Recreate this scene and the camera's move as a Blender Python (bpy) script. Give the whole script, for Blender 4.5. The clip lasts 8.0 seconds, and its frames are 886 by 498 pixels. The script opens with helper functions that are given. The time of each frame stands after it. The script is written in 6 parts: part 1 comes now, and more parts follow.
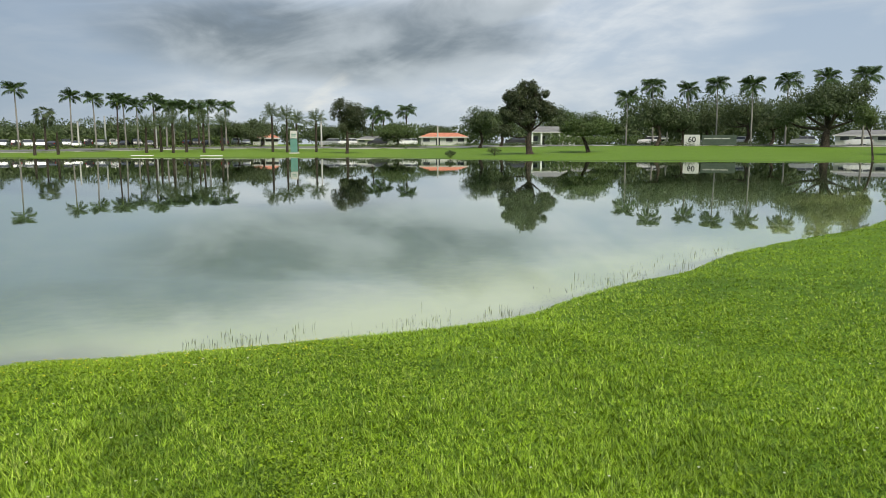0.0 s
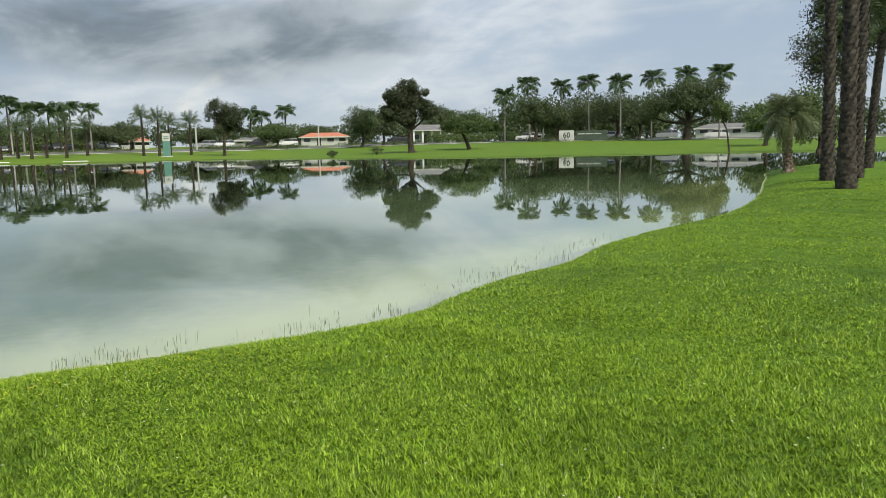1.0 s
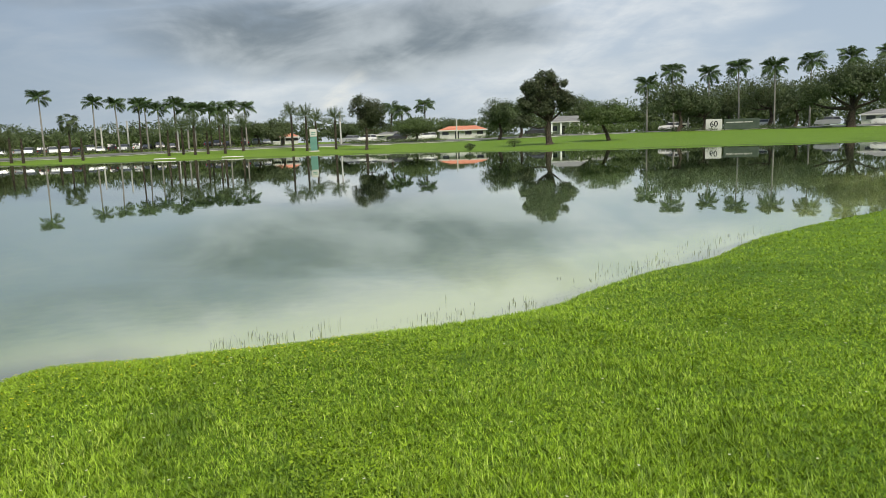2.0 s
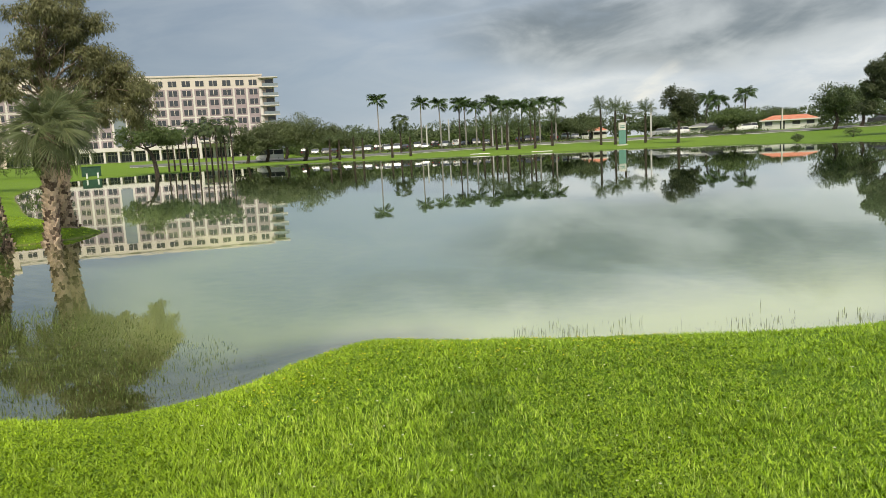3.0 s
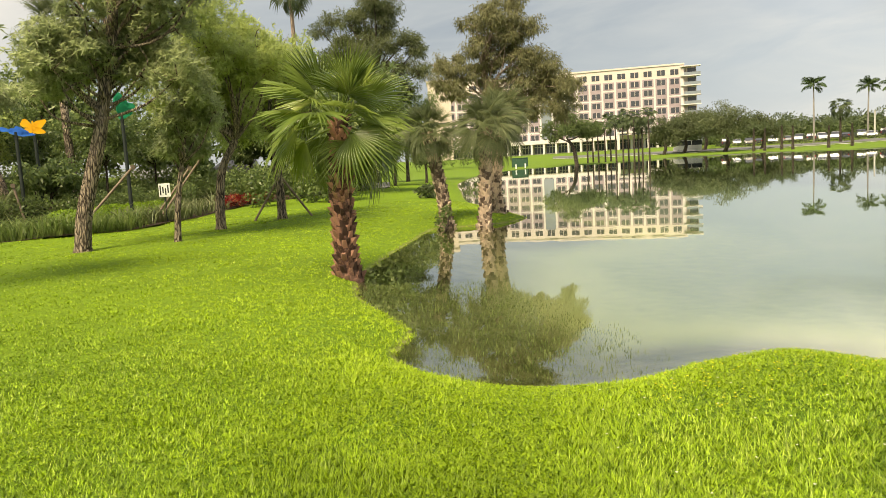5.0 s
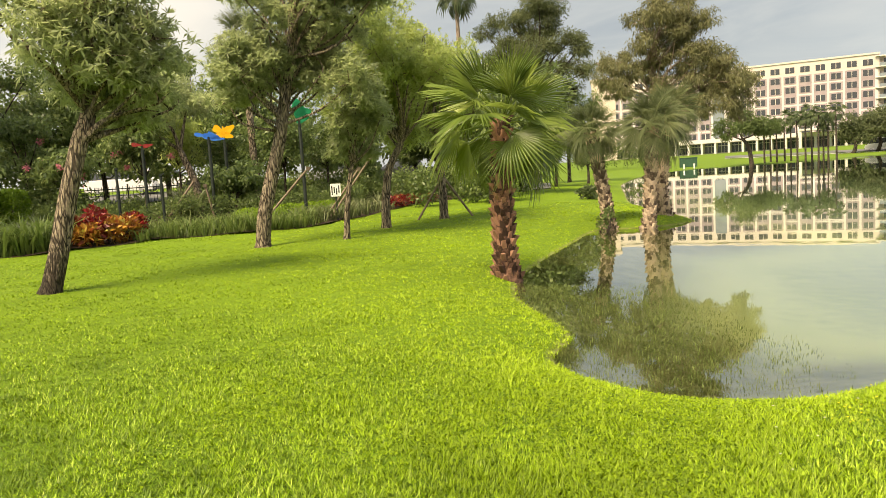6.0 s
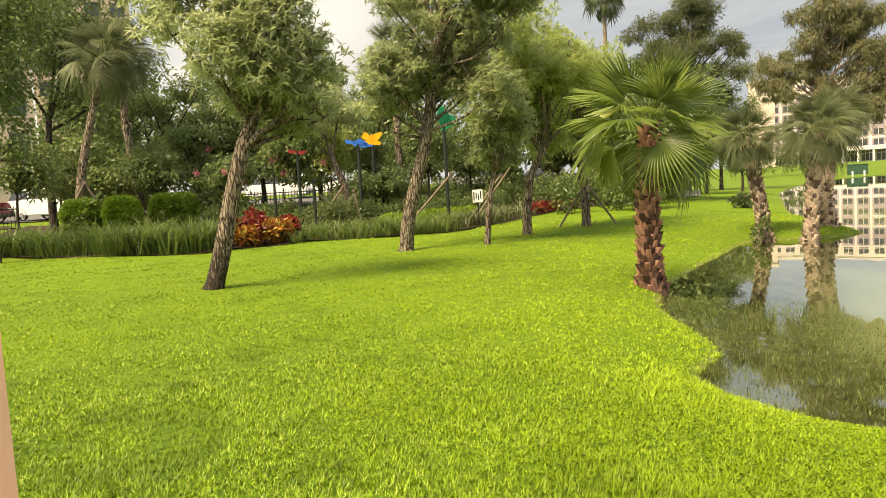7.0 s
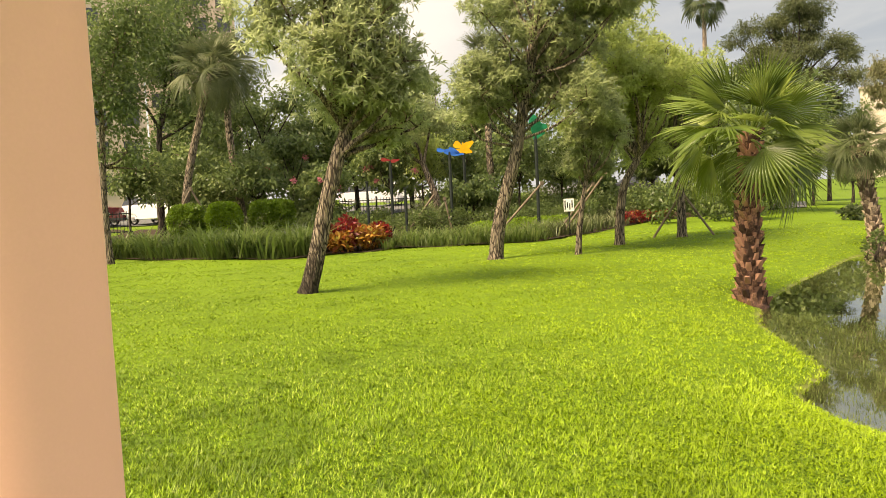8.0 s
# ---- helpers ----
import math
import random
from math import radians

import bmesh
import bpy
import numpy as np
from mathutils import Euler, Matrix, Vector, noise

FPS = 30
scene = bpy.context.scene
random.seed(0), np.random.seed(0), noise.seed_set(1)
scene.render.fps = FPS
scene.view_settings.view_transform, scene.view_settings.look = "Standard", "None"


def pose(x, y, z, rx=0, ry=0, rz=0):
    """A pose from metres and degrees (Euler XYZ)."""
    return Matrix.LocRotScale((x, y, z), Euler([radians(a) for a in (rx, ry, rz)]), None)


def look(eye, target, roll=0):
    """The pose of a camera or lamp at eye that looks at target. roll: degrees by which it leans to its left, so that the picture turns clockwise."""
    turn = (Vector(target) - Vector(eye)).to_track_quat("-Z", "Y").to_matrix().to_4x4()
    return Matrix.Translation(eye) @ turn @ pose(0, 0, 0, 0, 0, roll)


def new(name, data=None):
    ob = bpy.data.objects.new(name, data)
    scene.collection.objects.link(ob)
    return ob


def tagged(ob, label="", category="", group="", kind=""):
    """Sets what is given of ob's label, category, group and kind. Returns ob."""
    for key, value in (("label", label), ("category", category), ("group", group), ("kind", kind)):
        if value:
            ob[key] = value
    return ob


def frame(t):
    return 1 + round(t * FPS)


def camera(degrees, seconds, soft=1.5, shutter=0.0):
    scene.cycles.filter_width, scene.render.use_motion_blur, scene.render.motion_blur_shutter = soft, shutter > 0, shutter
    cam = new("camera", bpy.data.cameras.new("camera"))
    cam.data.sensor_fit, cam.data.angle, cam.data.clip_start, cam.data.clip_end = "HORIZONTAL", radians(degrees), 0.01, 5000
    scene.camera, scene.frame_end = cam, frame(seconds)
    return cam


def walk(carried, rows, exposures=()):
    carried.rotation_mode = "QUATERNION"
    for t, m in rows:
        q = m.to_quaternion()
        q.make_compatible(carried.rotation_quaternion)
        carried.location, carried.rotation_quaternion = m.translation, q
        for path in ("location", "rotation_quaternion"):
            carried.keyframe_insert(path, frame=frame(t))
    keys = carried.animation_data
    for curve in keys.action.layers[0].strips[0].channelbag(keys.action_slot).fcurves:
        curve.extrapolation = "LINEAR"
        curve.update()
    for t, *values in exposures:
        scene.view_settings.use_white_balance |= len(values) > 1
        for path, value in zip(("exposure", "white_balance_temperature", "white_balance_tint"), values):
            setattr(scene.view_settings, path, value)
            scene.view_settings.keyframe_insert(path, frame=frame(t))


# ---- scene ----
cam = camera(61.65, 8.0, soft=0.75)
PATH = [
    (0.0, pose(0, 0, 1.9, 81.96, 0.01, -0.00)),
    (0.5, pose(0, 0, 1.9, 81.85, 0.56, -6.81)),
    (1.0, pose(0, 0, 1.9, 81.79, 1.10, -9.00)),
    (1.2, pose(0, 0, 1.9, 81.75, 1.19, -8.68)),
    (2.3, pose(0, 0, 1.9, 81.40, 2.28, 7.29)),
    (2.5, pose(0, 0, 1.9, 81.48, 2.50, 11.43)),
    (3.0, pose(0, 0, 1.9, 82.04, 2.93, 24.70)),
    (3.5, pose(0, 0, 1.9, 82.72, 3.09, 37.91)),
    (4.0, pose(0, 0, 1.9, 82.89, 3.16, 46.76)),
    (4.5, pose(0, 0, 1.9, 82.78, 3.33, 51.49)),
    (4.7, pose(0, 0, 1.9, 82.93, 3.28, 52.94)),
    (5.8, pose(0, 0, 1.9, 83.72, 3.79, 65.84)),
    (6.0, pose(0, 0, 1.9, 83.94, 3.61, 68.17)),
    (6.5, pose(0, 0, 1.9, 84.38, 3.49, 73.95)),
    (7.0, pose(0, 0, 1.9, 85.07, 3.32, 79.06)),
    (7.5, pose(0, 0, 1.9, 85.65, 3.01, 83.01)),
    (8.0, pose(0, 0, 1.9, 86.09, 2.90, 86.02)),
]
walk(cam, PATH, [(0.0, 0.14, 6500, 8), (2.5, 0.2, 6700, 8), (4.5, 0.72, 8200, 11), (6.5, 1.0, 8900, 12), (8.0, 1.05, 9000, 16)])

# ---- light ----
WATER = 0.0
EYE = 1.9
SKY_POWER, SUN_POWER, SUN_WIDE = 0.95, 4.3, 26.0
SUN_AZ, SUN_EL = 208.0, 52.0      # degrees, azimuth counted to the left of the first view


def way(az, el=0.0):
    a, e = radians(az), radians(el)
    return Vector((-math.sin(a) * math.cos(e), math.cos(a) * math.cos(e), math.sin(e)))


class Nodes:
    """Short-hand for building a node tree."""

    def __init__(self, tree):
        self.tree = tree
        tree.nodes.clear()

    def add(self, kind):
        return self.tree.nodes.new(kind)

    def put(self, socket, value):
        if isinstance(value, bpy.types.NodeSocket):
            self.tree.links.new(value, socket)
        elif isinstance(value, tuple) and len(value) == 3 and socket.type == "RGBA":
            socket.default_value = (*value, 1.0)
        else:
            socket.default_value = value

    def math(self, op, a, b=0.0, c=0.0):
        n = self.add("ShaderNodeMath")
        n.operation = op
        for s, v in zip(n.inputs, (a, b, c)):
            self.put(s, v)
        return n.outputs[0]

    def mix(self, f, a, b, blend="MIX"):
        n = self.add("ShaderNodeMix")
        n.data_type, n.blend_type = "RGBA", blend
        self.put(n.inputs[0], f), self.put(n.inputs[6], a), self.put(n.inputs[7], b)
        return n.outputs[2]

    def noise(self, vec, scale, detail=4.0, rough=0.55, warp=0.0):
        n = self.add("ShaderNodeTexNoise")
        if vec is not None:
            self.put(n.inputs["Vector"], vec)
        n.inputs["Scale"].default_value, n.inputs["Detail"].default_value = scale, detail
        n.inputs["Roughness"].default_value, n.inputs["Distortion"].default_value = rough, warp
        return n.outputs["Fac"]

    def ramp(self, f, *stops):
        n = self.add("ShaderNodeValToRGB")
        self.put(n.inputs[0], f)
        e = n.color_ramp.elements
        while len(e) < len(stops):
            e.new(0.5)
        for el, (p, c) in zip(e, stops):
            el.position = p
            el.color = (*c, 1) if isinstance(c, tuple) else (c, c, c, 1)
        return n.outputs[0]

    def step(self, f, lo, hi):
        n = self.add("ShaderNodeMapRange")
        n.interpolation_type = "SMOOTHSTEP"
        self.put(n.inputs[0], f)
        n.inputs[1].default_value, n.inputs[2].default_value = lo, hi
        return n.outputs[0]


world = bpy.data.worlds.new("sky")
scene.world = world
world.use_nodes = True
W = Nodes(world.node_tree)
sky = W.add("ShaderNodeTexSky")
sky.sky_type, sky.sun_disc, sky.sun_elevation, sky.sun_rotation = "NISHITA", False, radians(SUN_EL), radians(-SUN_AZ)
coord = W.add("ShaderNodeTexCoord").outputs["Generated"]
xyz = W.add("ShaderNodeSeparateXYZ")
W.put(xyz.inputs[0], coord)
X, Y, Z = xyz.outputs
up = W.math("MAXIMUM", Z, 0.0)
flat = W.math("DIVIDE", 1.0, W.math("ADD", up, 0.22))
layer = W.add("ShaderNodeCombineXYZ")
W.put(layer.inputs[0], W.math("MULTIPLY", X, flat)), W.put(layer.inputs[1], W.math("MULTIPLY", Y, flat))
tall = W.add("ShaderNodeMapping")
W.put(tall.inputs[0], coord)
tall.inputs["Scale"].default_value = (1.0, 1.0, 2.1)
az = W.math("MULTIPLY", W.math("ARCTAN2", W.math("MULTIPLY", X, -1.0), Y), 57.2958)
el = W.math("MULTIPLY", W.math("ARCSINE", Z), 57.2958)


def drift(turn, long, short, detail, warp):
    """Wind-drawn cloud texture: noise stretched along a line that climbs by turn degrees towards the south."""
    c, s_ = math.cos(radians(turn)), math.sin(radians(turn))
    along = W.math("SUBTRACT", W.math("MULTIPLY", el, s_), W.math("MULTIPLY", az, c))
    across = W.math("ADD", W.math("MULTIPLY", az, s_), W.math("MULTIPLY", el, c))
    v = W.add("ShaderNodeCombineXYZ")
    W.put(v.inputs[0], W.math("DIVIDE", along, long)), W.put(v.inputs[1], W.math("DIVIDE", across, short))
    v.inputs[2].default_value = turn * 0.37
    return W.noise(v.outputs[0], 1.0, detail, 0.56, warp)


billow = W.noise(tall.outputs[0], 4.2, 7.0, 0.5, 0.35)
lump = W.noise(tall.outputs[0], 5.0, 6.0, 0.5, 0.5)
wisp = drift(16.0, 12.0, 4.2, 6.0, 1.1)
bank = drift(4.0, 13.0, 3.2, 8.0, 0.6)
streak = W.mix(0.5, W.noise(layer.outputs[0], 3.4, 8.0, 0.62, 0.3), wisp)
wob = W.math("MULTIPLY", W.math("SUBTRACT", billow, 0.5), 18.0)
wob2 = W.math("ADD", W.math("MULTIPLY", W.math("SUBTRACT", wisp, 0.5), 8.0), W.math("MULTIPLY", W.math("SUBTRACT", lump, 0.5), 5.0))


def cloud(a, e, wa, we, sway=1.0, inner=0.15, outer=1.6, turn=0.0):
    """A soft cloud mask round azimuth a and elevation e, its long axis climbing by turn degrees to the south, with ragged edges."""
    c, s_ = math.cos(radians(turn)), math.sin(radians(turn))
    da = W.math("ADD", W.math("SUBTRACT", az, a), W.math("MULTIPLY", wob, sway))
    de = W.math("ADD", W.math("SUBTRACT", el, e), W.math("MULTIPLY", wob2, 0.45 * sway))
    p = W.math("DIVIDE", W.math("SUBTRACT", W.math("MULTIPLY", de, s_), W.math("MULTIPLY", da, c)), wa)
    q = W.math("DIVIDE", W.math("ADD", W.math("MULTIPLY", da, s_), W.math("MULTIPLY", de, c)), we)
    r = W.math("ADD", W.math("MULTIPLY", p, p), W.math("MULTIPLY", q, q))
    return W.math("SUBTRACT", 1.0, W.step(r, inner, outer))


def most(first, *rest):
    for m in rest:
        first = W.math("MAXIMUM", first, m)
    return first


def part_of(m, k):
    return W.math("MULTIPLY", m, k)


clear = W.ramp(W.math("DIVIDE", el, 60.0), (0.0, (0.50, 0.57, 0.65)), (0.06, (0.43, 0.515, 0.63)), (0.35, (0.36, 0.455, 0.60)), (1.0, (0.36, 0.45, 0.59)))
veil = W.step(W.math("ADD", W.math("MULTIPLY", bank, 0.6), W.math("MULTIPLY", streak, 0.4)), 0.42, 0.64)
shade = W.mix(W.math("MULTIPLY", veil, 0.72), clear, (0.60, 0.645, 0.70))
white = most(cloud(-12, 10.0, 13, 6.0, 1.0, 0.1, 1.7, 32.0), part_of(cloud(15, 3.6, 9, 1.9, 0.5), 0.75), part_of(cloud(91, 13, 6, 6, 0.7), 0.6), cloud(0, 14.6, 20, 3.4), part_of(cloud(22, 20, 26, 5.5), 0.85), part_of(cloud(26, 8.4, 9, 1.5, 0.7), 0.6))
shade = W.mix(W.math("MULTIPLY", white, W.math("ADD", 0.18, W.math("MULTIPLY", W.step(streak, 0.34, 0.70), 0.72))), shade, (0.80, 0.825, 0.85))
dark = most(cloud(8.0, 7.5, 15, 3.0, 0.55, 0.25, 1.6), cloud(-1.0, 9.6, 10, 2.3, 0.6, 0.2, 1.5, 20.0), part_of(cloud(20, 10.8, 12, 1.8, 0.8, 0.2, 1.6), 0.45))
rain = W.mix(W.step(W.math("ADD", W.math("MULTIPLY", lump, 0.7), W.math("MULTIPLY", wisp, 0.3)), 0.38, 0.62), (0.175, 0.21, 0.245), (0.48, 0.525, 0.565))
haze = part_of(cloud(42, 7, 22, 8, 0.6, 0.1, 1.9), 0.8)
shade = W.mix(haze, shade, W.mix(W.step(bank, 0.3, 0.7), (0.258, 0.335, 0.445), (0.32, 0.39, 0.485)))
gloom = part_of(cloud(68, 12, 36, 16, 0.6, 0.1, 1.5), 0.9)
shade = W.mix(gloom, shade, W.mix(W.step(bank, 0.3, 0.7), (0.195, 0.255, 0.345), (0.27, 0.33, 0.41)))
shade = W.mix(part_of(cloud(90, 13, 9, 6, 0.7), 0.75), shade, (0.62, 0.65, 0.68))
shade = W.mix(W.math("MULTIPLY", dark, W.step(lump, 0.15, 0.40)), shade, rain)
high = part_of(cloud(-2, 16.5, 36, 5.4, 0.6, 0.35, 1.5), W.math("ADD", 0.5, W.math("MULTIPLY", W.step(lump, 0.35, 0.62), 0.42)))
shade = W.mix(high, shade, (0.84, 0.87, 0.90))
glow = cloud(10.6, 3.6, 2.6, 1.6, 0.75, 0.0, 1.4, 25.0)
shade = W.mix(W.math("MULTIPLY", glow, W.math("ADD", 0.15, W.math("MULTIPLY", W.step(wisp, 0.38, 0.58), 0.65))), shade, (0.90, 0.875, 0.80))
open_sky = W.add("ShaderNodeBackground")
W.put(open_sky.inputs[0], sky.outputs[0]), W.put(open_sky.inputs[1], 0.08)
clouds = W.add("ShaderNodeBackground")
W.put(clouds.inputs[0], shade), W.put(clouds.inputs[1], SKY_POWER)
blend = W.add("ShaderNodeMixShader")
blend.inputs[0].default_value = 0.88
W.put(blend.inputs[1], open_sky.outputs[0]), W.put(blend.inputs[2], clouds.outputs[0])
W.put(W.add("ShaderNodeOutputWorld").inputs[0], blend.outputs[0])
sun = new("sun", bpy.data.lights.new("sun", "SUN"))
sun.data.energy, sun.data.angle, sun.data.color = SUN_POWER, radians(SUN_WIDE), (1.0, 0.93, 0.80)
sun.matrix_world = look(way(SUN_AZ, SUN_EL) * 60, (0, 0, 0))

# ---- materials ----


def material(name, paint):
    m = bpy.data.materials.new(name)
    m.use_nodes = True
    n = Nodes(m.node_tree)
    out = n.add("ShaderNodeOutputMaterial")
    n.put(out.inputs[0], paint(n))
    return m


def glossy(n, color, rough=0.6, metal=0.0, bump=None, strength=0.3, depth=0.01, spec=0.5, ior=1.45):
    b = n.add("ShaderNodeBsdfPrincipled")
    n.put(b.inputs["Base Color"], color), n.put(b.inputs["Roughness"], rough)
    b.inputs["Metallic"].default_value, b.inputs["IOR"].default_value = metal, ior
    b.inputs["Specular IOR Level"].default_value = spec
    if bump is not None:
        k = n.add("ShaderNodeBump")
        k.inputs["Strength"].default_value, k.inputs["Distance"].default_value = strength, depth
        n.put(k.inputs["Height"], bump), n.put(b.inputs["Normal"], k.outputs[0])
    return b.outputs[0]


def place(n):
    return n.add("ShaderNodeTexCoord").outputs["Object"]


def world_place(n):
    return n.add("ShaderNodeNewGeometry").outputs["Position"]


def solid(name, a, b, scale=3.0, rough=0.7, metal=0.0, bump=0.25, depth=0.01, fine=40.0, spec=0.4, vary=0.0):
    """A worn surface: two colours mixed by a broad and a fine grain, with relief from the fine one."""
    def paint(n):
        v = place(n)
        big, small = n.noise(v, scale, 5.0), n.noise(v, fine, 4.0, 0.65)
        f = n.math("ADD", n.math("MULTIPLY", big, 0.65), n.math("MULTIPLY", small, 0.35))
        if vary:
            f = n.math("ADD", f, n.math("MULTIPLY", n.math("SUBTRACT", n.add("ShaderNodeObjectInfo").outputs["Random"], 0.5), vary))
        f = n.step(f, 0.35, 0.65)
        return glossy(n, n.mix(f, a, b), n.math("ADD", rough - 0.08, n.math("MULTIPLY", small, 0.16)), metal, small, bump, depth, spec)
    return material(name, paint)


def leaf(name, a, b, c=None, through_light=0.35, rough=0.45, own=0.25):
    """Foliage: each leaf its own green between a and b, some c, letting light through."""
    def paint(n):
        r = n.add("ShaderNodeNewGeometry").outputs["Random Per Island"]
        who = n.add("ShaderNodeObjectInfo").outputs["Random"]
        f = n.math("ADD", n.math("MULTIPLY", r, 1.0 - own), n.math("MULTIPLY", who, own))
        stops = [(0.05, a), (0.8, b)] + ([(0.95, c)] if c else [])
        col = n.ramp(f, *stops)
        col = n.mix(n.math("MULTIPLY", n.noise(place(n), 9.0, 3.0), 0.5), col, tuple(0.55 * q for q in a))
        t = n.add("ShaderNodeBsdfTranslucent")
        n.put(t.inputs[0], n.mix(0.5, col, tuple(min(1.0, 1.6 * q) for q in b)))
        m = n.add("ShaderNodeMixShader")
        m.inputs[0].default_value = through_light
        n.put(m.inputs[1], glossy(n, col, rough, spec=0.3)), n.put(m.inputs[2], t.outputs[0])
        return m.outputs[0]
    return material(name, paint)


def paint_lawn(n):
    v = world_place(n)
    patch, tuft, fine = n.noise(v, 0.22, 4.0, 0.6), n.noise(v, 3.0, 5.0, 0.65), n.noise(v, 38.0, 4.0, 0.7)
    weeds = n.step(n.noise(v, 0.9, 5.0, 0.6, 0.4), 0.56, 0.66)
    c = n.mix(n.step(patch, 0.35, 0.65), LAWN_A, LAWN_B)
    c = n.mix(n.math("MULTIPLY", n.step(tuft, 0.35, 0.7), 0.5), c, LAWN_C)
    c = n.mix(n.math("MULTIPLY", weeds, 0.45), c, LAWN_D)
    # dark flecks: thatch, with the shade between blades painted into the colour
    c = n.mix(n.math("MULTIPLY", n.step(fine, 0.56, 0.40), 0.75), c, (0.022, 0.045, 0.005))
    height = n.add("ShaderNodeSeparateXYZ")
    n.put(height.inputs[0], v)
    # lawn colour goes lighter and yellower towards negative x
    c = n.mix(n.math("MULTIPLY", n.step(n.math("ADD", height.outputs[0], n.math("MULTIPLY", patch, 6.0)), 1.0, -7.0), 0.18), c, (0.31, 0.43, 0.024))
    z = n.math("ADD", height.outputs[2], n.math("MULTIPLY", n.math("SUBTRACT", tuft, 0.5), 0.1))
    cove = n.step(height.outputs[0], -2.2, -4.6)
    mud = n.mix(n.step(tuft, 0.4, 0.65), (0.42, 0.45, 0.25), (0.54, 0.58, 0.33))
    mud = n.mix(cove, mud, n.mix(n.step(tuft, 0.35, 0.65), (0.13, 0.14, 0.045), (0.24, 0.25, 0.095)))
    silt = n.mix(n.step(patch, 0.3, 0.7), (0.70, 0.77, 0.36), (0.79, 0.84, 0.44))
    shallow = n.math("ADD", z, n.math("MULTIPLY", cove, 0.30))
    bed = n.mix(n.step(shallow, -0.12, -0.40), mud, silt)
    bed = n.mix(n.step(z, -0.60, -0.80), bed, (0.30, 0.385, 0.22))
    bed = n.mix(n.step(z, -0.80, -1.3), bed, (0.08, 0.11, 0.07))
    # bed and lawn colours are set darker with distance from the origin
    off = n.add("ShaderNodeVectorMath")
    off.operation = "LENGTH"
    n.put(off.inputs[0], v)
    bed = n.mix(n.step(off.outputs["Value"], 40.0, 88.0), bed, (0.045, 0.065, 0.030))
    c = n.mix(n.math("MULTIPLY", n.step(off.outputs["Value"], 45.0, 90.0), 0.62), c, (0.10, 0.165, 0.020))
    c = n.mix(n.step(height.outputs[2], 0.05, -0.01), c, bed)
    h = n.math("ADD", n.math("MULTIPLY", fine, 0.7), tuft)
    return glossy(n, c, 0.8, bump=h, strength=0.9, depth=0.05, spec=0.15)


LAWN_A, LAWN_B, LAWN_C, LAWN_D = (0.085, 0.172, 0.015), (0.130, 0.240, 0.019), (0.165, 0.270, 0.022), (0.058, 0.130, 0.012)
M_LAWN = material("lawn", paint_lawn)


def paint_blade(n):
    v = world_place(n)
    r = n.add("ShaderNodeNewGeometry").outputs["Random Per Island"]
    col = n.ramp(r, (0.0, (0.060, 0.125, 0.006)), (0.42, (0.225, 0.39, 0.018)), (0.86, (0.43, 0.60, 0.06)), (0.98, (0.56, 0.66, 0.15)))
    col = n.mix(n.math("MULTIPLY", n.step(n.noise(v, 0.9, 5.0, 0.6, 0.4), 0.52, 0.62), 0.7), col, (0.085, 0.155, 0.012))
    col = n.mix(n.math("MULTIPLY", n.step(n.noise(v, 0.22, 4.0, 0.6), 0.4, 0.62), 0.5), col, (0.30, 0.46, 0.016))
    # dark noise at two sizes paints shaded gaps between tufts into the blades
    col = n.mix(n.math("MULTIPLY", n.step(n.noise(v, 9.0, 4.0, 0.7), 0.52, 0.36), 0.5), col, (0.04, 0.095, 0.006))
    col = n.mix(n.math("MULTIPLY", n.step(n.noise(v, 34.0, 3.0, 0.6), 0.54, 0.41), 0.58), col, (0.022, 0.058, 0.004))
    # blades turn lighter and yellower between the cove and the garden
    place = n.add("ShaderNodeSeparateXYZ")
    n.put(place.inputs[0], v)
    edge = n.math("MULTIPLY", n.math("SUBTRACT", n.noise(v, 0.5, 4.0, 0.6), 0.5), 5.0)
    lighter = n.math("MULTIPLY", n.step(n.math("ADD", place.outputs[0], edge), -1.0, -5.0), n.step(n.math("ADD", place.outputs[1], edge), 0.6, 2.8))
    col = n.mix(n.math("MULTIPLY", lighter, 0.30), col, (0.47, 0.62, 0.030))
    t = n.add("ShaderNodeBsdfTranslucent")
    n.put(t.inputs[0], n.mix(0.4, col, (0.34, 0.46, 0.03)))
    m = n.add("ShaderNodeMixShader")
    m.inputs[0].default_value = 0.22
    n.put(m.inputs[1], glossy(n, col, 0.46, spec=0.3)), n.put(m.inputs[2], t.outputs[0])
    return m.outputs[0]


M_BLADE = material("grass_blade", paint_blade)


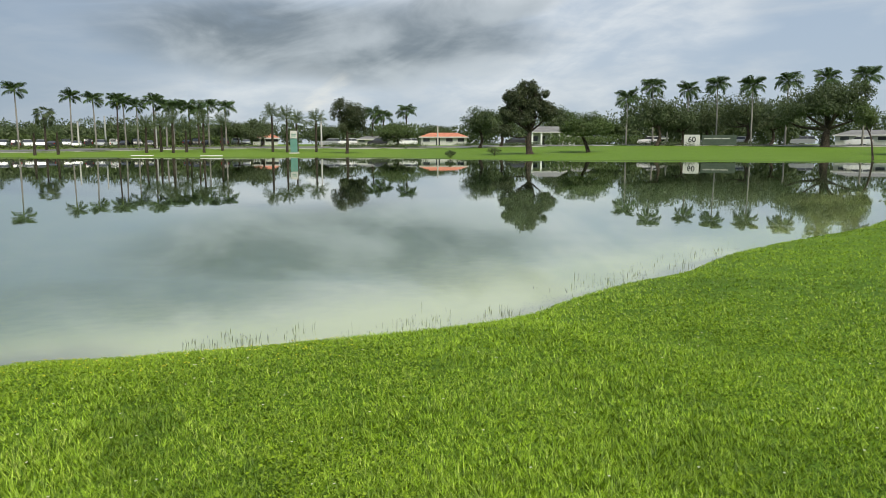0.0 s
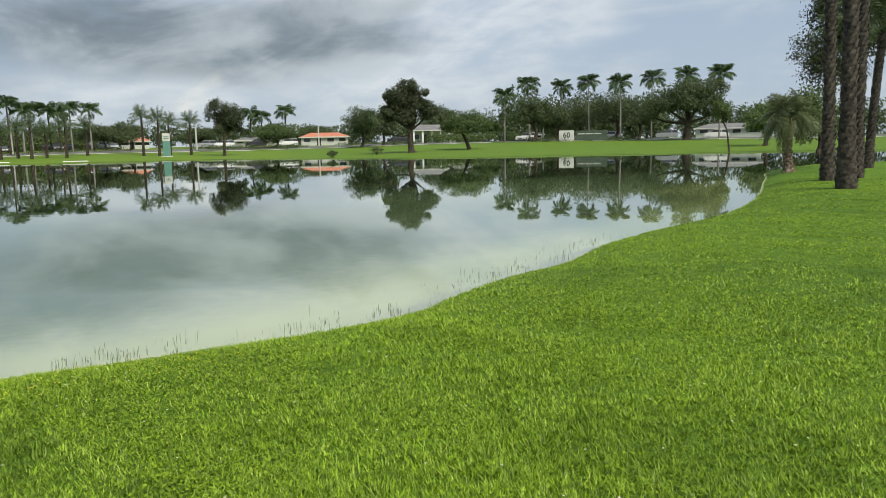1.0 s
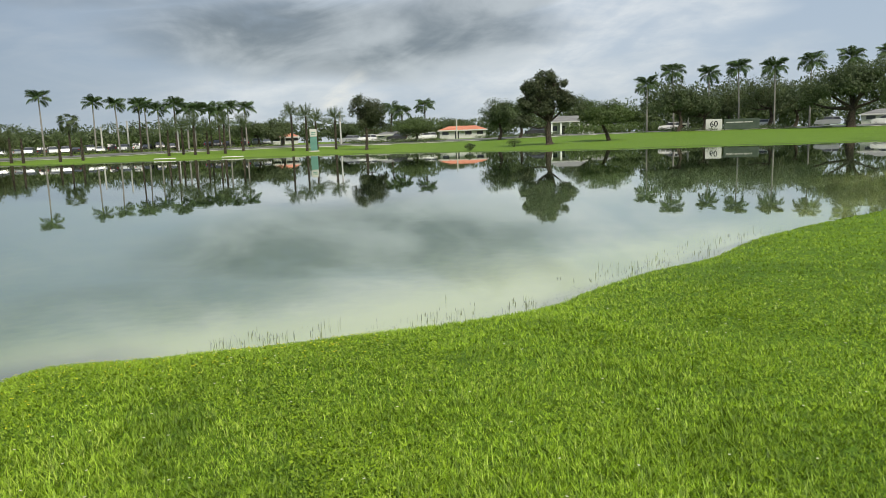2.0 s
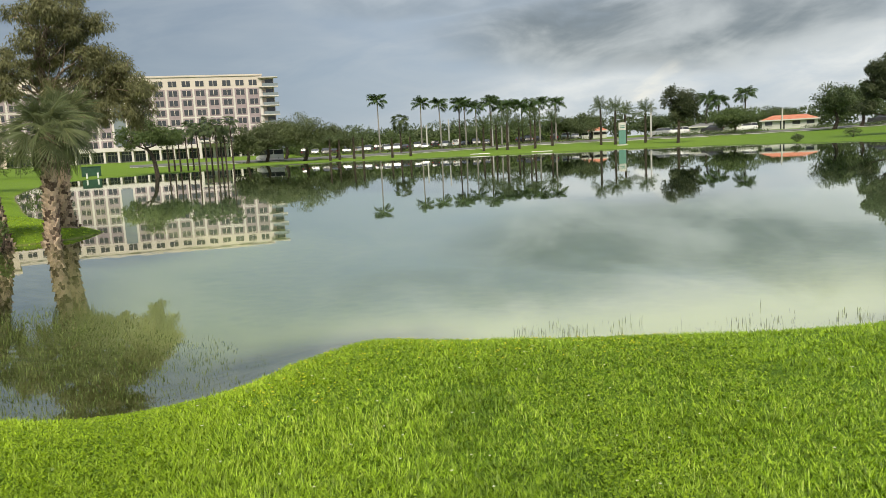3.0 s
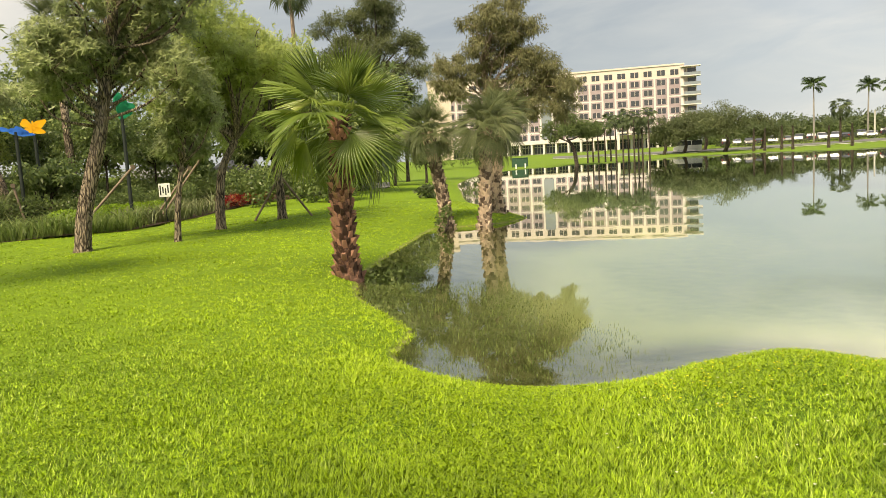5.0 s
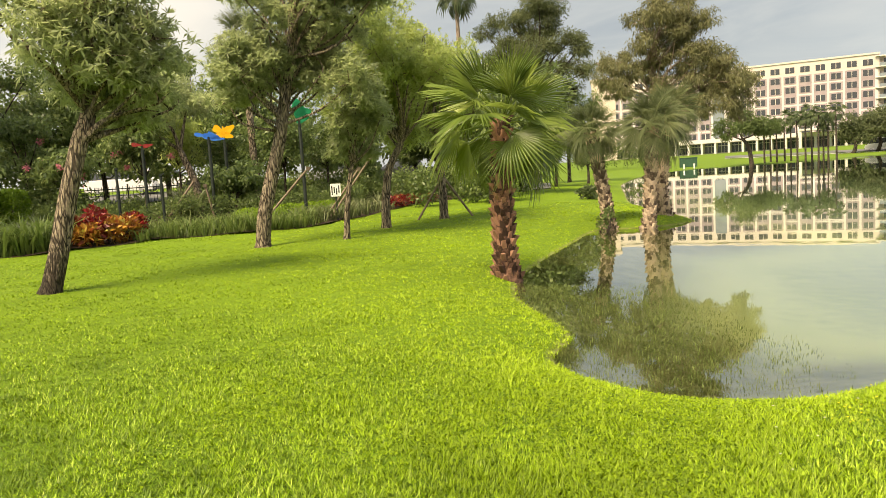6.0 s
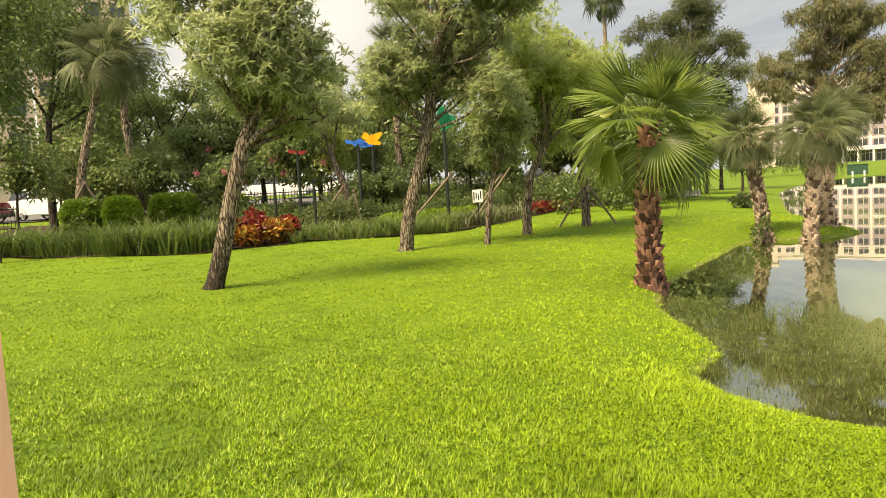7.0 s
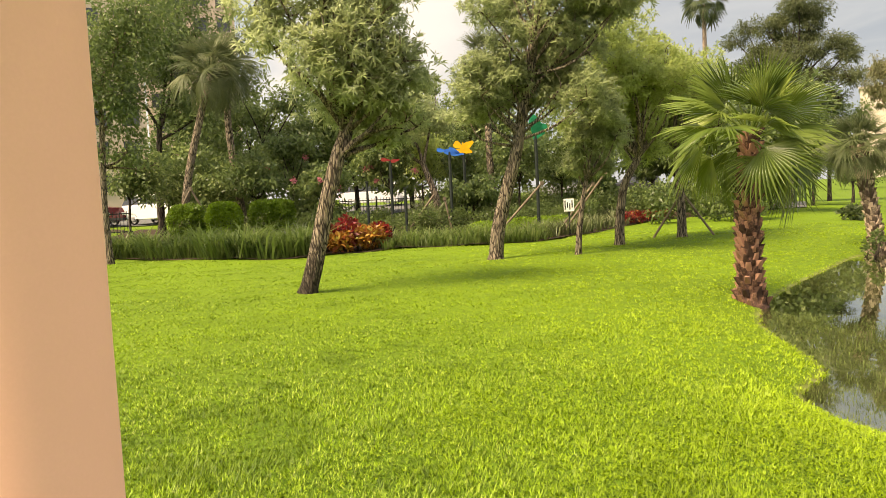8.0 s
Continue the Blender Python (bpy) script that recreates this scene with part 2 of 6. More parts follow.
def paint_water(n):
    v = world_place(n)
    swell = n.math("ADD", n.noise(v, 0.55, 3.0, 0.5), n.math("MULTIPLY", n.noise(v, 3.0, 2.0, 0.5), 0.22))
    k = n.add("ShaderNodeBump")
    k.inputs["Strength"].default_value, k.inputs["Distance"].default_value = 0.014, 0.10
    n.put(k.inputs["Height"], swell)
    gloss = n.add("ShaderNodeBsdfGlossy")
    gloss.inputs["Roughness"].default_value = 0.01
    n.put(gloss.inputs["Color"], (0.965, 0.985, 0.96)), n.put(gloss.inputs["Normal"], k.outputs[0])
    under = n.add("ShaderNodeBsdfTransparent")
    n.put(under.inputs[0], (0.95, 0.98, 0.93))
    edge = n.add("ShaderNodeFresnel")
    edge.inputs["IOR"].default_value = 1.6
    n.put(edge.inputs["Normal"], k.outputs[0])
    m = n.add("ShaderNodeMixShader")
    n.put(m.inputs[0], n.math("POWER", edge.outputs[0], 0.64)), n.put(m.inputs[1], under.outputs[0]), n.put(m.inputs[2], gloss.outputs[0])
    return m.outputs[0]


M_WATER = material("lake_water", paint_water)


def paint_bark(n, a, b, scale, deep, wet=0.0):
    v = n.add("ShaderNodeMapping")
    n.put(v.inputs[0], place(n))
    v.inputs["Scale"].default_value = (1.0, 1.0, 0.15)
    bend = n.add("ShaderNodeVectorMath")
    bend.operation = "ADD"
    wobble = n.add("ShaderNodeTexNoise")
    n.put(wobble.inputs["Vector"], v.outputs[0])
    wobble.inputs["Scale"].default_value = scale * 0.5
    shrink = n.add("ShaderNodeVectorMath")
    shrink.operation = "SCALE"
    n.put(shrink.inputs[0], wobble.outputs["Color"])
    shrink.inputs["Scale"].default_value = 1.6 / scale
    n.put(bend.inputs[0], v.outputs[0]), n.put(bend.inputs[1], shrink.outputs[0])
    vo = n.add("ShaderNodeTexVoronoi")
    vo.feature = "DISTANCE_TO_EDGE"
    n.put(vo.inputs["Vector"], bend.outputs[0])
    vo.inputs["Scale"].default_value = scale
    crack = n.step(vo.outputs["Distance"], 0.01, 0.20)
    small = n.step(n.noise(v.outputs[0], scale * 2.0, 6.0, 0.7), 0.36, 0.64)
    f = n.math("MULTIPLY", crack, n.math("ADD", 0.35, small))
    moss = n.step(n.noise(place(n), 1.6, 4.0), 0.42, 0.7)
    c = n.mix(f, a, b)
    c = n.mix(n.math("MULTIPLY", moss, 0.45), c, tuple(0.45 * q for q in b))
    if wet:
        foot = n.add("ShaderNodeSeparateXYZ")
        n.put(foot.inputs[0], place(n))
        damp = n.step(n.math("ADD", foot.outputs[2], n.math("MULTIPLY", small, 0.8)), wet + 0.7, wet)
        c = n.mix(n.math("MULTIPLY", damp, 0.8), c, (0.022, 0.017, 0.013))
    return glossy(n, c, 0.88, bump=f, strength=0.9, depth=deep, spec=0.2)


M_BARK = material("bark", lambda n: paint_bark(n, (0.028, 0.021, 0.016), (0.52, 0.42, 0.315), 19.0, 0.04))
M_BARK_WET = material("damp_bark", lambda n: paint_bark(n, (0.028, 0.021, 0.016), (0.52, 0.42, 0.315), 19.0, 0.04, 0.75))
M_BARK_DARK = material("dark_bark", lambda n: paint_bark(n, (0.018, 0.015, 0.012), (0.13, 0.105, 0.08), 14.0, 0.03))
M_BARK_PALE = material("pale_bark", lambda n: paint_bark(n, (0.16, 0.12, 0.09), (0.40, 0.31, 0.24), 10.0, 0.02))
M_ROYAL = solid("royal_palm_trunk", (0.16, 0.155, 0.14), (0.30, 0.285, 0.255), 0.6, 0.8, fine=14)
M_BOOT = solid("palm_boot", (0.055, 0.028, 0.019), (0.34, 0.18, 0.12), 9.0, 0.85, bump=0.9, depth=0.015, vary=0.45)
M_BOOT_GREY = solid("grey_palm_boot", (0.075, 0.052, 0.038), (0.45, 0.35, 0.26), 9.0, 0.9, bump=0.9, depth=0.015, vary=0.5)
M_BOOT_DARK = solid("dark_palm_boot", (0.020, 0.018, 0.015), (0.085, 0.072, 0.058), 5.0, 0.9, bump=0.7, depth=0.01)
M_FAN = leaf("fan_palm_leaf", (0.060, 0.105, 0.022), (0.255, 0.335, 0.070), (0.54, 0.60, 0.22), 0.26, 0.28, 0.75)
M_SABAL = leaf("sabal_leaf", (0.075, 0.10, 0.042), (0.175, 0.205, 0.09), (0.30, 0.30, 0.16), 0.3, 0.42, 0.6)
M_SILVER = leaf("silver_leaf", (0.16, 0.20, 0.14), (0.32, 0.36, 0.26), (0.42, 0.45, 0.33), 0.25, 0.4, 0.5)
M_FEATHER = leaf("feather_palm_leaf", (0.038, 0.075, 0.026), (0.095, 0.15, 0.045), None, 0.25)
M_DATE = leaf("date_palm_leaf", (0.06, 0.09, 0.04), (0.13, 0.165, 0.07), None, 0.25)
M_LEAF = leaf("narrow_leaf", (0.165, 0.208, 0.095), (0.41, 0.465, 0.23), (0.66, 0.68, 0.44), 0.54, 0.34)
M_LEAF_YELLOW = leaf("fresh_leaf", (0.20, 0.26, 0.075), (0.47, 0.54, 0.19), (0.68, 0.71, 0.35), 0.58, 0.34)
M_LEAF_MID = leaf("broad_leaf", (0.050, 0.085, 0.032), (0.185, 0.25, 0.080), (0.42, 0.47, 0.18), 0.36, 0.38)
M_LEAF_DARK = leaf("dark_leaf", (0.043, 0.068, 0.029), (0.108, 0.142, 0.056), (0.16, 0.185, 0.075), 0.25, 0.5)
M_LEAF_OLIVE = leaf("olive_leaf", (0.10, 0.108, 0.050), (0.255, 0.25, 0.118), (0.37, 0.34, 0.18), 0.34, 0.5)
M_LEAF_RUST = leaf("rusty_leaf", (0.036, 0.052, 0.025), (0.095, 0.112, 0.048), (0.15, 0.13, 0.065), 0.25, 0.5)
M_LEAF_FAR = leaf("far_green_leaf", (0.050, 0.085, 0.026), (0.125, 0.170, 0.050), None, 0.3, 0.5)
M_NEEDLE = leaf("needle_leaf", (0.055, 0.075, 0.032), (0.14, 0.165, 0.07), None, 0.3, 0.5)
M_HEDGE = leaf("hedge_leaf", (0.12, 0.22, 0.02), (0.26, 0.40, 0.035), (0.40, 0.52, 0.05), 0.3, 0.35)
M_BOX = leaf("clipped_leaf", (0.075, 0.14, 0.018), (0.18, 0.29, 0.03), (0.32, 0.44, 0.05), 0.3, 0.35)
M_STRAP = leaf("strap_leaf", (0.07, 0.12, 0.03), (0.18, 0.25, 0.07), (0.33, 0.37, 0.15), 0.35, 0.4)
M_REED = leaf("reed", (0.16, 0.19, 0.10), (0.30, 0.34, 0.19), None, 0.3, 0.6)
M_WATERGRASS = leaf("water_grass_leaf", (0.095, 0.13, 0.035), (0.23, 0.29, 0.085), None, 0.3, 0.6)
M_CROTON_RED = leaf("croton_red_leaf", (0.06, 0.008, 0.012), (0.34, 0.032, 0.03), (0.60, 0.30, 0.06), 0.25, 0.35, 0.05)
M_CROTON_YELLOW = leaf("croton_yellow_leaf", (0.16, 0.015, 0.015), (0.50, 0.27, 0.05), (0.62, 0.60, 0.16), 0.25, 0.35, 0.05)
M_BLOOM = leaf("pink_bloom", (0.45, 0.10, 0.15), (0.62, 0.25, 0.29), None, 0.3, 0.6)
M_BLOOM_YELLOW = leaf("yellow_bloom", (0.65, 0.55, 0.03), (0.75, 0.65, 0.05), None, 0.3, 0.6)
M_HERB = leaf("low_herb", (0.085, 0.155, 0.008), (0.31, 0.45, 0.020), (0.46, 0.58, 0.05), 0.25, 0.4)
M_CLOVER = leaf("clover", (0.55, 0.58, 0.42), (0.70, 0.72, 0.55), None, 0.3, 0.6)
M_SOIL = solid("mulch", (0.022, 0.014, 0.009), (0.075, 0.045, 0.028), 3.0, 0.95, bump=0.9, depth=0.03)
M_STUCCO = solid("peach_stucco", (0.90, 0.49, 0.33), (0.94, 0.52, 0.36), 1.2, 0.85, bump=0.12, depth=0.003, fine=120)
M_CREAM = solid("cream_stucco", (0.54, 0.475, 0.425), (0.60, 0.53, 0.475), 0.2, 0.85, bump=0.1)
M_WHITEWALL = solid("white_stucco", (0.55, 0.515, 0.485), (0.61, 0.575, 0.545), 0.3, 0.8, bump=0.1)
M_MAUVE = solid("mauve_panel", (0.27, 0.215, 0.23), (0.34, 0.28, 0.295), 0.5, 0.7, bump=0.1)
M_PEACHWALL = solid("peach_hotel_wall", (0.52, 0.40, 0.33), (0.58, 0.46, 0.39), 0.3, 0.85, bump=0.1)
M_WINGWALL = solid("pale_hotel_wall", (0.56, 0.47, 0.39), (0.62, 0.53, 0.45), 0.3, 0.85, bump=0.1)
M_HOUSE = solid("pale_house_wall", (0.50, 0.50, 0.48), (0.62, 0.61, 0.58), 0.4, 0.85, bump=0.1)
M_TILE = solid("clay_roof", (0.40, 0.14, 0.08), (0.52, 0.21, 0.125), 0.8, 0.8, bump=0.5, depth=0.05)
M_GREYROOF = solid("grey_roof", (0.13, 0.13, 0.13), (0.20, 0.20, 0.195), 0.8, 0.85, bump=0.4)
M_FENCE = solid("green_hoarding", (0.05, 0.07, 0.052), (0.08, 0.105, 0.08), 1.0, 0.8, bump=0.2)
M_ASPHALT = solid("asphalt", (0.10, 0.10, 0.10), (0.15, 0.148, 0.14), 0.5, 0.9, bump=0.4)
M_CONCRETE = solid("concrete", (0.42, 0.41, 0.38), (0.55, 0.54, 0.50), 1.0, 0.85, bump=0.3)
M_WHITE = solid("white_paint", (0.74, 0.74, 0.72), (0.80, 0.80, 0.78), 1.0, 0.4, bump=0.05)
M_CAR_WHITE = solid("white_car_paint", (0.72, 0.72, 0.72), (0.78, 0.78, 0.78), 0.6, 0.25, bump=0.0)
M_CAR_SILVER = solid("silver_car_paint", (0.40, 0.41, 0.42), (0.47, 0.48, 0.49), 0.6, 0.3, 0.5, bump=0.0)
M_CAR_DARK = solid("dark_car_paint", (0.03, 0.032, 0.036), (0.05, 0.05, 0.055), 0.6, 0.25, bump=0.0)
M_CAR_RED = solid("red_car_paint", (0.13, 0.014, 0.018), (0.17, 0.02, 0.024), 0.6, 0.25, bump=0.0)
M_RUBBER = solid("rubber", (0.018, 0.018, 0.018), (0.03, 0.03, 0.03), 3.0, 0.85)
M_STEEL = solid("dark_post", (0.010, 0.016, 0.014), (0.020, 0.028, 0.025), 2.0, 0.6, 0.0)
M_LIGHTS = solid("red_lens", (0.4, 0.02, 0.02), (0.5, 0.03, 0.03), 3.0, 0.2)
M_BLUE = solid("blue_enamel", (0.02, 0.13, 0.55), (0.03, 0.18, 0.65), 3.0, 0.3, bump=0.05)
M_ORANGE = solid("amber_enamel", (0.80, 0.36, 0.02), (0.88, 0.45, 0.03), 3.0, 0.3, bump=0.05)
M_RED = solid("red_enamel", (0.22, 0.02, 0.02), (0.30, 0.03, 0.028), 3.0, 0.5, bump=0.05)
M_GREEN = solid("green_enamel", (0.0, 0.15, 0.07), (0.0, 0.20, 0.10), 3.0, 0.35, bump=0.05)
M_TEAL = solid("teal_panel", (0.09, 0.21, 0.18), (0.12, 0.25, 0.21), 1.0, 0.5, bump=0.05)
M_UTILITY = solid("green_cabinet", (0.018, 0.055, 0.035), (0.03, 0.08, 0.05), 2.0, 0.5, bump=0.1)
M_WOOD = solid("weathered_wood", (0.13, 0.10, 0.075), (0.24, 0.185, 0.14), 4.0, 0.9, bump=0.5)
M_GLASS = material("window_glass", lambda n: glossy(n, n.mix(n.noise(world_place(n), 0.2), (0.03, 0.034, 0.042), (0.07, 0.075, 0.085)), 0.06, spec=0.6))
M_BLUEGLASS = material("blue_glass", lambda n: glossy(n, n.mix(n.noise(world_place(n), 0.2), (0.16, 0.19, 0.21), (0.24, 0.27, 0.29)), 0.08, spec=0.6))

# ---- mesh helpers ----


def mesh_of(name, V, F, mats=None, which=None, smooth=False):
    """A mesh from vertex and face arrays; F is an array of equal faces or a list of mixed ones."""
    me = bpy.data.meshes.new(name)
    V = np.asarray(V, dtype=np.float32)
    if isinstance(F, np.ndarray):
        k = F.shape[1]
        me.vertices.add(len(V)), me.loops.add(F.size), me.polygons.add(len(F))
        me.vertices.foreach_set("co", V.ravel())
        me.loops.foreach_set("vertex_index", F.astype(np.int32).ravel())
        me.polygons.foreach_set("loop_start", np.arange(0, F.size, k, dtype=np.int32))
        me.update(calc_edges=True)
    else:
        me.from_pydata([tuple(v) for v in V], [], F)
    if smooth:
        me.polygons.foreach_set("use_smooth", np.ones(len(me.polygons), dtype=bool))
    for m in mats or []:
        me.materials.append(m)
    if which is not None:
        me.polygons.foreach_set("material_index", np.asarray(which, dtype=np.int32))
    me.update()
    return me


def part(name, me, mat, parent, label="", at=None):
    """Links a mesh (or a bmesh) as one object under parent."""
    if isinstance(me, bmesh.types.BMesh):
        bm, me = me, bpy.data.meshes.new(name)
        bm.to_mesh(me)
        bm.free()
    if mat is not None and not me.materials:
        me.materials.append(mat)
    ob = new(name, me)
    ob.parent = parent
    if at is not None:
        ob.matrix_basis = at
    if label:
        ob["label"] = label
    return ob


def thing(name, x, y, z, label, category, group="", kind="", turn=0.0):
    ob = new(name)
    ob.matrix_basis = pose(x, y, z, 0, 0, turn)
    ob.empty_display_size = 0.2
    return tagged(ob, label, category, group, kind)


def box(bm, x0, x1, y0, y1, z0, z1, bevel=0.0):
    vs = [bm.verts.new((x, y, z)) for x in (x0, x1) for y in (y0, y1) for z in (z0, z1)]
    fs = [bm.faces.new([vs[i] for i in q]) for q in ((0, 1, 3, 2), (4, 6, 7, 5), (0, 4, 5, 1), (2, 3, 7, 6), (0, 2, 6, 4), (1, 5, 7, 3))]
    if bevel:
        bmesh.ops.bevel(bm, geom=list({e for f in fs for e in f.edges}), offset=bevel, segments=2, affect="EDGES")
    return bm


def boxed(*dims, bevel=0.0):
    return box(bmesh.new(), *dims, bevel=bevel)


def tube(points, radii, sides=8, cap=True):
    """Vertices and quads of a tapering round limb along points."""
    P, R = np.asarray(points, float), np.asarray(radii, float)
    V, F = [], []
    ref = np.array([0.31, 0.87, 0.12])
    for i, p in enumerate(P):
        d = P[min(i + 1, len(P) - 1)] - P[max(i - 1, 0)]
        d = d / (np.linalg.norm(d) + 1e-9)
        u = np.cross(d, ref)
        u /= np.linalg.norm(u) + 1e-9
        w = np.cross(d, u)
        for k in range(sides):
            a = 2 * math.pi * k / sides
            V.append(p + R[i] * (math.cos(a) * u + math.sin(a) * w))
    for i in range(len(P) - 1):
        for k in range(sides):
            a, b = i * sides + k, i * sides + (k + 1) % sides
            F.append((a, b, b + sides, a + sides))
    return np.array(V), np.array(F)


def join(pieces):
    V, F, n = [], [], 0
    for v, f in pieces:
        V.append(v), F.append(f + n)
        n += len(v)
    return np.concatenate(V), np.concatenate(F)


def curve_points(pts, n):
    """A smooth line through pts, n points a span (Catmull-Rom)."""
    P = [np.asarray(p, float) for p in pts]
    P = [2 * P[0] - P[1]] + P + [2 * P[-1] - P[-2]]
    out = []
    for i in range(1, len(P) - 2):
        for k in range(n):
            t = k / n
            a, b, c, d = P[i - 1:i + 3]
            out.append(0.5 * (2 * b + (c - a) * t + (2 * a - 5 * b + 4 * c - d) * t * t + (3 * b - a - 3 * c + d) * t ** 3))
    out.append(P[-2])
    return np.array(out)


def leaves(P, D, N, length, width, rng, droop=0.15, fold=0.2):
    """One kite-shaped leaf at each place P, along D, facing N."""
    n = len(P)
    D = D / (np.linalg.norm(D, axis=1, keepdims=True) + 1e-9)
    S = np.cross(D, N)
    S /= np.linalg.norm(S, axis=1, keepdims=True) + 1e-9
    N = np.cross(S, D)
    L = (length * rng.uniform(0.7, 1.25, n))[:, None]
    Wd = (width * rng.uniform(0.75, 1.2, n))[:, None]
    down = np.array([0, 0, -1.0])
    V = np.empty((n, 4, 3))
    V[:, 0] = P
    mid = P + D * L * 0.45
    V[:, 1] = mid + S * Wd * 0.5 + N * Wd * fold
    V[:, 2] = P + D * L + down * L * droop
    V[:, 3] = mid - S * Wd * 0.5 + N * Wd * fold
    return V.reshape(-1, 3), np.arange(4 * n).reshape(n, 4)


def unit(rng, n):
    v = rng.normal(size=(n, 3))
    return v / np.linalg.norm(v, axis=1, keepdims=True)


def P2(az, D):
    a = radians(az)
    return -D * math.sin(a), D * math.cos(a)


def rise(D, el):
    """The height that stands at elevation el, D metres off."""
    return EYE + D * math.tan(radians(el))


# ---- ground ----
SHORE = [(60, 34), (38, 40), (25, 37.5), (19, 30), (13.5, 21.7), (9.4, 16.6), (6.4, 14.0), (4.8, 12.5), (3.6, 10.9), (2.45, 9.9), (1.5, 8.85), (0.7, 7.85), (-1.0, 6.95),
         (-2.65, 6.35), (-3.7, 6.1), (-4.0, 5.3), (-4.15, 4.2), (-4.85, 3.55), (-6.1, 3.45), (-7.0, 4.2), (-8.2, 4.5), (-9.9, 5.0), (-12.0, 6.4), (-15.2, 9.3), (-17.3, 11.4), (-16.8, 12.2),
         (-17.0, 14.4), (-20.6, 16.2), (-26.6, 19.2), (-34.0, 24.2), (-41.5, 29.3), (-48.5, 34.6), (-62.8, 47.6), (-75.5, 63.5), (-76.5, 72.0), (-75.0, 82.0), (-81.0, 104.0), (-72.0, 111.0), (-57.0, 104.0),
         (-32.0, 108.0), (-16.0, 111.0), (1.0, 96.0), (15.0, 87.0), (27.0, 86.0), (38.0, 82.0), (50.0, 84.0), (75.0, 72.0)]
RING = curve_points(SHORE + SHORE[:1], 5)[:-1]


def shore_distance(x, y):
    """Signed distance from the water's edge, positive on land."""
    x, y = np.asarray(x, float).ravel(), np.asarray(y, float).ravel()
    A, B = RING, np.roll(RING, -1, axis=0)
    if x.size < 40:
        X, Y, (ax, ay), (bx, by) = x[:, None], y[:, None], A.T, B.T
        dx, dy = bx - ax, by - ay
        t = np.clip(((X - ax) * dx + (Y - ay) * dy) / (dx * dx + dy * dy + 1e-12), 0, 1)
        d = np.sqrt(((X - ax - t * dx) ** 2 + (Y - ay - t * dy) ** 2).min(axis=1))
        cross = ((ay > Y) != (by > Y)) & (X < (bx - ax) * (Y - ay) / (by - ay + 1e-12) + ax)
        return np.where(cross.sum(axis=1) % 2 == 1, -d, d)
    best, inside = np.full(x.shape, 1e18), np.zeros(x.shape, bool)
    for (ax, ay), (bx, by) in zip(A, B):
        dx, dy = bx - ax, by - ay
        t = np.clip(((x - ax) * dx + (y - ay) * dy) / (dx * dx + dy * dy + 1e-12), 0, 1)
        best = np.minimum(best, (x - ax - t * dx) ** 2 + (y - ay - t * dy) ** 2)
        cross = ((ay > y) != (by > y)) & (x < (bx - ax) * (y - ay) / (by - ay + 1e-12) + ax)
        inside ^= cross
    d = np.sqrt(best)
    return np.where(inside, -d, d)


def smooth(a, b, v):
    t = np.clip((v - a) / (b - a), 0, 1)
    return t * t * (3 - 2 * t)


def ground_at(x, y, d=None):
    """The ground's height."""
    x, y = np.asarray(x, float).ravel(), np.asarray(y, float).ravel()
    d = shore_distance(x, y) if d is None else d
    r = np.hypot(x, y)
    land = np.maximum(d, 0)
    right = smooth(10, 26, r) * smooth(2, 12, x)
    far = smooth(40, 75, r) * smooth(-35, -15, y - 40)
    z = (0.32 - 0.2 * far) * (1 - np.exp(-land / 0.75)) + 0.10 * right * (1 - np.exp(-land / 3.0))
    z = z + 1.5 * (smooth(26, 100, r) * (1 - far) * (1 - np.exp(-land / 16.0)) + far * smooth(4, 75, land))
    z = z + 0.6 * smooth(31, 46, r) * smooth(0, 8, -0.45 * x - y)
    z = z + 0.035 * np.sin(x * 0.9 + 1.3 * np.sin(y * 0.6)) * np.cos(y * 0.8 + x * 0.2) * (1 - np.exp(-land / 2.0))
    z = z + 0.02 * np.sin(x * 2.3 + 0.5) * np.sin(y * 2.0 + x) * (1 - np.exp(-land / 1.5))
    return np.where(d > 0, z, -0.8 * (1 - np.exp(np.minimum(d, 0) / 2.2)) - 1.2 * smooth(14, 40, -d))


def gz(x, y):
    return float(ground_at([x], [y])[0])


def build_ground():
    radii = np.concatenate([[0.002, 0.3], 0.6 * 1.044 ** np.arange(0, 200)])
    turn = np.radians(np.concatenate([np.arange(-48, 124, 0.5), np.arange(124, 312, 4.0)]))
    n = len(turn)
    R, A = np.meshgrid(radii, turn, indexing="ij")
    x, y = (0.06 - R * np.sin(A)).ravel(), (R * np.cos(A) - 0.04).ravel()
    V = np.column_stack([x, y, ground_at(x, y)])
    i, j = np.meshgrid(np.arange(len(radii) - 1), np.arange(n), indexing="ij")
    k = (j + 1) % n
    F = np.column_stack([((i + 1) * n + j).ravel(), ((i + 1) * n + k).ravel(), (i * n + k).ravel(), (i * n + j).ravel()])
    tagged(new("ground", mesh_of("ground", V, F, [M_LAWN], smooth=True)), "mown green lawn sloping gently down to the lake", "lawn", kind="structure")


build_ground()
out = RING
tang = np.roll(out, -1, axis=0) - np.roll(out, 1, axis=0)
normal = np.column_stack([tang[:, 1], -tang[:, 0]]) / np.linalg.norm(tang, axis=1, keepdims=True)
if shore_distance(*(out[60] + normal[60] * 0.05))[0] < 0:
    normal = -normal
bm = bmesh.new()
ringv = [bm.verts.new((*(p + q * 0.25), WATER)) for p, q in zip(out, normal)]
edges = [bm.edges.new((a, b)) for a, b in zip(ringv, ringv[1:] + ringv[:1])]
bmesh.ops.triangle_fill(bm, edges=edges, use_beauty=True, normal=(0, 0, 1))
